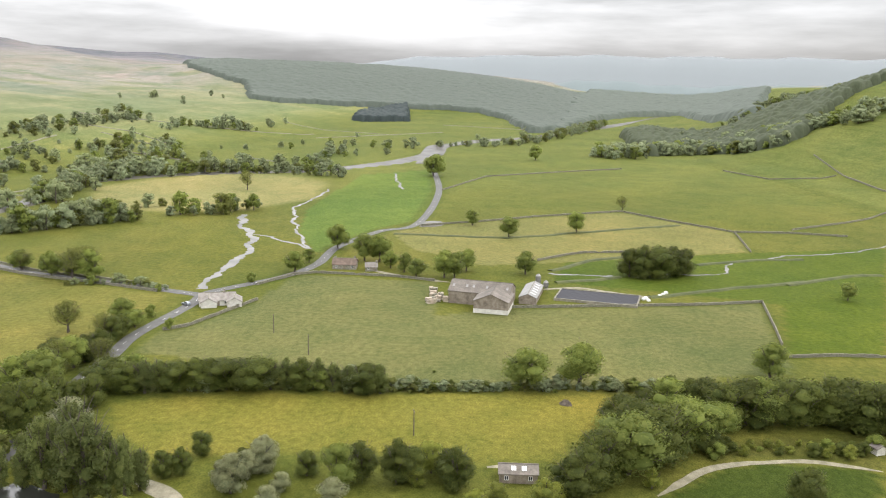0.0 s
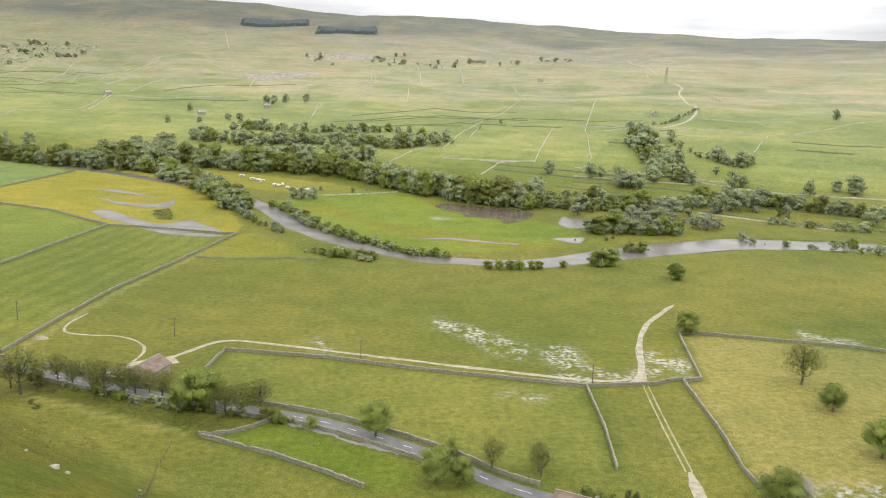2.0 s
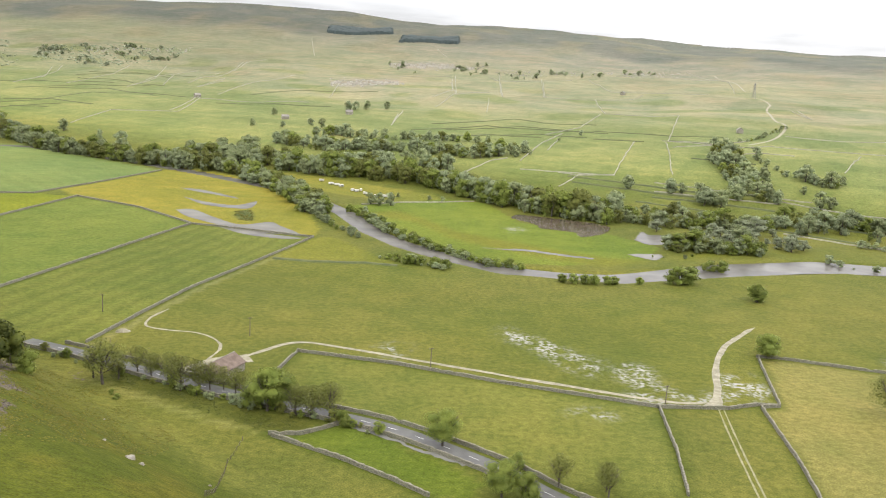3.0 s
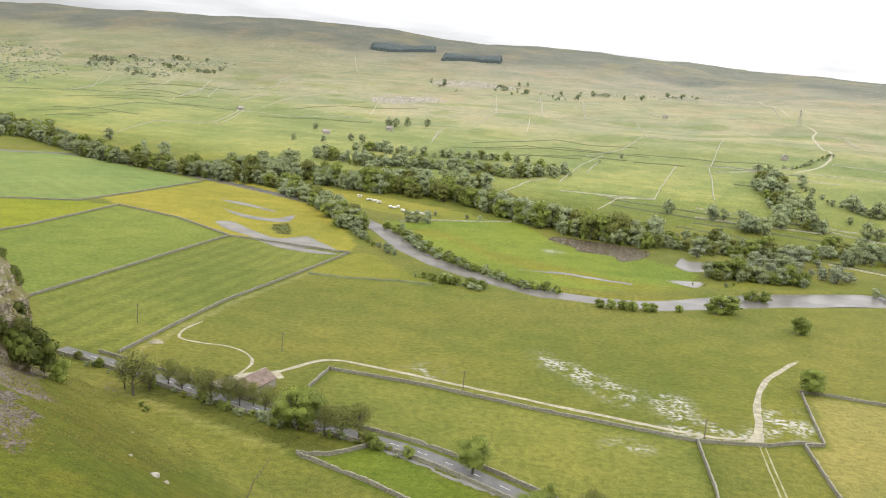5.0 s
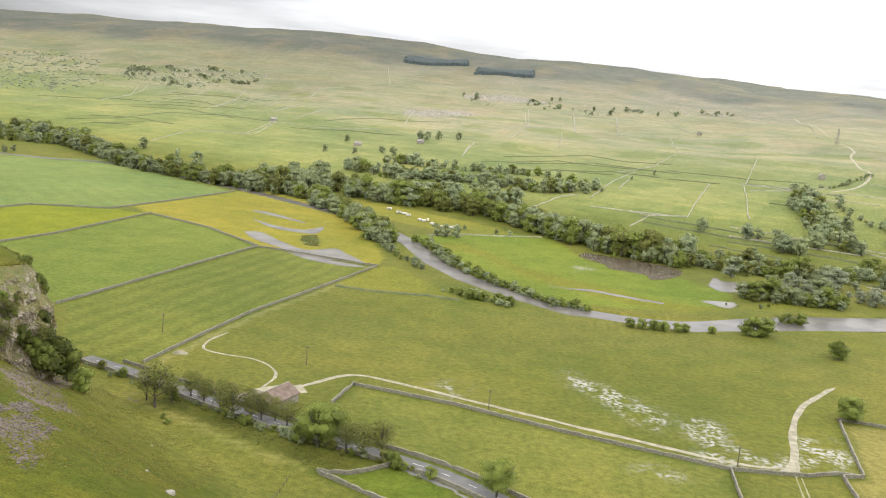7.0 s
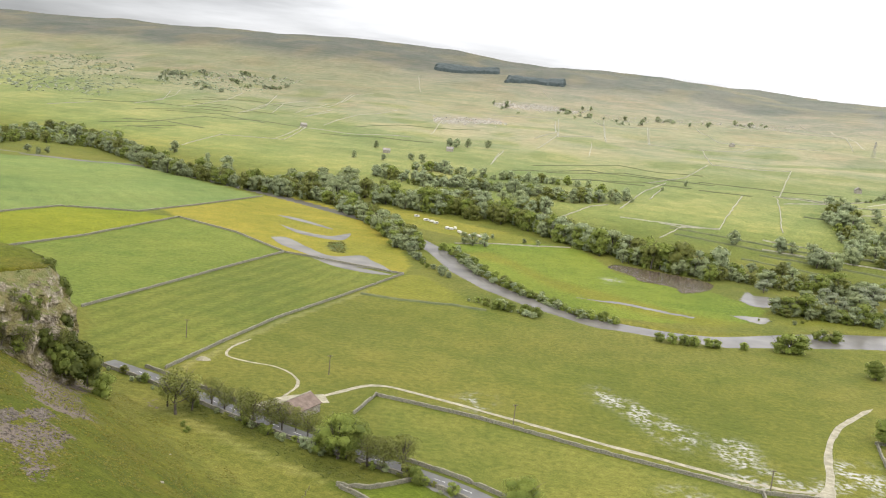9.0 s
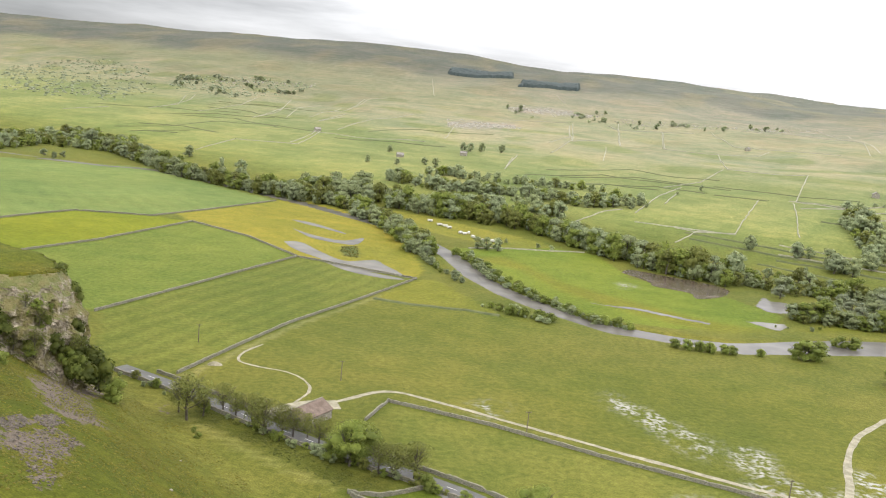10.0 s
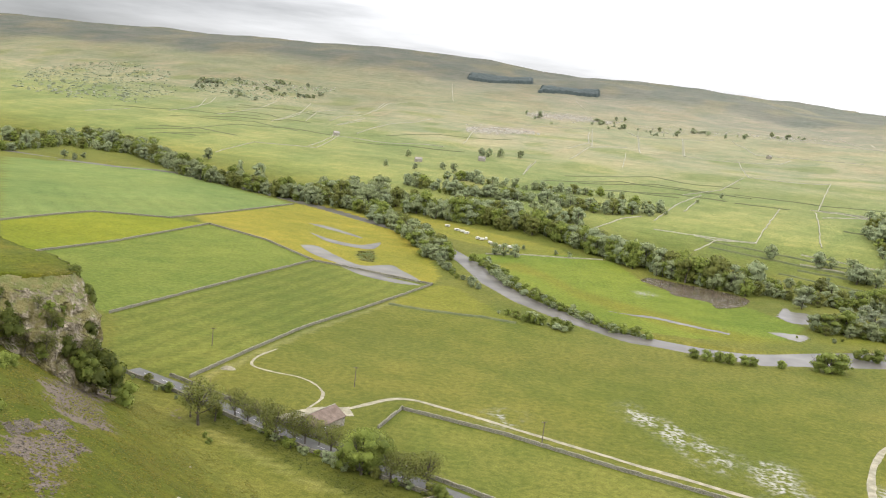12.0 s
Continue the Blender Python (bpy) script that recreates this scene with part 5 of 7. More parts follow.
def stand(kind, places, name, label, leaves, low, high, seed, girth=1.2):
    """Trees too many and too far to count, at the places given: one mesh."""
    r = random.Random(seed)
    verts, norms, faces, mats, total = [], [], [], [], 0
    for x, y in places:
        tall = 1.12 * r.uniform(low, high) * (r.uniform(0.5, 0.8) if r.random() < 0.35 else r.uniform(1.15, 1.4) if r.random() < 0.18 else 1)
        leaf, w, turn, z = r.choice(leaves), tall / 10 * r.uniform(0.72, 1.05) * girth, r.uniform(0, 6.28), height(x, y) - 0.1
        c, s = math.cos(turn) * w, math.sin(turn) * w
        for slot, (v, f, n) in zip((0, leaf), r.choice(FAR_SHAPES[kind])):
            norms.append(np.c_[(n[:, 0] * c - n[:, 1] * s) / w, (n[:, 0] * s + n[:, 1] * c) / w, n[:, 2]])
            verts.append(np.c_[v[:, 0] * c - v[:, 1] * s + x, v[:, 0] * s + v[:, 1] * c + y, v[:, 2] * tall / 10 + z])
            faces += [tuple(i + total for i in g) for g in f]
            mats += [slot] * len(f)
            total += len(v)
    ob = part(name, (np.concatenate(verts).tolist(), faces), BARK, None)
    for leaf in FAR_LEAVES:
        ob.data.materials.append(leaf)
    ob.data.polygons.foreach_set("material_index", mats)
    ob.data.polygons.foreach_set("use_smooth", [True] * len(mats))
    ob.data.normals_split_custom_set_from_vertices(np.concatenate(norms).tolist())
    tagged(ob, label, "trees", kind="stuff")


def grove(name, low, high, count, poly, seed):
    """Scattered and clumped trees over a patch of ground."""
    r, places, tries = random.Random(seed), [], 0
    xs, ys = [p[0] for p in poly], [p[1] for p in poly]
    while len(places) < count and tries < 9000:
        tries += 1
        if places and r.random() < 0.55:
            bx, by = places[r.randrange(len(places))]
            x, y = bx + r.gauss(0, high), by + r.gauss(0, high)
        else:
            x, y = r.uniform(min(xs), max(xs)), r.uniform(min(ys), max(ys))
        if inside(x, y, poly) and all((x - a) ** 2 + (y - b) ** 2 > (low * 0.55) ** 2 for a, b in places):
            places.append((x, y))
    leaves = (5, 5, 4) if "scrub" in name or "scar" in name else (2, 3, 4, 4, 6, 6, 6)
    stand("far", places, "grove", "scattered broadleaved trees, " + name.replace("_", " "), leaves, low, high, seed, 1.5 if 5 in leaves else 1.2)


def belt(kind, pts, width, gap, low, high, label, seed, girth=1.0):
    """A belt of trees along a line."""
    r, places = random.Random(seed), []
    line = smooth_line(pts, gap)
    for p, q in zip(line, sides(line)):
        for k in range(max(1, round(width / gap))):
            o = r.uniform(-width / 2, width / 2)
            places.append((p[0] + q[0] * o + r.uniform(-gap, gap) * 0.45, p[1] + q[1] * o + r.uniform(-gap, gap) * 0.45))
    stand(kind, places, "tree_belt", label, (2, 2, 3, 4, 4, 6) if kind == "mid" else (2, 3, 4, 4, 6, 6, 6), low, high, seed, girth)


SOUTH = [(262, -12, 13.8), (266, -29, 16.0), (283, -95, 12.4), (299, 161, 11.7), (553, 19, 10.8), (515, -5, 12.9), (537, -48, 13.5), (420, -14, 11.8), (407, 26, 13.8), (407, 21, 12.6), (423, 16, 11.3), (438, 71, 14.9), (436, 63, 15.5), (466, 91, 14.0), (423, 55, 9.6), (415, 47, 10.6), (407, 40, 9.2), (423, -66, 15.0), (421, -73, 17.3), (423, -80, 16.9), (428, -88, 15.9), (432, -95, 14.2), (631, -88, 11.0), (683, 211, 15.8), (585, 176, 11.9), (980, -33, 17.5), (808, 68, 20.1), (864, 70, 15.5), (391, 233, 10.2), (379, 212, 11.6), (375, 199, 15.6), (378, 192, 15.0)]
SOUTHB = [(407, 101, 10.6), (429, 99, 7.4), (308, 125, 4.8), (392, -161, 8.3), (314, 147, 9.9), (308, 139, 7.3), (293, 144, 9.9), (280, 142, 6.8), (323, 139, 5.5), (374, 178, 3.5), (362, 152, 3.9), (370, 167, 2.9), (384, 116, 5.1), (273, 19, 1.2)]
ROADSIDE = [(130, 323, 10.0), (159, 416, 10.0), (149, 265, 14.1), (147, 241, 9.5), (143, 208, 10.8), (142, 179, 11.7), (149, 179, 8.7), (119, 140, 18.7), (125, 139, 13.1), (117, 144, 11.6), (101, 182, 10.2), (386, 276, 13.9), (308, 210, 14.8), (298, 161, 12.6), (391, 234, 10.2), (385, 215, 11.8), (380, 202, 13.9), (383, 196, 15.1), (142, 147, 7.8), (147, 143, 6.3), (147, 136, 10.2), (152, 134, 12.1), (156, 132, 12.2), (161, 130, 12.0), (170, 132, 8.2), (117, 155, 5.7)]
SPARSE = [(45, 198, 8.8), (180, 136, 8.1), (189, 137, 9.8), (194, 136, 10.2), (208, 133, 13.7), (199, 157, 1.9)]
NORTH = [(3, 223, 10.7), (-50, 241, 13.4), (-48, 244, 11.7), (-41, 239, 8.9), (-36, 237, 9.9), (-31, 239, 10.7), (-26, 233, 5.2), (33, 202, 9.0), (23, 211, 5.1), (18, 195, 9.9), (24, 194, 7.5), (-56, 242, 7.3)]
SPARSEB = [(-80, 253, 12.0), (-74, 253, 11.2), (-92, 262, 8.9), (-86, 260, 10.4), (-98, 266, 9.9), (-53, 243, 8.4), (-105, 255, 15.6), (45, 201, 8.4), (-67, 256, 8.1), (-62, 252, 9.1), (-71, 255, 9.7), (-110, 260, 10.3), (-102, 260, 10.1)]
FORE = [(213, 126, 16.6), (209, 130, 16.5), (223, 125, 15.1), (226, 120, 11.3), (231, 117, 11.4), (203, 74, 7.5), (192, 75, 8.2), (190, 79, 7.9), (190, 35, 11.9), (194, 30, 11.5), (193, 21, 13.2), (195, 18, 10.5), (192, 6, 12.4), (197, 9, 9.1), (195, 44, 7.4), (197, 61, 6.3)]
FOREP = [(184, 60, 10.8), (191, 58, 9.2), (197, 56, 9.7), (178, 34, 8.8), (177, 49, 7.2), (208, 112, 14.1), (186, 48, 6.0)]
FOREY = [(200, 13, 9.5), (193, 16, 6.0), (184, -15, 8.6), (183, 1, 5.7), (198, -42, 5.8), (187, -4, 5.8), (187, -18, 6.7)]
WOODR = [(191, -22, 11.9), (195, -26, 13.6), (201, -31, 15.5), (205, -37, 16.5), (212, -44, 17.5), (218, -50, 16.0), (226, -43, 13.7), (224, -56, 14.4), (221, -60, 8.5), (235, -39, 10.9), (243, -47, 10.2), (246, -54, 12.2), (246, -60, 13.0), (244, -65, 14.1), (240, -70, 14.3), (241, -76, 15.5), (242, -82, 15.7), (243, -88, 15.5), (243, -94, 16.0), (244, -100, 16.1), (244, -105, 15.8), (240, -109, 16.5), (239, -114, 17.3), (231, -66, 10.6), (194, -78, 10.4), (246, -80, 12.1), (250, -105, 11.8), (246, -114, 13.7)]
HEDGE = [(243, 113, 11.4), (243, 107, 12.1), (245, 103, 12.1), (246, 97, 11.7), (247, 92, 12.0), (248, 88, 11.6), (249, 83, 12.0), (250, 78, 11.5), (250, 73, 12.6), (251, 69, 11.5), (251, 64, 11.8), (252, 59, 11.8), (253, 54, 11.4), (252, 49, 11.0), (251, 44, 10.9), (251, 39, 11.2), (252, 34, 10.5), (250, 117, 10.1), (244, 120, 12.0)]
LOWHEDGE = [(255, 28, 2.6), (257, 23, 4.2), (256, 18, 3.0), (258, 12, 3.8), (260, 6, 2.7), (259, 1, 3.4), (260, -5, 3.0), (262, -17, 3.5), (263, -34, 3.5), (265, -39, 4.7), (266, -47, 4.3), (265, -52, 3.9), (267, -59, 5.2), (263, -25, 2.3)]
RIVN = [(-19, 459, 5.8), (-12, 458, 5.8), (-4, 457, 5.8), (2, 456, 5.1), (63, 436, 4.9), (69, 435, 5.6), (75, 435, 5.6), (80, 435, 5.6), (87, 437, 5.0), (91, 438, 4.7), (105, 441, 4.4), (123, 447, 9.1), (129, 447, 11.7), (134, 450, 11.1), (158, 493, 7.2), (164, 491, 8.7), (159, 417, 9.4), (130, 324, 9.4), (-26, 466, 4.6)]
RIVF = [(-69, 616, 6.0), (-59, 594, 6.6), (-49, 580, 6.5), (-39, 555, 6.2), (-31, 538, 6.0), (-23, 523, 5.8), (-15, 510, 6.4), (-8, 500, 5.6), (-1, 492, 4.8), (6, 488, 4.8), (12, 478, 4.7), (20, 468, 5.9), (26, 467, 5.9), (33, 465, 5.9), (39, 462, 5.2), (-77, 632, 7.1)]
MID = [(-60, 675, 11.2), (-53, 672, 12.1), (-44, 675, 12.2), (-41, 724, 5.0), (-14, 718, 5.0), (-3, 712, 5.9), (0, 781, 15.1), (171, 804, 14.7), (208, 787, 14.6), (228, 748, 24.8), (236, 749, 14.1), (261, 761, 15.5), (281, 769, 16.9), (286, 756, 20.0), (340, 810, 18.1), (344, 799, 11.9), (355, 788, 17.8), (367, 792, 10.8), (348, 791, 9.5), (286, 809, 23.6), (287, 855, 24.7), (287, 827, 26.4), (294, 899, 23.3), (299, 935, 17.5), (287, 793, 23.2), (299, 808, 17.7)]
HILL = [(165, 1079, 8.2), (134, 1046, 5.1), (-267, 1159, 12.2), (-261, 1272, 12.4), (-224, 1148, 9.6), (-512, 1134, 18.8), (-438, 1072, 14.3), (-397, 1034, 21.3), (-171, 1147, 14.3), (-189, 1163, 11.3), (-119, 2033, 19.5), (79, 2115, 11.6), (153, 2001, 12.3), (186, 1931, 15.9), (226, 2013, 11.1), (252, 1957, 10.8), (285, 1925, 10.6), (321, 1913, 11.9), (394, 2008, 14.0), (425, 1997, 11.2), (58, 2109, 11.5), (-159, 1329, 16.5), (-147, 1333, 16.5), (-131, 1344, 16.6), (-100, 1350, 14.8), (-151, 2064, 11.3)]
VILL = [(171, 804, 14.7), (207, 786, 15.7), (228, 763, 19.8), (234, 751, 14.1), (262, 764, 15.6), (463, 677, 11.3), (474, 639, 17.5), (404, 576, 11.7), (377, 600, 18.6), (404, 703, 11.2), (414, 693, 18.9), (552, 663, 10.7), (575, 655, 12.0), (580, 631, 23.6), (612, 615, 20.3), (670, 549, 16.7), (716, 545, 17.3), (712, 527, 14.6), (701, 499, 15.4), (577, 395, 17.4), (622, 403, 15.4), (475, 463, 20.2), (461, 455, 18.0), (507, 587, 19.3), (538, 600, 24.4), (554, 590, 22.3), (571, 596, 20.5)]
VILLB = [(652, 577, 15.6), (648, 596, 12.1), (774, 523, 15.4), (795, 514, 22.1), (660, 407, 12.8), (458, 359, 11.3), (449, 319, 11.5), (469, 315, 11.8), (477, 310, 11.9), (477, 290, 14.0), (486, 285, 16.5), (490, 276, 17.2), (500, 270, 18.2), (509, 265, 19.9), (516, 260, 18.5), (589, 1048, 13.2), (794, 943, 11.8), (719, 747, 11.4), (964, 704, 13.1), (541, 715, 18.5), (516, 769, 11.4), (552, 701, 11.0), (519, 741, 11.2), (560, 736, 12.7)]
HEDGETREES = [(54, 187, 3.9), (57, 186, 2.4), (60, 185, 2.7), (63, 182, 5.1), (65, 182, 4.5), (68, 181, 3.9), (71, 180, 3.9), (74, 178, 5.1), (76, 177, 3.9), (84, 172, 1.8), (88, 171, 2.1), (92, 169, 1.8)]
GARDEN = [(223, -68, 2.4), (225, -73, 2.8), (226, -78, 2.8), (223, -83, 2.5), (225, -89, 3.2), (227, -94, 3.2), (224, -97, 3.9), (227, -101, 2.9), (223, -75, 1.7), (228, -87, 2.2), (225, -95, 2.5)]
HILLB = [(1540, 649, 16.0), (1459, 564, 17.1), (1716, 605, 14.9), (1465, 681, 11.1), (1701, 576, 9.8), (1237, 415, 21.5), (1239, 405, 17.9), (1222, 376, 14.0), (1311, 372, 15.0), (1305, 365, 13.0), (1376, 363, 11.7), (1156, 450, 15.3), (1126, 446, 13.3), (1119, 480, 11.7), (989, 518, 9.2), (1014, 515, 10.9), (1040, 513, 9.5), (1075, 509, 11.4), (1457, -29, 10.0), (1265, 45, 8.7)]
HILLC = [(578, 1026, 12.9), (755, 1113, 5.5), (942, 689, 11.2), (777, 916, 11.5), (698, 730, 9.7), (804, 441, 15.1), (1526, 649, 13.6), (498, 751, 8.7), (513, 741, 8.7), (512, 699, 11.9), (536, 702, 15.8), (555, 689, 11.0), (474, 639, 15.4), (463, 673, 10.1), (501, 648, 7.9), (293, 748, 15.5), (324, 773, 9.2), (322, 731, 19.8), (261, 765, 16.7), (241, 742, 19.4), (217, 784, 12.4), (402, 701, 11.1), (414, 690, 16.6), (377, 697, 15.3), (333, 732, 12.2)]
FOREB = [(180, 115, 13.0), (181, 110, 17.7), (181, 105, 24.0), (180, 99, 23.6), (178, 93, 25.5), (178, 88, 25.2), (179, 84, 21.3), (183, 82, 16.9), (186, 99, 24.1), (186, 91, 23.7), (187, 105, 19.5), (189, 114, 16.7)]
FOREC = [(155, 97, 8.6), (169, 85, 5.9), (169, 80, 6.4)]
ROADB = [(268, 139, 10.9), (277, 138, 10.3), (292, 140, 10.3), (299, 140, 9.0), (256, 141, 12.3), (244, 144, 12.4), (311, 141, 7.3), (262, 140, 12.1), (240, 138, 14.2), (235, 144, 14.1), (267, 150, 9.7), (264, 131, 10.7)]
FOREE = [(188, 63, 7.6), (195, 56, 8.4), (180, 135, 6.8)]
GARDENB = [(222, -66, 4.5), (220, -70, 3.4), (223, -80, 3.9), (222, -89, 4.2), (221, -98, 4.6), (224, -103, 4.0), (221, -80, 2.8), (221, -92, 3.2), (217, -62, 5.0), (227, -107, 5.1)]
BELTS = {}
BELTS['bend_bushes'] = [(-92, 606), (-72, 560), (-54, 530)]
BELTS['far_bank_scrub'] = [(308, 524), (336, 491), (368, 468), (397, 442), (421, 413), (445, 386)]
BELTS['isle_low'] = [(132, 520), (149, 522), (179, 550)]
BELTS['isle_hedge'] = [(151, 724), (178, 708), (204, 698), (233, 700)]
BELTS['isle_back'] = [(122, 657), (143, 662), (163, 645), (194, 647), (220, 659)]
BELTS['cream_back'] = [(564, 293), (576, 279), (588, 245)]
BELTS['cream_row'] = [(557, 226), (565, 209), (574, 188)]
BELTS['hedge_fill'] = [(245, 116), (248, 101), (250, 83), (252, 66), (253, 48), (255, 32)]
BELTS['left_bank_trees'] = [(-771, 1274), (-586, 1113), (-446, 969), (-358, 908), (-285, 871), (-222, 850)]
BELTS['left_clump'] = [(-287, 914), (-245, 938), (-188, 880)]
BELTS['river_bend_trees'] = [(-222, 850), (-156, 755), (-112, 660), (-94, 616)]
BELTS['oxbow_trees'] = [(-172, 884), (-97, 854), (-17, 821), (16, 771), (74, 685), (128, 653)]
BELTS['lynchet_trees'] = [(-203, 1040), (-127, 992), (-75, 998), (-28, 979), (36, 956), (87, 969)]
BELTS['lynchet_trees_low'] = [(-144, 930), (-56, 914), (-1, 887)]
BELTS['lynchet_trees_high'] = [(-171, 1099), (-67, 1064), (45, 1052)]
BELTS['island_clump'] = [(147, 550), (176, 549), (209, 549)]
BELTS['valley_hedge'] = [(189, 686), (214, 661), (269, 679), (307, 681), (346, 661)]
BELTS['strip_hedge'] = [(282, 700), (341, 666), (394, 621)]
BELTS['strip_hedge_low'] = [(295, 597), (336, 579), (391, 565)]
BELTS['far_bank_bushes'] = [(245, 531), (311, 490), (375, 445), (440, 375)]
BELTS['village_trees'] = [(379, 495), (441, 458), (450, 394)]
BELTS['village_garden_trees'] = [(494, 588), (523, 552), (546, 526)]
BELTS['lane_trees'] = [(556, 222), (566, 200), (594, 177)]
BELTS['meadow_row'] = [(457, 317), (486, 291), (529, 244)]
BELTS['riverside_row'] = [(699, 371), (763, 331), (812, 263), (852, 175)]
BELTS['upper_hillside_trees'] = [(854, 523), (971, 518), (1152, 504)]
BELTS['hill_grove'] = [(1158, 463), (1188, 414), (1236, 380)]
BELTS['west_row'] = [(478, 298), (501, 276), (532, 241)]
BELTS['west_river_row'] = [(734, 455), (774, 369), (807, 271), (788, 156)]
BELTS['south_wood'] = [(1027, -116), (1100, -181), (1133, -294), (1050, -337), (1033, -381), (971, -405)]
BELTS['south_wood_low'] = [(1075, -170), (1083, -247), (990, -306)]
BELTS['far_river_trees'] = [(1140, 89), (1164, -2), (1376, -90), (1660, -171)]
BELTS['diagonal_wood'] = [(293, 931), (281, 843), (275, 778), (286, 764)]
BELTS['diagonal_hedge'] = [(315, 895), (333, 824), (360, 788)]
BELTS['hill_hedge'] = [(335, 999), (360, 1013), (431, 1111)]
BELTS['gill_trees'] = [(599, 894), (545, 761), (547, 705)]
BELTS['low_hedge'] = [(255, 30), (259, 6), (262, -15), (264, -39), (266, -61)]
BELTS['road_hedge'] = [(171, 132), (182, 128), (198, 127), (214, 131)]
BELTS['lane_hedge'] = [(367, 198), (371, 175), (364, 151)]
BELTS['strip_bank'] = [(-64, 636), (-33, 552), (-6, 514), (18, 482), (40, 466)]
BELTS['near_bank'] = [(-33, 470), (2, 450)]
BELTS['river_diagonal'] = [(599, 340), (645, 345), (722, 362), (756, 348)]
BELTS['village_lower_trees'] = [(385, 488), (409, 455), (436, 425), (477, 429)]
BELTS['village_upper_trees'] = [(534, 594), (571, 587), (603, 574), (629, 567)]
BELTS['lane_end_trees'] = [(535, 451), (531, 417), (556, 402)]
BELTS['church_trees'] = [(519, 520), (549, 529), (552, 511)]
BELTS['left_reach_trees'] = [(-708, 950), (-718, 1050), (-746, 1161), (-680, 1134), (-625, 1143), (-543, 1085)]
BELTS['left_back_trees'] = [(-792, 1105), (-796, 1229), (-745, 1209), (-703, 1216), (-641, 1204)]
BELT_KINDS = {
    "bend_bushes": (["mid"], 4, 4.5, 3.8, 6.5, 1.5),
    "far_bank_scrub": (["far"], 9, 5.5, 3, 7.5, 1.4),
    "isle_back": (["mid"], 14, 6.5, 7, 13, 1.25), "isle_hedge": (["far"], 6, 6.0, 4, 8, 1.4), "isle_low": (["mid"], 3, 6.0, 1.5, 3.0, 1.6),
    "hedge_fill": (["mid"], 4, 3.4, 5, 8.5, 1.5), "cream_row": (["mid"], 10, 7.0, 8, 13, 1.2), "cream_back": (["mid"], 8, 9.0, 7, 12, 1.2),
    "left_bank_trees": (["mid"], 34, 8.4, 11, 18, 1.15), "left_clump": (["mid"], 64, 9.4, 12, 20, 1.2), "river_bend_trees": (["mid"], 16, 6.1, 8, 14, 1.25),
    "oxbow_trees": (["mid"], 26, 7.4, 13, 20, 1.05), "lynchet_trees": (["far"], 24, 8.0, 9, 15, 1.25), "lynchet_trees_low": (["far"], 22, 8.0, 9, 15, 1.25),
    "lynchet_trees_high": (["far"], 16, 9.5, 7, 13, 1.25), "island_clump": (["mid"], 16, 5.4, 7, 12, 1.3), "valley_hedge": (["far"], 14, 6.8, 6, 12, 1.3),
    "strip_hedge": (["far"], 14, 6.8, 8, 15, 1.25), "strip_hedge_low": (["far"], 8, 6.1, 4, 8, 1.5), "far_bank_bushes": (["far"], 9, 7.5, 3, 7, 1.4),
    "village_trees": (["far"], 18, 9.0, 5, 12, 1.2), "lane_trees": (["far"], 8, 6.1, 8, 13, 1.2),
    "meadow_row": (["mid"], 12, 9.5, 8, 14, 1.15), "riverside_row": (["far"], 24, 9.5, 7, 14, 1.25), 
    "upper_hillside_trees": (["far"], 26, 10.9, 7, 13, 1.25), "hill_grove": (["far"], 30, 10.2, 8, 15, 1.2), "west_row": (["mid"], 14, 6.1, 8, 13, 1.25),
    "west_river_row": (["far"], 22, 8.8, 7, 13, 1.25), "south_wood": (["far"], 40, 8.2, 10, 16, 1.25),
    "south_wood_low": (["far"], 20, 7.5, 9, 14, 1.25), "far_river_trees": (["far"], 30, 12.2, 7, 14, 1.3), "diagonal_wood": (["far"], 26, 8.2, 9, 14, 1.2), "diagonal_hedge": (["far"], 8, 8.2, 5, 10, 1.3),
    "hill_hedge": (["far"], 6, 6.8, 3, 6, 1.3), "gill_trees": (["far"], 22, 10.9, 6, 11, 1.3),
    "low_hedge": (["far"], 4, 2.6, 1.8, 4.0, 1.7), "road_hedge": (["mid"], 8, 5, 4, 8, 1.4), "lane_hedge": (["far"], 4, 3.5, 2.5, 5.5, 1.6),
    "strip_bank": (["far"], 7, 3.4, 2.2, 4.5, 1.7), "near_bank": (["far"], 5, 3.4, 2.2, 4.5, 1.7),
    "river_diagonal": (["far"], 20, 7, 7, 13, 1.3), "village_lower_trees": (["far"], 14, 6, 5, 11, 1.3), "village_upper_trees": (["far"], 30, 9, 5, 12, 1.3),
    "lane_end_trees": (["far"], 20, 7, 6, 12, 1.3), "church_trees": (["far"], 24, 8, 8, 14, 1.2), "left_reach_trees": (["mid"], 20, 8, 8, 15, 1.15), "left_back_trees": (["mid"], 24, 9, 10, 18, 1.15)}

for x, y, h in SOUTH + SOUTHB + ROADSIDE + NORTH:
    plant("dark" if 415 < x < 435 and -100 < y < -60 else tree_luck.choice(["green", "sparse", "green"]) if h > 8 else "green", x, y, h * 1.06, "field trees", 1.12) if h > 6 else plant("bush", x, y, h, "hedgerow bushes")
for x, y, h in HEDGETREES:
    plant("tall" if h > 4 else "bush", x, y, h, "roadside saplings", 1.1)
for x, y, h in GARDEN + GARDENB:
    plant(tree_luck.choice(["bush", "lime", "darkbush"]), x, y, h, "garden shrubs", 1.3)
for x, y, h in SPARSE + SPARSEB:
    plant("sparse", x, y, h, "ash trees")
for x, y, h in FORE:
    plant("tall" if h > 18 else "dark" if tree_luck.random() < 0.6 else "green", x, y, min(h, 24), "pondside trees")
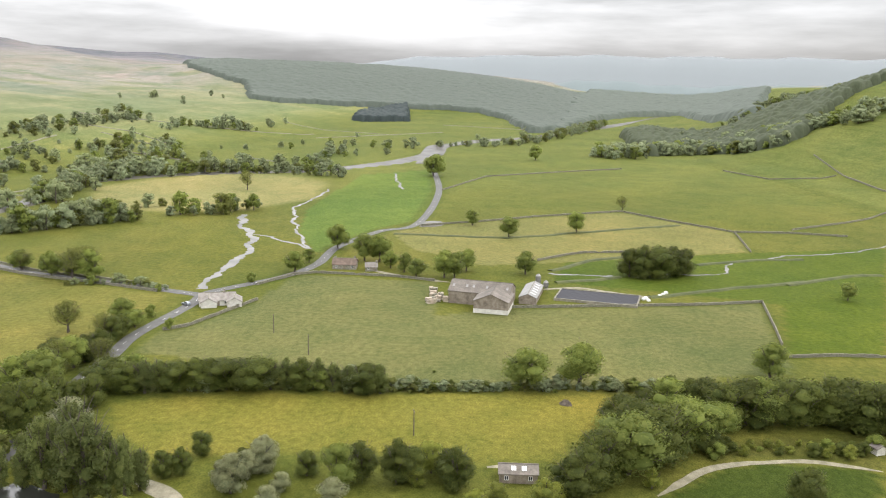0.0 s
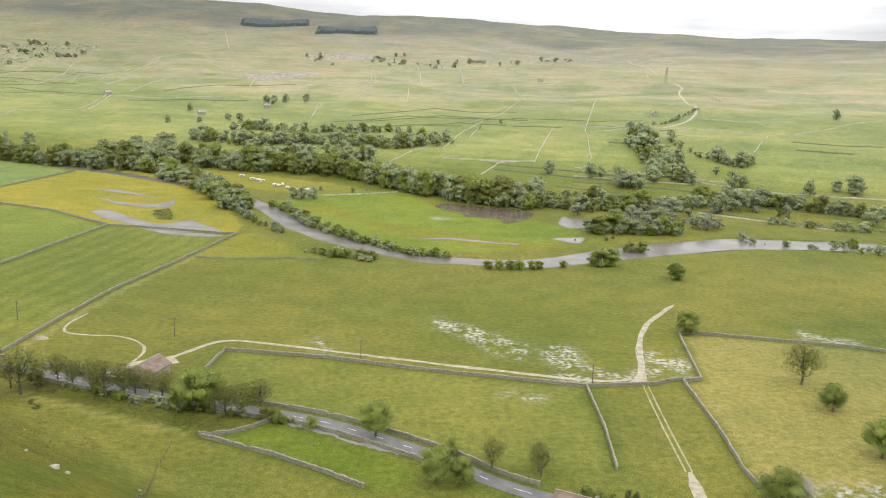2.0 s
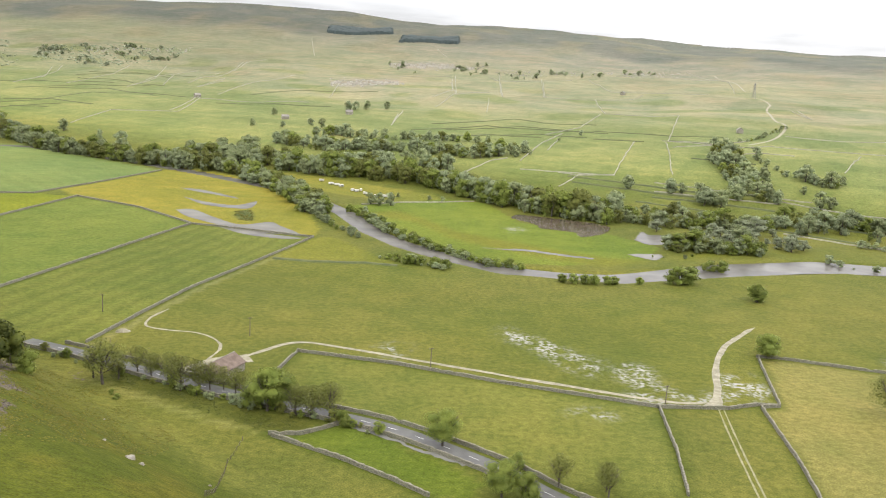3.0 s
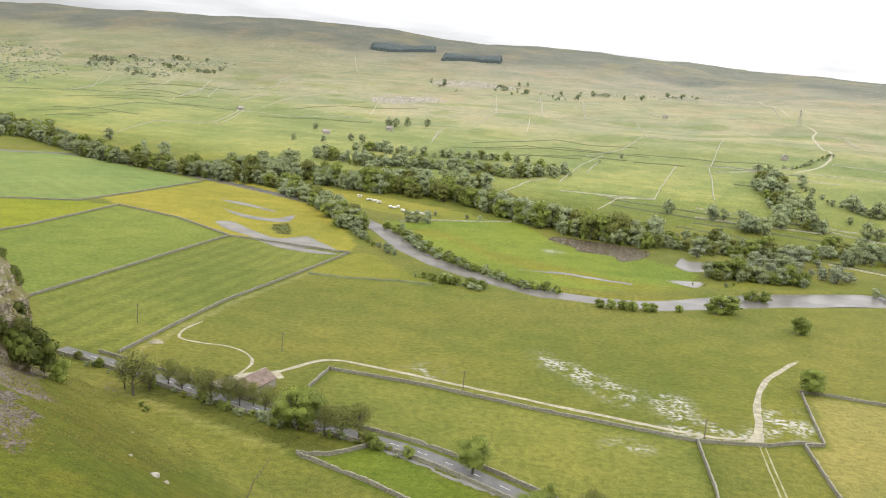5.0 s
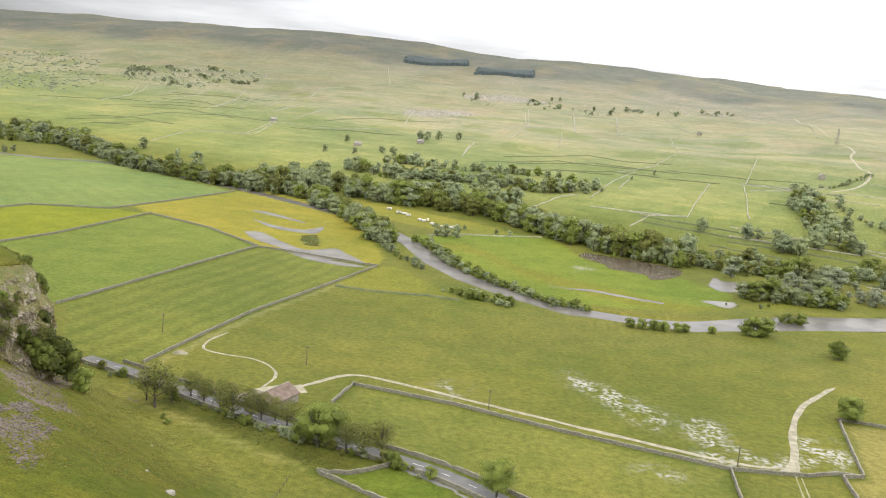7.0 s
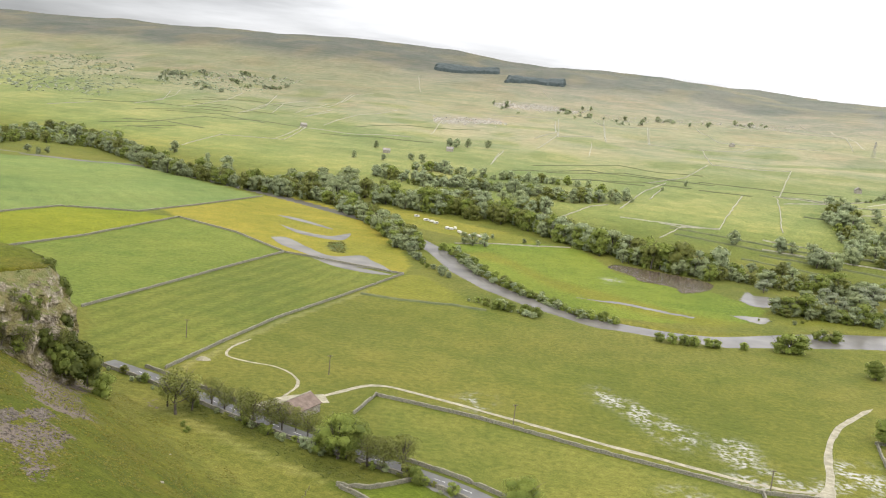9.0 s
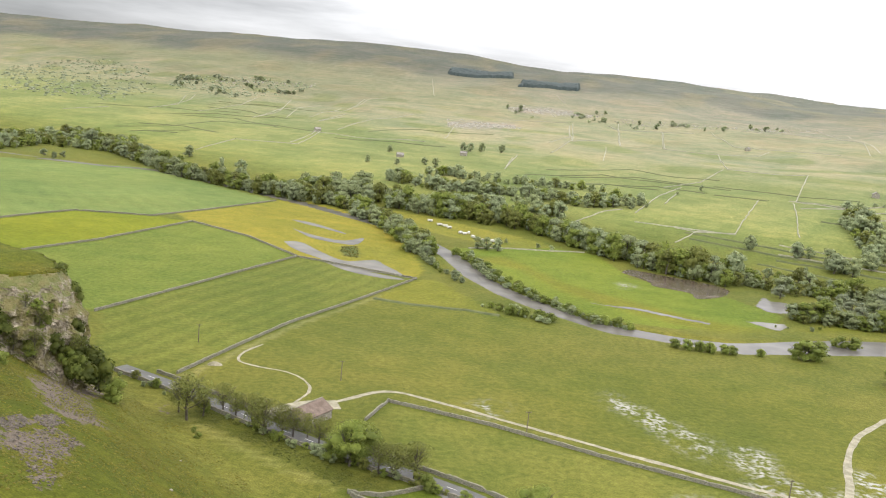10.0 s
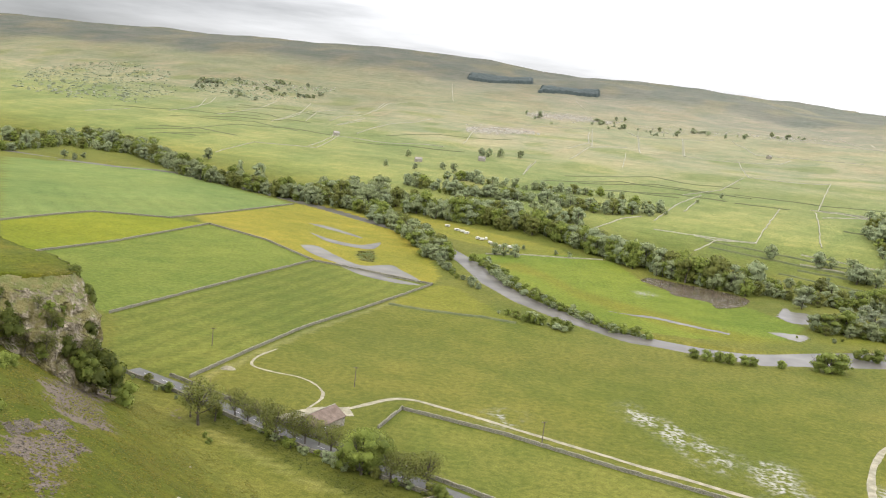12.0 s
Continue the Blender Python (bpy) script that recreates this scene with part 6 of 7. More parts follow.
for n, (x, y, h) in enumerate(FOREB):
    plant("tall", x, y, min(h, 24) * (1.0, 0.62, 0.84, 0.72)[n % 4], "pondside trees", (0.9, 1.25, 1.05)[n % 3])
for x, y, h in ROADB:
    plant(tree_luck.choice(["green", "sparse", "pale", "dark"]), x, y, h, "roadside trees", 1.15)
for x, y, h in FOREP + FOREE:
    plant("pale", x, y, h, "pondside willows", 1.2)
for x, y, h in FOREY + FOREC:
    plant("lime", x, y, h, "pondside trees", 1.2)
for x, y, h in WOODR:
    plant(tree_luck.choice(["dark", "dark", "dark", "green"]), x, y, h, "wood by the farm track", 1.25)
for x, y, h in HEDGE:
    plant(tree_luck.choice(["dark", "tall", "dark"]), x, y, h, "tall hedgerow", 1.3)
for x, y, h in LOWHEDGE:
    plant("darkbush", x, y, h, "hedgerow bushes", 1.3)
for x, y, h in RIVN + [(x + 5, y + 5, h) for x, y, h in RIVF]:
    plant("bush" if h < 8 else "mid", x, y, h, "riverbank bushes", 1.3)
for x, y, h in MID + VILL + VILLB + HILL + HILLB + HILLC:
    plant("far", x, y, min(h, 19), "valley side trees")
for name, (kinds, width, gap, low, high, girth) in BELT_KINDS.items():
    belt(kinds[0], BELTS[name], width, gap, low, high, "belt of mixed green broadleaved trees, " + name.replace("_", " "), sum(map(ord, name)), girth)

near_side = (main_line - off * 6.2)[1:34]
belt("mid", near_side[:9].tolist(), 2.5, 3.6, 1.5, 3.4, "low scrub and brambles along the roadside wall", 811, 1.5)
belt("mid", near_side[9:22].tolist(), 3.0, 2.6, 2.0, 4.6, "tangled hedge of scrub along the roadside wall", 812, 1.4)
for name, ((low, high, count), poly) in GROVES.items():
    grove(name, low, high, count, poly, sum(map(ord, name)))

# ---- far woods and far hills ----
def canopy(name, poly, gap, low, high, leaf, label, seed, step=4.0, dome=0.3):
    """A wood seen from afar: one closed roof of crowns, which drops to the ground at the wood's edge."""
    r = np.random.RandomState(seed)
    xs, ys = [p[0] for p in poly], [p[1] for p in poly]
    x0, y0 = min(xs) - 3 * gap, min(ys) - 3 * gap
    cols, rows = int((max(xs) - x0) / gap) + 6, int((max(ys) - y0) / gap) + 6
    cx = x0 + (np.arange(cols)[None, :] + r.uniform(0.1, 0.9, (rows, cols))) * gap
    cy = y0 + (np.arange(rows)[:, None] + r.uniform(0.1, 0.9, (rows, cols))) * gap
    tall, wood = r.uniform(low, high, (rows, cols)), inside(cx, cy, poly)
    X, Y = np.meshgrid(np.arange(x0 + gap, max(xs) + 2 * gap, step), np.arange(y0 + gap, max(ys) + 2 * gap, step))
    X, Y = X + r.uniform(-0.3, 0.3, X.shape) * step, Y + r.uniform(-0.3, 0.3, Y.shape) * step
    i, j = ((X - x0) / gap).astype(int), ((Y - y0) / gap).astype(int)
    top = np.full(X.shape, -2.0)
    for di in (-1, 0, 1):
        for dj in (-1, 0, 1):
            a, b = np.clip(i + di, 0, cols - 1), np.clip(j + dj, 0, rows - 1)
            d = np.hypot(X - cx[b, a], Y - cy[b, a]) / gap
            top = np.maximum(top, np.where(wood[b, a] & (d < 0.95), tall[b, a] * (1 - dome * d * d), -2.0))
    Z = land(X, Y) + top
    on = top > 0
    near = on.copy()
    near[1:] |= on[:-1]
    near[:-1] |= on[1:]
    near[:, 1:] |= near[:, :-1].copy()
    near[:, :-1] |= near[:, 1:].copy()
    idx = np.full(X.shape, -1)
    idx[near] = np.arange(near.sum())
    q = np.stack([idx[:-1, :-1], idx[:-1, 1:], idx[1:, 1:], idx[1:, :-1]], -1).reshape(-1, 4)
    q = q[(q >= 0).all(1)]
    v = np.stack([X[near], Y[near], Z[near]], -1)
    ob = part(name, (v.tolist(), q.tolist()), leaf, None)
    ob.data.polygons.foreach_set("use_smooth", [True] * len(q))
    return tagged(ob, label, "wood", kind="stuff")


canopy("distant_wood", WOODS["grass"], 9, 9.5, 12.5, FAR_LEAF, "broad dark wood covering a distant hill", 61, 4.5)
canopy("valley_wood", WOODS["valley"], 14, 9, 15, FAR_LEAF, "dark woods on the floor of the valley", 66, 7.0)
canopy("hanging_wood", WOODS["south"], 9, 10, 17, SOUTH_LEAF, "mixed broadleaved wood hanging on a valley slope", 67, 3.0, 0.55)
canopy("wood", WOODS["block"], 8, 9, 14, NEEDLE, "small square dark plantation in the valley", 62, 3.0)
canopy("plantation", WOODS["ridge_a"], 7, 8, 11, NEEDLE, "dark conifer plantation near the moor edge", 63, 3.0)
canopy("plantation", WOODS["ridge_b"], 7, 8, 11, NEEDLE, "dark conifer plantation near the moor edge", 64, 3.0)
canopy("wood", WOODS["south_top"], 8, 9, 14, NEEDLE, "dark wood on top of the southern hill", 65, 3.0)


# backdrop hills carry the haze as blue-grey base colour
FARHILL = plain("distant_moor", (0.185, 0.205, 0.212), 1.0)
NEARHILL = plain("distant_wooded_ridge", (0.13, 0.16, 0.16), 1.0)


def far_ridge(name, a0, a1, near, far, tops, material, label):
    """A distant hill as a rising sheet with an uneven crest."""
    v, f, n, rows = [], [], 60, 6
    for i in range(n + 1):
        a = radians(a0 + (a1 - a0) * i / n)
        top = np.interp(i / n, np.linspace(0, 1, len(tops)), tops) + 5 * math.sin(i * 0.9) + 3 * math.sin(i * 2.3)
        for j in range(rows + 1):
            t = j / rows
            d = near + (far - near) * t
            v.append((d * math.sin(a), d * math.cos(a), -20 + (top + 20) * math.sin(t * 1.5708)))
    w = rows + 1
    f = [(i * w + j, i * w + j + 1, (i + 1) * w + j + 1, (i + 1) * w + j) for i in range(n) for j in range(rows)]
    ob = part(name, (v, f), material, None)
    ob.data.polygons.foreach_set("use_smooth", [True] * len(f))
    return tagged(ob, label, "hill", kind="structure")


far_ridge("backdrop", 76, 128, 4300, 4850, [90, 165, 184, 184, 184, 186, 186], FARHILL, "moor on the horizon, coloured pale blue-grey for haze")
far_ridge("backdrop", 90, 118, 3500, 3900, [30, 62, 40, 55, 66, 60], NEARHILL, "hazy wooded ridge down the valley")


# ---- crag, scree and outcrops ----
def cliff():
    """The limestone crag: bedded, broken and overhung."""
    line = smooth_line(CRAG[2:9], 0.8)
    n, rows = -sides(line), 46
    r = np.random.RandomState(9)
    foot = land(line[:, 0] - n[:, 0] * 2.5, line[:, 1] - n[:, 1] * 2.5) - 3
    crown = land(line[:, 0] + n[:, 0] * 5.5, line[:, 1] + n[:, 1] * 5.5) - 0.4
    v = []
    for i, (p, q) in enumerate(zip(line, n)):
        for j in range(rows + 1):
            t = j / rows
            z = foot[i] + max(crown[i] - foot[i], 0.5) * t
            a = noise.noise(Vector((p[0] * 0.11, p[1] * 0.11, z * 0.06))) * 2.6
            b = noise.noise(Vector((p[0] * 0.45, p[1] * 0.45, z * 0.22))) * 1.3
            c = noise.cell(Vector((i * 0.38, z * 0.3, 3.1))) * 0.9 + noise.cell(Vector((i * 0.21, z * 0.6, 7.7))) * 0.6
            bed = 0.25 * math.sin(z * 1.1 + noise.noise(Vector((i * 0.05, 0, 0))) * 3)
            keep = 1 - t**6
            out = (1.6 + a + b + c + bed) * keep - 5.2 * t**4
            v.append((p[0] - q[0] * out, p[1] - q[1] * out, z + noise.noise(Vector((i * 0.3, j * 0.3, 5))) * 0.4))
    w = rows + 1
    f = [(i * w + j, (i + 1) * w + j, (i + 1) * w + j + 1, i * w + j + 1) for i in range(len(line) - 1) for j in range(rows)]
    tagged(part("crag", (v, f), CRAGROCK, None), "weathered grey limestone crag with ledges above the road", "cliff", kind="structure")
    return [v[i * w + j] for i in range(4, len(line) - 4) for j in range(9, rows - 3)]


ledges = cliff()
scrub_luck = random.Random(31)
for _ in range(75):
    x, y, z = scrub_luck.choice(ledges)
    if noise.noise(Vector((x * 0.09, y * 0.09, z * 0.12))) > -0.12:
        ob = plant(scrub_luck.choice(("bush", "darkbush", "sparse", "bush")), x - 0.8, y, scrub_luck.uniform(1.6, 4.2), "crag scrub", 1.2)
        ob.location.z = z - 0.7


def boulder(r, x, y, size, v, f, flat=0.7):
    """One angular block added to a list of vertices and faces."""
    k, z, turn = len(v), height(x, y), r.uniform(0, 6.28)
    for i, (a, b, c) in enumerate(((-1, -1, -0.4), (1, -1, -0.4), (1, 1, -0.4), (-1, 1, -0.4), (-0.8, -0.7, 0.8), (0.7, -0.8, 0.9), (0.8, 0.7, 0.7), (-0.7, 0.8, 0.8))):
        a, b, c = a * r.uniform(0.7, 1.1) * size, b * r.uniform(0.6, 1.0) * size, c * r.uniform(0.7, 1.1) * size * flat
        v.append((x + a * math.cos(turn) - b * math.sin(turn), y + a * math.sin(turn) + b * math.cos(turn), z + c))
    f.extend(tuple(k + i for i in q) for q in ((4, 5, 6, 7), (0, 1, 5, 4), (1, 2, 6, 5), (2, 3, 7, 6), (3, 0, 4, 7)))


def rubble(name, polys, count, low, high, material, label, seed):
    r, v, f = np.random.RandomState(seed), [], []
    for poly in polys:
        xs, ys = [p[0] for p in poly], [p[1] for p in poly]
        left = count
        for _ in range(count * 12):
            x, y = r.uniform(min(xs), max(xs)), r.uniform(min(ys), max(ys))
            if left and inside(x, y, poly):
                boulder(r, x, y, r.uniform(low, high) * r.uniform(0.5, 1.0), v, f)
                left -= 1
    return tagged(part(name, (v, f), material, None), label, "stones", kind="stuff")


rubble("scree_stones", [SCREES[k] for k in ("s1", "s2", "s4", "s5")], 420, 0.12, 0.42, SCREE, "loose grey scree stones on the steep slope", 71)


def tussocks(poly, count, low, high, material, label, seed):
    """Rough grass tufts and moss cushions on the slope."""
    r, v, f = np.random.RandomState(seed), [], []
    xs, ys = [p[0] for p in poly], [p[1] for p in poly]
    X, Y = r.uniform(min(xs), max(xs), count * 4), r.uniform(min(ys), max(ys), count * 4)
    keep = inside(X, Y, poly) & (waves(X, Y, 17, 33) + r.uniform(-0.7, 0.7, len(X)) > 0)
    X, Y = X[keep][:count], Y[keep][:count]
    for x, y, z in zip(X, Y, land(X, Y)):
        s, k, a0 = r.uniform(low, high), len(v), r.uniform(0, 6.28)
        for rad, up in ((1.0, -0.25), (0.75, 0.22)):
            for j in range(6):
                a, q = a0 + 1.0472 * j, s * rad * r.uniform(0.65, 1.25)
                v.append((x + q * math.cos(a), y + q * math.sin(a), z + s * up))
        v.append((x, y, z + s * r.uniform(0.35, 0.6)))
        f.extend((k + j, k + (j + 1) % 6, k + 6 + (j + 1) % 6, k + 6 + j) for j in range(6))
        f.extend((k + 6 + j, k + 6 + (j + 1) % 6, k + 12) for j in range(6))
    return tagged(part("grass_tussocks", (v, f), material, None), label, "grass", kind="stuff")


SLOPE = [(-123, 189), (-146, 228), (-150, 262), (-131, 266), (-106, 250), (-83, 232), (-68, 214), (-64, 167), (-66, 135), (-73, 121)]
SCRUB_HIGH = [(-1286, 1776), (-1527, 2195), (-1402, 2380), (-1141, 2223), (-936, 1888), (-943, 1703), (-1108, 1696)]
SCRUB_SCAR = [(-970, 2005), (-1028, 2159), (-950, 2160), (-789, 2228), (-660, 2216), (-666, 2076), (-733, 1895), (-778, 1842), (-865, 1944), (-917, 1933)]
tussocks(SCRUB_HIGH, 650, 2.4, 6.4, LEAF_HAZE_SCRUB, "low thorn scrub across the upper pasture, hazed grey-green in its colour", 76)
tussocks(SCRUB_SCAR, 300, 2.2, 6.0, LEAF_HAZE_SCRUB, "thorn scrub below a limestone scar", 77)
TUSSOCK = leafy("tussock_grass", (0.078, 0.087, 0.012), (0.150, 0.132, 0.024), 0.2)
tussocks(SLOPE, 8000, 0.12, 0.40, TUSSOCK, "rough mossy yellow-green tussocks on the steep slope", 73)
RUSHES = leafy("rush_grass", (0.048, 0.058, 0.012), (0.085, 0.092, 0.022), 0.2)
tussocks(FIELDS["reeds"], 150, 0.5, 1.1, TUSSOCK, "dark clump of rushes in the flooded meadow", 75)
tussocks(FIELDS["verge"], 1500, 0.15, 0.45, RUSHES, "rank dark grass and rushes beside the road", 74)


def outcrop(line, wide, count, low, high, seed, flat=0.6):
    r, v, f = np.random.RandomState(seed), [], []
    p = straight_line(line, 3)
    n = sides(p)
    for _ in range(count):
        i, o = r.randint(len(p)), r.normal() * wide
        boulder(r, p[i][0] + n[i][0] * o + r.uniform(-2, 2), p[i][1] + n[i][1] * o, r.uniform(low, high) * r.uniform(0.5, 1.0), v, f, flat)
    return tagged(part("limestone_outcrop", (v, f), PALESTONE, None), "broken pale limestone scar on the hillside", "outcrop", kind="stuff")


outcrop([(-240, 1722), (-170, 1735), (-105, 1752)], 24, 420, 0.8, 3.8, 81)
outcrop([(-150, 2074), (-70, 2072), (10, 2072), (60, 2060)], 24, 480, 0.8, 3.8, 82)
outcrop([(110, 2040), (250, 1985), (400, 2010), (560, 2090)], 26, 360, 0.8, 3.0, 83)
outcrop([(655, 720), (675, 708), (698, 692)], 12, 150, 0.8, 2.8, 84, 0.8)
outcrop([(640, 985), (668, 940), (666, 860), (680, 830)], 16, 170, 0.8, 2.8, 85, 0.8)
outcrop([(870, 805), (900, 820), (940, 838)], 13, 130, 0.8, 2.6, 86, 0.8)
outcrop([(960, 790), (1040, 770), (1120, 730)], 5, 80, 0.7, 2.2, 87, 0.7)
outcrop([(-886, 2087), (-798, 2170), (-669, 2197)], 14, 150, 0.9, 3.0, 89)
outcrop([(-1217, 1757), (-1117, 1771), (-1001, 1781)], 16, 110, 0.9, 2.6, 90)

def heap(x, y, turn, long, wide, tall, material, label, seed):
    """A tipped pile with a lumpy skirt."""
    r, v, cols = np.random.RandomState(seed), [], 16
    for rad, up in ((1.0, -0.1), (0.82, 0.3), (0.55, 0.72), (0.25, 0.96)):
        for j in range(cols):
            a, q = 6.2832 * j / cols, rad * r.uniform(0.86, 1.12)
            v.append((long / 2 * q * math.cos(a), wide / 2 * q * math.sin(a), tall * up * r.uniform(0.85, 1.1)))
    v.append((0, 0, tall))
    f = [(cols * i + j, cols * i + (j + 1) % cols, cols * (i + 1) + (j + 1) % cols, cols * (i + 1) + j) for i in range(3) for j in range(cols)]
    f += [(3 * cols + j, 3 * cols + (j + 1) % cols, 4 * cols) for j in range(cols)]
    ob = part("gravel_heap", (v, f), material, None)
    ob.matrix_world = pose(x, y, height(x, y), 0, 0, turn)
    tagged(ob, label, "heap")


heap(-119.5, 309.7, 20, 6.0, 3.4, 1.3, GRAVEL, "pale heap of tipped gravel by the wall junction", 101)
heap(250, -24, 70, 4.4, 3.0, 1.6, SCREE, "dark rubble heap at the edge of the tan meadow", 102)

for n, (x, y, size) in enumerate([(-60, 158, 1.0), (-57, 156, 0.6), (-49, 176, 0.4), (-88, 214, 0.35), (-70, 170, 0.4)]):
    v, f = [], []
    boulder(np.random.RandomState(90 + n), x, y, size, v, f, 0.8)
    tagged(part("boulder", (v, f), LIMESTONE, None), "pale limestone boulder lying on the grassy slope", "rock", "boulders on the slope")

for kind, x, y, z, h in (("darkbush", -144, 248, 39, 6.5), ("darkbush", -141, 250, 32, 8), ("darkbush", -137, 244, 24, 7), ("darkbush", -133, 243, 13, 13),
                         ("darkbush", -129, 246, 8, 12), ("sparse", -140, 232, 30, 6), ("darkbush", -147, 224, 29, 8), ("sparse", -143, 230, 36, 4.2), ("sparse", -150, 221, 30, 8),
                         ("darkbush", -137, 236, 22, 6), ("bush", -132, 238, 15, 7), ("sparse", -134, 240, 20, 7), ("sparse", -145, 228, 24, 6), ("sparse", -140, 230, 22, 8), ("sparse", -150, 224, 26, 6), ("bush", -135, 238, 18, 6), ("bush", -126, 250, 4, 8), ("darkbush", -153, 220, 33, 6), ("bush", -141, 242, 33, 4.5)):
    ob = plant(kind, x, y, h, "crag scrub", 1.0)
    ob.location.z = z
for x, y, h in ((-106, 158, 5), (-112, 168, 4), (-98, 150, 5), (-128, 196, 4), (-131, 204, 3.5), (-96, 243, 2.2), (-99, 247, 2.0)):
    plant("bush", x, y, h, "gorse on the slope", 1.3)


# ---- buildings ----
def prism(length, width, eaves, ridge):
    """Walls with gables, closed below the roof."""
    a, b = length / 2, width / 2
    v = [(-a, -b, -0.4), (a, -b, -0.4), (a, b, -0.4), (-a, b, -0.4), (-a, -b, eaves), (a, -b, eaves), (a, b, eaves), (-a, b, eaves), (-a, 0, ridge), (a, 0, ridge)]
    return v, [(0, 1, 5, 4), (2, 3, 7, 6), (1, 2, 6, 9, 5), (3, 0, 4, 8, 7), (3, 2, 1, 0), (4, 5, 9, 8), (6, 7, 8, 9)]


def roof_slab(length, width, eaves, ridge, side, over=0.35, thick=0.18):
    """One pitch of a roof, with its thickness and overhang, sagging a little."""
    a, b = length / 2 + over, width / 2
    slope = (ridge - eaves) / b
    n, v, f = 8, [], []
    for i in range(n + 1):
        x = -a + 2 * a * i / n
        sag = -0.05 * math.sin(math.pi * i / n)
        for y, z in ((b + over, eaves - over * slope), (b * 0.5, (eaves + ridge) / 2), (0, ridge)):
            v += [(x, side * y, z + 0.03 + sag), (x, side * y, z + 0.03 + thick + sag)]
    for i in range(n):
        k, m = 6 * i, 6 * i + 6
        f += [(k + 1, m + 1, m + 3, k + 3), (k + 3, m + 3, m + 5, k + 5), (k, k + 2, m + 2, m), (k + 2, k + 4, m + 4, m + 2), (k, m, m + 1, k + 1)]
    f += [(0, 1, 3, 2), (2, 3, 5, 4), (6 * n, 6 * n + 2, 6 * n + 3, 6 * n + 1), (6 * n + 2, 6 * n + 4, 6 * n + 5, 6 * n + 3)]
    return v, f


def add_window(parent, x, y, z, w, h, face):
    """A window set on a wall: frame, pane and sill. face: the way it looks, 'y', '-y', 'x' or '-x'."""
    turn = {"-y": 0, "x": 90, "y": 180, "-x": 270}[face]
    bm = bmesh.new()
    for q in ((-w / 2, -0.05, 0, -w / 2 + 0.09, 0.02, h), (w / 2 - 0.09, -0.05, 0, w / 2, 0.02, h), (-w / 2 + 0.09, -0.05, h - 0.09, w / 2 - 0.09, 0.02, h), (-w / 2 + 0.09, -0.05, 0, w / 2 - 0.09, 0.02, 0.09), (-0.04, -0.05, 0.09, 0.04, 0.02, h - 0.09)):
        box(bm, *q)
    win = part("window", bm, WHITE, parent)
    win.matrix_local = pose(x, y, z, 0, 0, turn)
    part("pane", boxed(-w / 2 + 0.09, -0.02, 0.09, w / 2 - 0.09, 0.01, h - 0.09), GLASS, win)
    part("sill", boxed(-w / 2 - 0.1, -0.14, -0.1, w / 2 + 0.1, 0.02, -0.003), COPING, win)


def add_door(parent, x, y, w, h, face, material):
    turn = {"-y": 0, "x": 90, "y": 180, "-x": 270}[face]
    door = part("door", boxed(-w / 2, -0.06, 0, w / 2, 0.03, h, 0.02), material, parent)
    door.matrix_local = pose(x, y, 0, 0, 0, turn)
    part("handle", boxed(w / 2 - 0.2, -0.12, h * 0.48, w / 2 - 0.12, -0.06, h * 0.53), STEEL, door)


def house(name, x, y, turn, length, width, eaves, ridge, walls, roof, label, windows=(), storeys=2, chimneys=(), group="", category="house", base=None, door=True):
    ob = thing(name, pose(x, y, height(x, y) if base is None else base, 0, 0, turn), label, category, group)
    part("wall", prism(length, width, eaves, ridge), walls, ob)
    for side in (-1, 1):
        part("roof", roof_slab(length, width, eaves, ridge, side), roof, ob)
    part("ridge", boxed(-length / 2 - 0.35, -0.16, ridge + 0.12, length / 2 + 0.35, 0.16, ridge + 0.32, 0.05), COPING if roof is not SHEETING else SHEETING, ob)
    for cx in chimneys:
        stack = part("chimney", boxed(cx - 0.45, -0.35, ridge - 0.6, cx + 0.45, 0.35, ridge + 1.1, 0.04), MASONRY, ob)
        for k in (-0.2, 0.2):
            part("chimney_pot", boxed(cx + k - 0.11, -0.11, ridge + 1.1, cx + k + 0.11, 0.11, ridge + 1.45, 0.03), PINKROOF, stack)
    for s in range(storeys):
        for wx in windows:
            for face, sy in (("-y", -1), ("y", 1)):
                if not (s == 0 and wx == windows[len(windows) // 2] and face == "-y" and door):
                    add_window(ob, wx, sy * width / 2, 0.9 + 2.5 * s, 1.1, 1.15, face)
    if door and windows:
        add_door(ob, windows[len(windows) // 2], -width / 2, 1.0, 2.0, "-y", BOARD)
    return ob


# stone field barn beside the road
barn = house("stone_barn", -71.6, 269.2, 70, 15.5, 9.0, 3.1, 5.7, MASONRY, PINKROOF, "stone field barn with a reddish-brown slate roof", category="barn", door=False)
add_door(barn, 3.2, -4.5, 1.6, 2.2, "-y", BOARD)
add_window(barn, -2.5, -4.5, 1.1, 0.9, 0.9, "-y")
add_door(barn, 7.75, 0, 2.6, 3.0, "x", BOARD)
lean = thing("lean_to", pose(-72, 274, 0, 0, 0, 70), "low lean-to with a rusty red sheet roof by the barn", "shed")
part("wall", boxed(-6, -2.2, -0.3, 5, 2.2, 2.1), MASONRY, lean)
bm = bmesh.new()
v = box(bm, -6.3, -2.3, 2.75, 5.3, 2.5, 2.9)
for q in (2, 3, 6, 7):
    v[q].co.z -= 0.75
part("roof", bm, mottled("rusty_sheet", (0.30, 0.13, 0.08), (0.44, 0.25, 0.18), 0.4, 0.8, 5, 0.3, 0.03), lean)
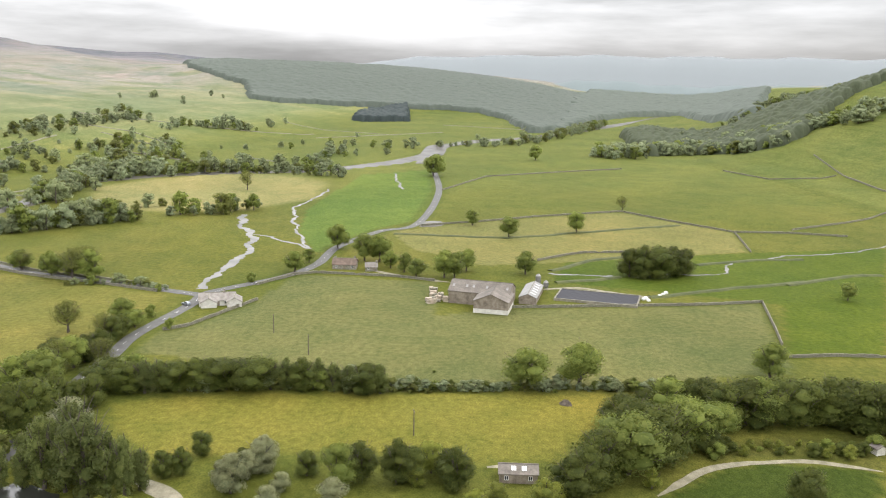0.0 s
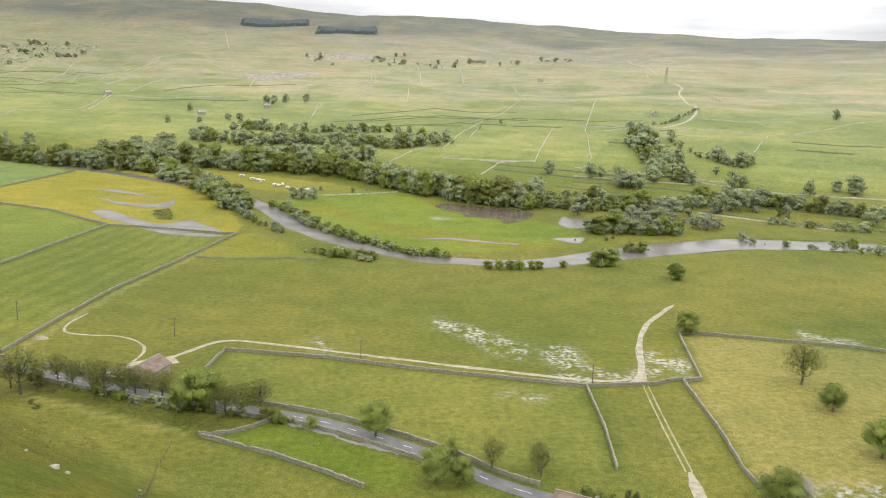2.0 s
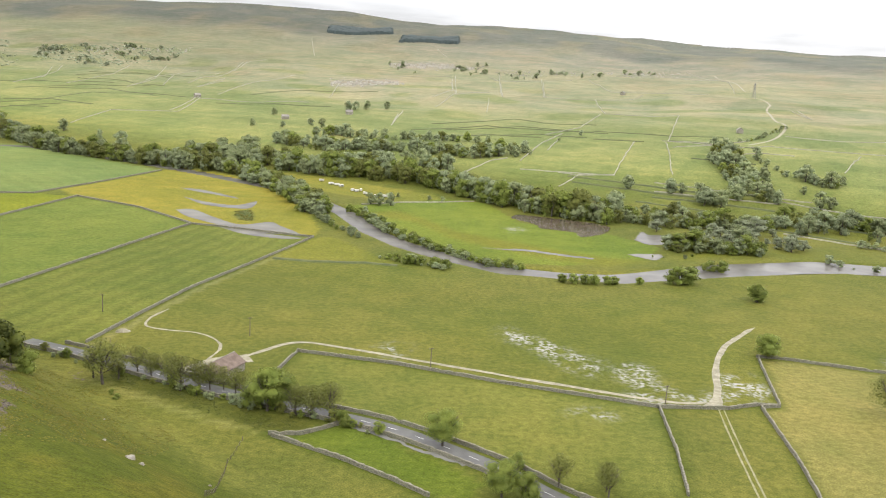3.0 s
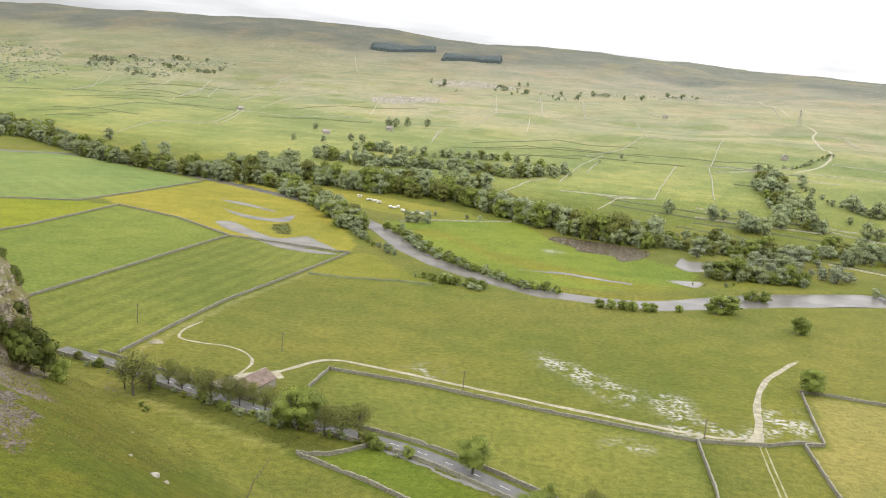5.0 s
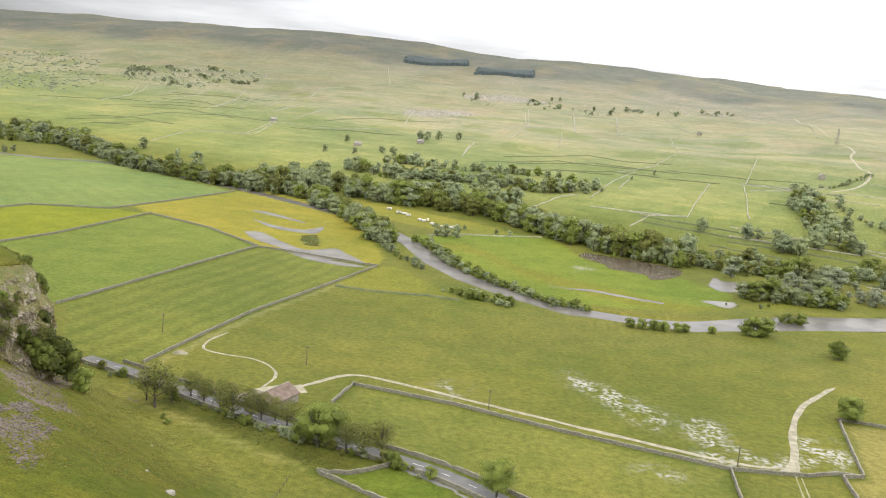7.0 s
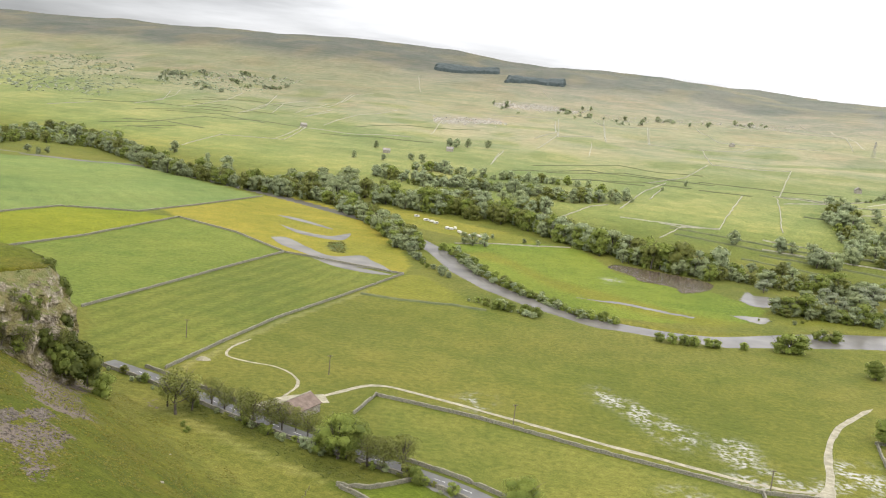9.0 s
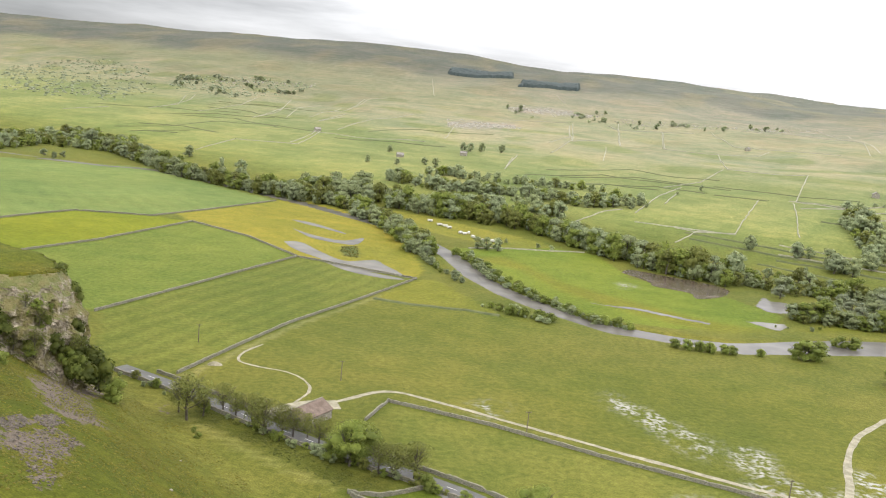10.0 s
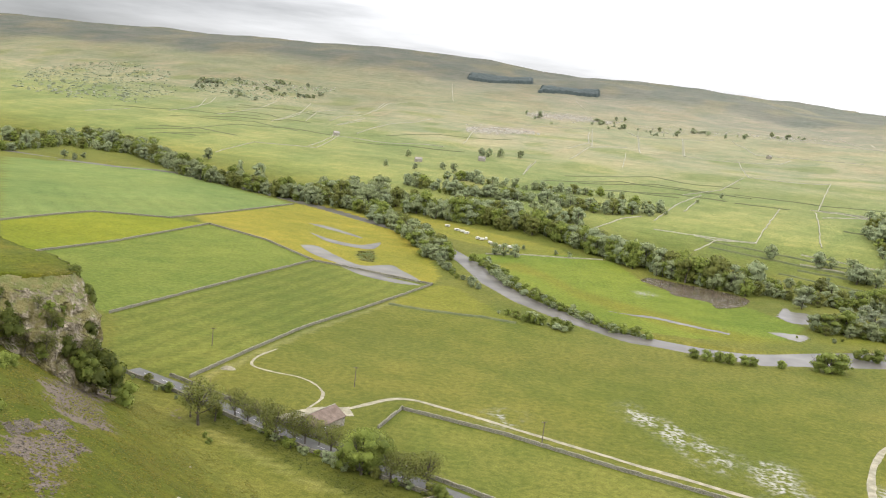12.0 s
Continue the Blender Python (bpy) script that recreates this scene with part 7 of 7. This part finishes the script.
tagged(part("yard", ribbon(smooth_line([(-84, 268), (-76, 282), (-66, 288)], 2), 4.2, 0.085, 0.8, 7), GRAVEL, None), "pale gravel yard behind the barn", "yard", kind="structure")

# farm with large cattle sheds
cattle = house("cattle_shed", 366.5, 6.0, -101, 27.0, 15.0, 5.6, 9.0, BOARD, SHEETING, "long cattle shed with a grey fibre-cement roof", category="barn", door=False)
for n in range(9):
    for side in (-1, 1):
        if (n + side) % 3:
            light = part("rooflight", boxed(-0.5, -1.0, 0, 0.5, 1.0, 0.05), STEEL, cattle)
            light.matrix_local = pose(-12 + 3 * n, side * 3.8, 7.53, -side * 24.4, 0, 0)
shed = house("cattle_shed", 354.5, 0.6, -8, 16.0, 14.8, 5.2, 8.4, BOARD, SHEETING, "timber-clad cattle shed with concrete lower walls", category="barn", door=False)
part("plinth", boxed(-8.06, -7.46, -0.3, 8.06, 7.46, 1.9), WHITEWASH, shed)
dairy = house("dairy_shed", 375.7, -15.9, -9, 24.0, 7.6, 3.0, 4.6, BOARD, STEEL, "pale steel-roofed dairy shed on the farm", category="shed", door=False)
for n in range(5):
    light = part("rooflight", boxed(-0.45, -1.2, 0, 0.45, 1.2, 0.04), WHITE, dairy)
    light.matrix_local = pose(-8 + 4 * n, -1.9, 4.03, 22.8, 0, 0)


def silo(x, y, radius, tall, label):
    """A feed bin: tapered foot, drum with hoops, conical lid."""
    ob = thing("feed_silo", pose(x, y, height(x, y)), label, "silo")
    prof = [(0.15, 0.9), (radius, 2.2), (radius, tall - 1.0), (radius * 0.95, tall - 0.9), (0.2, tall)]
    v, f, c = [], [], 16
    for rad, z in prof:
        v += [(rad * math.cos(6.2832 * j / c), rad * math.sin(6.2832 * j / c), z) for j in range(c)]
    f = [(i * c + j, i * c + (j + 1) % c, (i + 1) * c + (j + 1) % c, (i + 1) * c + j) for i in range(len(prof) - 1) for j in range(c)]
    part("drum", (v, f), STEEL, ob)
    for k in range(4):
        a = 6.2832 * (k + 0.5) / 4
        part("leg", boxed(radius * 0.85 * math.cos(a) - 0.07, radius * 0.85 * math.sin(a) - 0.07, -0.2, radius * 0.85 * math.cos(a) + 0.07, radius * 0.85 * math.sin(a) + 0.07, 2.4), STEEL, ob)


silo(394, -19.5, 1.3, 6.8, "tall white metal feed silo beside the sheds")
silo(389, -23.0, 1.2, 5.0, "small white metal feed silo beside the sheds")
pit = thing("slurry_store", pose(377.5, -46.0, 0, 0, 0, -12.8), "rectangular slurry store under a black cover", "slurry store")
bm = bmesh.new()
for q in ((-9.6, -18.4, -0.3, -9.0, 18.4, 1.2), (9.0, -18.4, -0.3, 9.6, 18.4, 1.2), (-9.0, -18.4, -0.3, 9.0, -17.8, 1.2), (-9.0, 17.8, -0.3, 9.0, 18.4, 1.2)):
    box(bm, *q, 0.03)
part("rim", bm, COPING, pit)
v, f = [], []
for i in range(25):
    for j in range(13):
        x, y = -9.0 + 18 * j / 12, -17.8 + 35.6 * i / 24
        v.append((x, y, 0.85 + 0.12 * noise.noise(Vector((x * 0.6, y * 0.6, 2)))))
f = [(i * 13 + j, i * 13 + j + 1, (i + 1) * 13 + j + 1, (i + 1) * 13 + j) for i in range(24) for j in range(12)]
part("cover", (v, f), BLACKSHEET, pit)


def stack(x, y, turn, long, wide, rows, label, material, name="timber_stack"):
    """A stack of boards or bales, one piece above another."""
    r = random.Random(int(x * 7 + y))
    ob = thing(name, pose(x, y, height(x, y), 0, 0, turn), label, "stack", "farmyard stacks")
    for k in range(rows):
        dx = r.uniform(-0.3, 0.3)
        part("layer", boxed(-long / 2 + dx, -wide / 2, 0.5 * k - 0.05, long / 2 + dx, wide / 2, 0.5 * k + 0.42, 0.05), material, ob)


for n in range(20):
    r = random.Random(n)
    stack(358 + r.uniform(-1, 24), 23.0 + r.uniform(-2.0, 7.5), r.uniform(0, 180), r.uniform(2, 4), r.uniform(1, 2), r.randint(2, 5), "untidy stack of pale timber and pallets", PALEBOARD if n % 3 else COPING)
for x, y in ((379, -66.5), (381, -68), (377.5, -68.5), (389, -77), (392, -79), (386, -75)):
    stack(x, y, 20, 1.6, 1.3, 2, "stacked white wrapped bales beside the slurry store", WHITE, "bale_stack")

# white bungalow by the junction
bung = house("bungalow", 346.5, 119.5, -72, 15, 9, 2.4, 4.6, WHITEWASH, SLATE, "white bungalow with a brown hipped slate roof", (-5.5, -2.5, 0.5, 3.5, 6.0), 1, (3.0,))
wing = house("bungalow", 341.5, 121.5, 18, 7, 6.5, 2.3, 4.1, WHITEWASH, SLATE, "white bungalow wing with a brown slate roof", (-2.0, 1.5), 1)
wing = house("bungalow", 345.0, 111.5, 18, 8, 6, 2.3, 4.0, WHITEWASH, SLATE, "white bungalow end wing with a brown slate roof", (-2.0, 1.5), 1)
tagged(part("forecourt", ribbon(smooth_line([(343, 128), (352, 126), (360, 122)], 2), 4.5, 0.085, 0.4, 8), ASPHALT, None), "small tarmac forecourt before the bungalow", "forecourt", kind="structure")

# farmhouse and yard beside the road
house("farmhouse", 105.4, 167.4, 14, 9.5, 5.6, 2.3, 4.9, VILLSTONE, SLATE, "low stone farmhouse with a brown slate roof", (-3, 0, 3), 1, (-4.2, 4.2))
house("farm_building", 108.0, 162.0, 14, 9.0, 5.4, 2.3, 4.7, VILLSTONE, SHEETING, "stone outbuilding with a grey sheet roof", (-3, 2), 1)
house("farm_building", 112.6, 158.4, 14, 7.0, 6.0, 2.0, 4.0, VILLSTONE, VILLSLATE, "low stone outbuilding with a tan roof", (0,), 1)
house("outhouse", 117.6, 160.2, -28, 4.2, 3.4, 2.1, 2.7, BOARD, STEEL, "small outhouse with a pale blue metal roof", (), 1, category="shed", door=False)
house("dark_barn", 106.8, 185.0, 62, 7, 6, 3.4, 5.6, BOARD, SHEETING, "dark timber barn behind parked vehicles", category="barn", door=False)
tagged(part("yard", ribbon(smooth_line([(101, 170), (106, 176), (112, 181)], 2), 5.0, 0.085, 0.7, 9), GRAVEL, None), "pale gravel farmyard with parked cars", "yard", kind="structure")
house("cottage", 49.5, 176.5, -32, 11, 8, 3.4, 6.0, WHITEWASH, PINKROOF, "roadside cottage with a brown tiled roof", (-3.5, 0, 3.5), 1, (4.2,))
house("fishing_lodge", 199.5, -9.0, -88, 9.5, 5.5, 2.6, 3.9, BOARD, SHEETING, "low dark lodge with skylights among the trees", (-3, 0, 3), 1)
part_of_lodge = bpy.context.scene.objects["fishing_lodge"]
for k in (-1.2, 1.4):
    light = part("rooflight", boxed(-0.6, -0.7, 0, 0.6, 0.7, 0.06), WHITE, part_of_lodge)
    light.matrix_local = pose(k, -1.4, 3.48, 25, 0, 0)

house("garden_shed", 226, -107, 20, 3.6, 2.8, 2.0, 2.7, WHITEWASH, VILLSLATE, "small white garden shed beside shrub beds", (0,), 1, category="shed", door=False)

# cottages by the road bend
house("cottage", 420, 78, -88, 12, 7, 2.6, 5.0, MASONRY, PINKROOF, "low stone cottage with a reddish roof among trees", (-4, 0, 4), 1, (-5, 5))
house("cottage", 417, 64, -80, 6, 5, 2.3, 4.0, MASONRY, SLATE, "small stone cottage behind a field wall", (-1.5, 1.5), 1, (2.6,))

# the village across the river
VILLAGE = [(565, 532, 10, 4.2), (567, 520, 11, 5.0), (593, 530, 13, 3.6), (577, 502, 13, 3.6), (601, 509, 12, 4.6), (597, 490, 13, 4.2), (632, 506, 10, 5.0), (619, 487, 13, 5.0), (651, 500, 12, 4.2), (644, 482, 10, 4.2), (670, 493, 13, 5.0), (687, 494, 9, 3.6), (681, 476, 10, 3.6), (704, 481, 11, 3.6), (721, 482, 11, 5.0), (716, 465, 13, 5.0), (735, 467, 12, 5.0)]
VILLAGE += [(748, 468, 13, 5.0), (612, 582, 10, 4.6), (626, 582, 9, 3.6), (559, 616, 10, 5.0), (456, 590, 10, 4.6), (468, 587, 12, 4.6), (640, 519, 12, 5.0), (663, 516, 13, 4.6), (618, 522, 11, 4.6), (583, 548, 11, 4.4), (580, 516, 10, 4.6), (700, 466, 12, 4.2), (660, 480, 10, 4.2), (607, 500, 10, 4.6), (690, 508, 10, 4.2), (625, 540, 10, 4.4)]
for n, (x, y, long, eaves) in enumerate(VILLAGE):
    r = random.Random(500 + n)
    pale = x in (626, 456, 612)
    house("village_house", x, y, r.choice((-50, 40, -35, 52, -62)), long, r.uniform(7, 8.5), eaves, eaves + r.uniform(2.3, 3.0), WHITEWASH if pale else VILLSTONE, VILLSLATE,
          "pale rendered village house below the hill" if pale else "grey stone village house with a slate roof", (-long * 0.32, 0, long * 0.32), 1 if eaves < 4.7 else 2, (-long / 2 + 0.8, long / 2 - 0.8), "village houses")
for n, (x, y) in enumerate([(-151, 1282), (-236, 1229), (-431, 1463), (322, 1637), (360, 1071)]):
    house("field_barn", x, y, 20 * n, 10, 7, 4.0, 6.5, MASONRY, SLATE, "lonely stone field barn on the hillside", group="field barns", category="barn", door=False)


# ---- bridge ----
def bridge():
    """A stone bridge of three arches that carries the lane over the river."""
    a, b = np.array((478.0, 366.0)), np.array((512.0, 410.0))
    d = (b - a) / np.linalg.norm(b - a)
    n, long = np.array((-d[1], d[0])), float(np.linalg.norm(b - a))
    ob = thing("stone_bridge", pose(*a, 0, 0, 0, math.degrees(math.atan2(d[1], d[0]))), "old grey stone road bridge of three arches", "bridge")
    for side in (-1, 1):
        v, f = [], []
        steps = 48
        for i in range(steps + 1):
            x = long * i / steps
            c = (x / long * 3) % 1.0
            low = -2.4 if c < 0.12 or c > 0.88 else -2.4 + 2.0 * math.sin(math.pi * (c - 0.12) / 0.76)
            for y in (side * 3.2, side * 3.75):
                v += [(x, y, low), (x, y, 0.95)]
        for i in range(steps):
            k = 4 * i
            f += [(k, k + 4, k + 5, k + 1), (k + 2, k + 3, k + 7, k + 6), (k + 1, k + 5, k + 7, k + 3), (k, k + 2, k + 6, k + 4)]
        part("parapet", (v, f), MASONRY, ob)
    part("deck", boxed(0, -3.2, -0.5, long, 3.2, -0.02), MASONRY, ob)


bridge()


# ---- vehicles ----
def car(x, y, turn, material, label, van=False, group="parked vehicles"):
    """A parked car or van: shaped body, glass, lamps and four wheels."""
    ob = thing("van" if van else "car", pose(x, y, height(x, y) + 0.1, 0, 0, turn), label, "van" if van else "car", group)
    h, roof = (2.1, [(-2.4, 0.5), (-2.42, 1.95), (-2.2, 2.1), (0.9, 2.1), (1.45, 1.25), (2.35, 1.0), (2.45, 0.5)]) if van else (1.45, [(-2.05, 0.45), (-2.1, 0.9), (-1.75, 1.38), (-1.3, 1.45), (0.1, 1.45), (0.8, 0.95), (1.9, 0.82), (2.1, 0.45)])
    v, f, n = [], [], len(roof)
    for y0, pinch in ((-0.86, 0.14), (0.86, -0.14)):
        v += [(px, y0 + (pinch if pz > 1.1 else 0), pz) for px, pz in roof] + [(roof[0][0], y0, 0.25), (roof[-1][0], y0, 0.25)]
    m = n + 2
    ring = [n, *range(n), n + 1]
    f = [tuple(ring), tuple(i + m for i in reversed(ring))] + [(ring[i], ring[i + 1], ring[i + 1] + m, ring[i] + m) for i in range(len(ring) - 1)] + [(n + 1, n, n + m, n + 1 + m)]
    part("body", (v, f), material, ob)
    if van:
        glass = (((0.95, 2.02), (1.4, 1.3), 0.66),)
    else:
        glass = (((0.15, 1.40), (0.72, 1.0), 0.62), ((-1.72, 1.34), (-2.03, 0.97), 0.62))
    for (ax, az), (bx, bz), w in glass:
        part("windscreen", ([(ax + 0.03, -w, az + 0.03), (ax + 0.03, w, az + 0.03), (bx + 0.03, w, bz + 0.03), (bx + 0.03, -w, bz + 0.03)], [(0, 1, 2, 3)]), GLASS, ob)
    for side in (-1, 1):
        z0, z1 = (1.3, 1.95) if van else (0.98, 1.36)
        x0, x1 = (0.1, 1.1) if van else (-1.5, 0.2)
        part("side_window", boxed(x0, side * 0.80 - 0.06, z0, x1, side * 0.80 + 0.04, z1), GLASS, ob)
        part("headlight", boxed(roof[-1][0] - 0.12, side * 0.62 - 0.16, 0.62, roof[-1][0] + 0.02, side * 0.62 + 0.16, 0.76, 0.02), WHITE, ob)
        for wx in (-1.35, 1.35):
            tyre, c = [], 14
            for k in (-0.1, 0.1):
                tyre += [(0.32 * math.cos(6.2832 * j / c), k, 0.32 * math.sin(6.2832 * j / c)) for j in range(c)]
            faces = [(j, (j + 1) % c, (j + 1) % c + c, j + c) for j in range(c)] + [tuple(range(c - 1, -1, -1)), tuple(range(c, 2 * c))]
            wheel = part("wheel", (tyre, faces), RUBBER, ob)
            wheel.matrix_local = pose(wx, side * 0.82, 0.27)
            part("rim", boxed(-0.17, -0.115, -0.17, 0.17, 0.115, 0.17, 0.05), STEEL, wheel)
    return ob


car(104.2, 181.2, 150, WHITE, "white motor van parked on the gravel yard", True)
car(110.6, 178.0, 100, WHITE, "white car parked on the gravel yard")
car(109.0, 175.2, 100, WHITE, "white car parked on the gravel yard")
car(107.3, 180.0, 70, CARPAINT, "silver-blue car parked on the gravel yard")
car(108.0, 177.2, 80, CARPAINT, "silver-blue car parked on the gravel yard")
car(62.8, 175.2, -15, WHITE, "white van towing a flat trailer", True)
car(341.5, 131.5, 60, CARPAINT, "dark car at the road junction")
car(446, 324, 60, WHITE, "white car on the lane before the bridge")
car(470, 357, 57, WHITE, "white car on the lane before the bridge")
trailer = thing("flat_trailer", pose(58.3, 176.6, 0, 0, 0, -15), "flat trailer with a red load behind the van", "trailer")
part("bed", boxed(-2, -0.9, 0.6, 2, 0.9, 0.75, 0.03), STEEL, trailer)
part("load", boxed(-1.4, -0.6, 0.753, -0.1, 0.6, 1.35, 0.1), REDPAINT, trailer)
for wx, wy in ((-0.4, -0.8), (-0.4, 0.8), (0.5, -0.8), (0.5, 0.8)):
    part("wheel", boxed(wx - 0.3, wy - 0.1, 0.05, wx + 0.3, wy + 0.1, 0.62, 0.15), RUBBER, trailer)


def caravan(x, y, turn):
    ob = thing("caravan", pose(x, y, height(x, y) + 0.05, 0, 0, turn), "white touring caravan on the riverside meadow", "caravan", "riverside caravans")
    part("body", boxed(-2.4, -1.0, 0.45, 2.4, 1.0, 2.3, 0.25), CREAM, ob)
    part("window", boxed(-1.0, -1.03, 1.2, 1.0, -0.96, 1.85, 0.03), GLASS, ob)
    part("window", boxed(2.36, -0.7, 1.25, 2.43, 0.7, 1.9, 0.03), GLASS, ob)
    for side in (-1, 1):
        part("wheel", boxed(-0.32, side * 0.95 - 0.1, -0.05, 0.32, side * 0.95 + 0.1, 0.58, 0.16), RUBBER, ob)


for n, (x, y) in enumerate([(-119, 806), (-107, 786), (-96, 773), (-83, 749), (-76, 753), (-70, 732), (-59, 717), (-52, 721), (-101, 781), (-79, 745)]):
    caravan(x, y, 25 * n)

# ---- poles and fences ----
def power_pole(x, y, tall):
    ob = thing("power_pole", pose(x, y, height(x, y), 0, 0, 20), "creosoted timber power pole standing in the field", "power pole", "power poles")
    v, f, c = [], [], 8
    for z, rad in ((-0.5, 0.19), (tall, 0.13)):
        v += [(rad * math.cos(6.2832 * j / c), rad * math.sin(6.2832 * j / c), z) for j in range(c)]
    part("post", (v, [(j, (j + 1) % c, (j + 1) % c + c, j + c) for j in range(c)] + [tuple(range(c, 2 * c))]), TIMBER, ob)
    part("crossarm", boxed(-0.9, -0.07, tall - 0.45, 0.9, 0.07, tall - 0.28, 0.02), TIMBER, ob)
    for k in (-0.75, 0, 0.75):
        part("insulator", boxed(k - 0.06, -0.06, tall - 0.28, k + 0.06, 0.06, tall - 0.02, 0.03), COPING, ob)


for x, y in ((-2, 288), (-72, 313), (-137, 334), (75, 262.5), (205, 162), (280, 186), (322, 237), (308, 84), (285, 65), (222, 20)):
    power_pole(x, y, 7.6)

fence = thing("wire_fence", pose(0, 0, 0), "thin post and wire fence climbing the slope", "fence")
line = straight_line(FENCE, 3.0)
for x, y in line:
    z = height(x, y)
    part("post", boxed(x - 0.07, y - 0.07, z - 0.3, x + 0.07, y + 0.07, z + 1.25, 0.015), TIMBER, fence)
for k in (0.5, 0.85, 1.15):
    v = [(x, y, height(x, y) + k + d) for x, y in line for d in (-0.012, 0.012)]
    part("wire", (v, [(2 * i, 2 * i + 2, 2 * i + 3, 2 * i + 1) for i in range(len(line) - 1)]), STEEL, fence)


def pylon(x, y, tall):
    """A lattice pylon: four leaning legs, cross braces and three pairs of arms."""
    ob = thing("pylon", pose(x, y, height(x, y), 0, 0, 35), "grey steel lattice pylon on the moorland shoulder", "pylon")

    def bar(name, a, b, w):
        a, b = Vector(a), Vector(b)
        bm = boxed(-w, -w, 0, w, w, (b - a).length)
        bm.transform(Matrix.Translation(a) @ (b - a).to_track_quat("Z", "Y").to_matrix().to_4x4())
        part(name, bm, STEEL, ob)

    levels = [(0, 3.0), (0.3, 2.0), (0.55, 1.2), (0.8, 0.8), (1.0, 0.3)]
    corners = ((-1, -1), (1, -1), (1, 1), (-1, 1))
    for (t0, w0), (t1, w1) in zip(levels, levels[1:]):
        for k, (cx, cy) in enumerate(corners):
            dx, dy = corners[(k + 1) % 4]
            bar("leg", (cx * w0, cy * w0, tall * t0 - 0.3), (cx * w1, cy * w1, tall * t1), 0.16)
            bar("brace", (cx * w0, cy * w0, tall * t0), (dx * w1, dy * w1, tall * t1), 0.09)
    for t, out in ((0.66, 4.6), (0.79, 5.6), (0.92, 4.2)):
        for side in (-1, 1):
            bar("arm", (0, 0, tall * t), (side * out, 0, tall * t + 0.2), 0.18)
            bar("insulator", (side * out, 0, tall * t - 1.6), (side * out, 0, tall * t), 0.1)


pylon(514, 1481, 27)
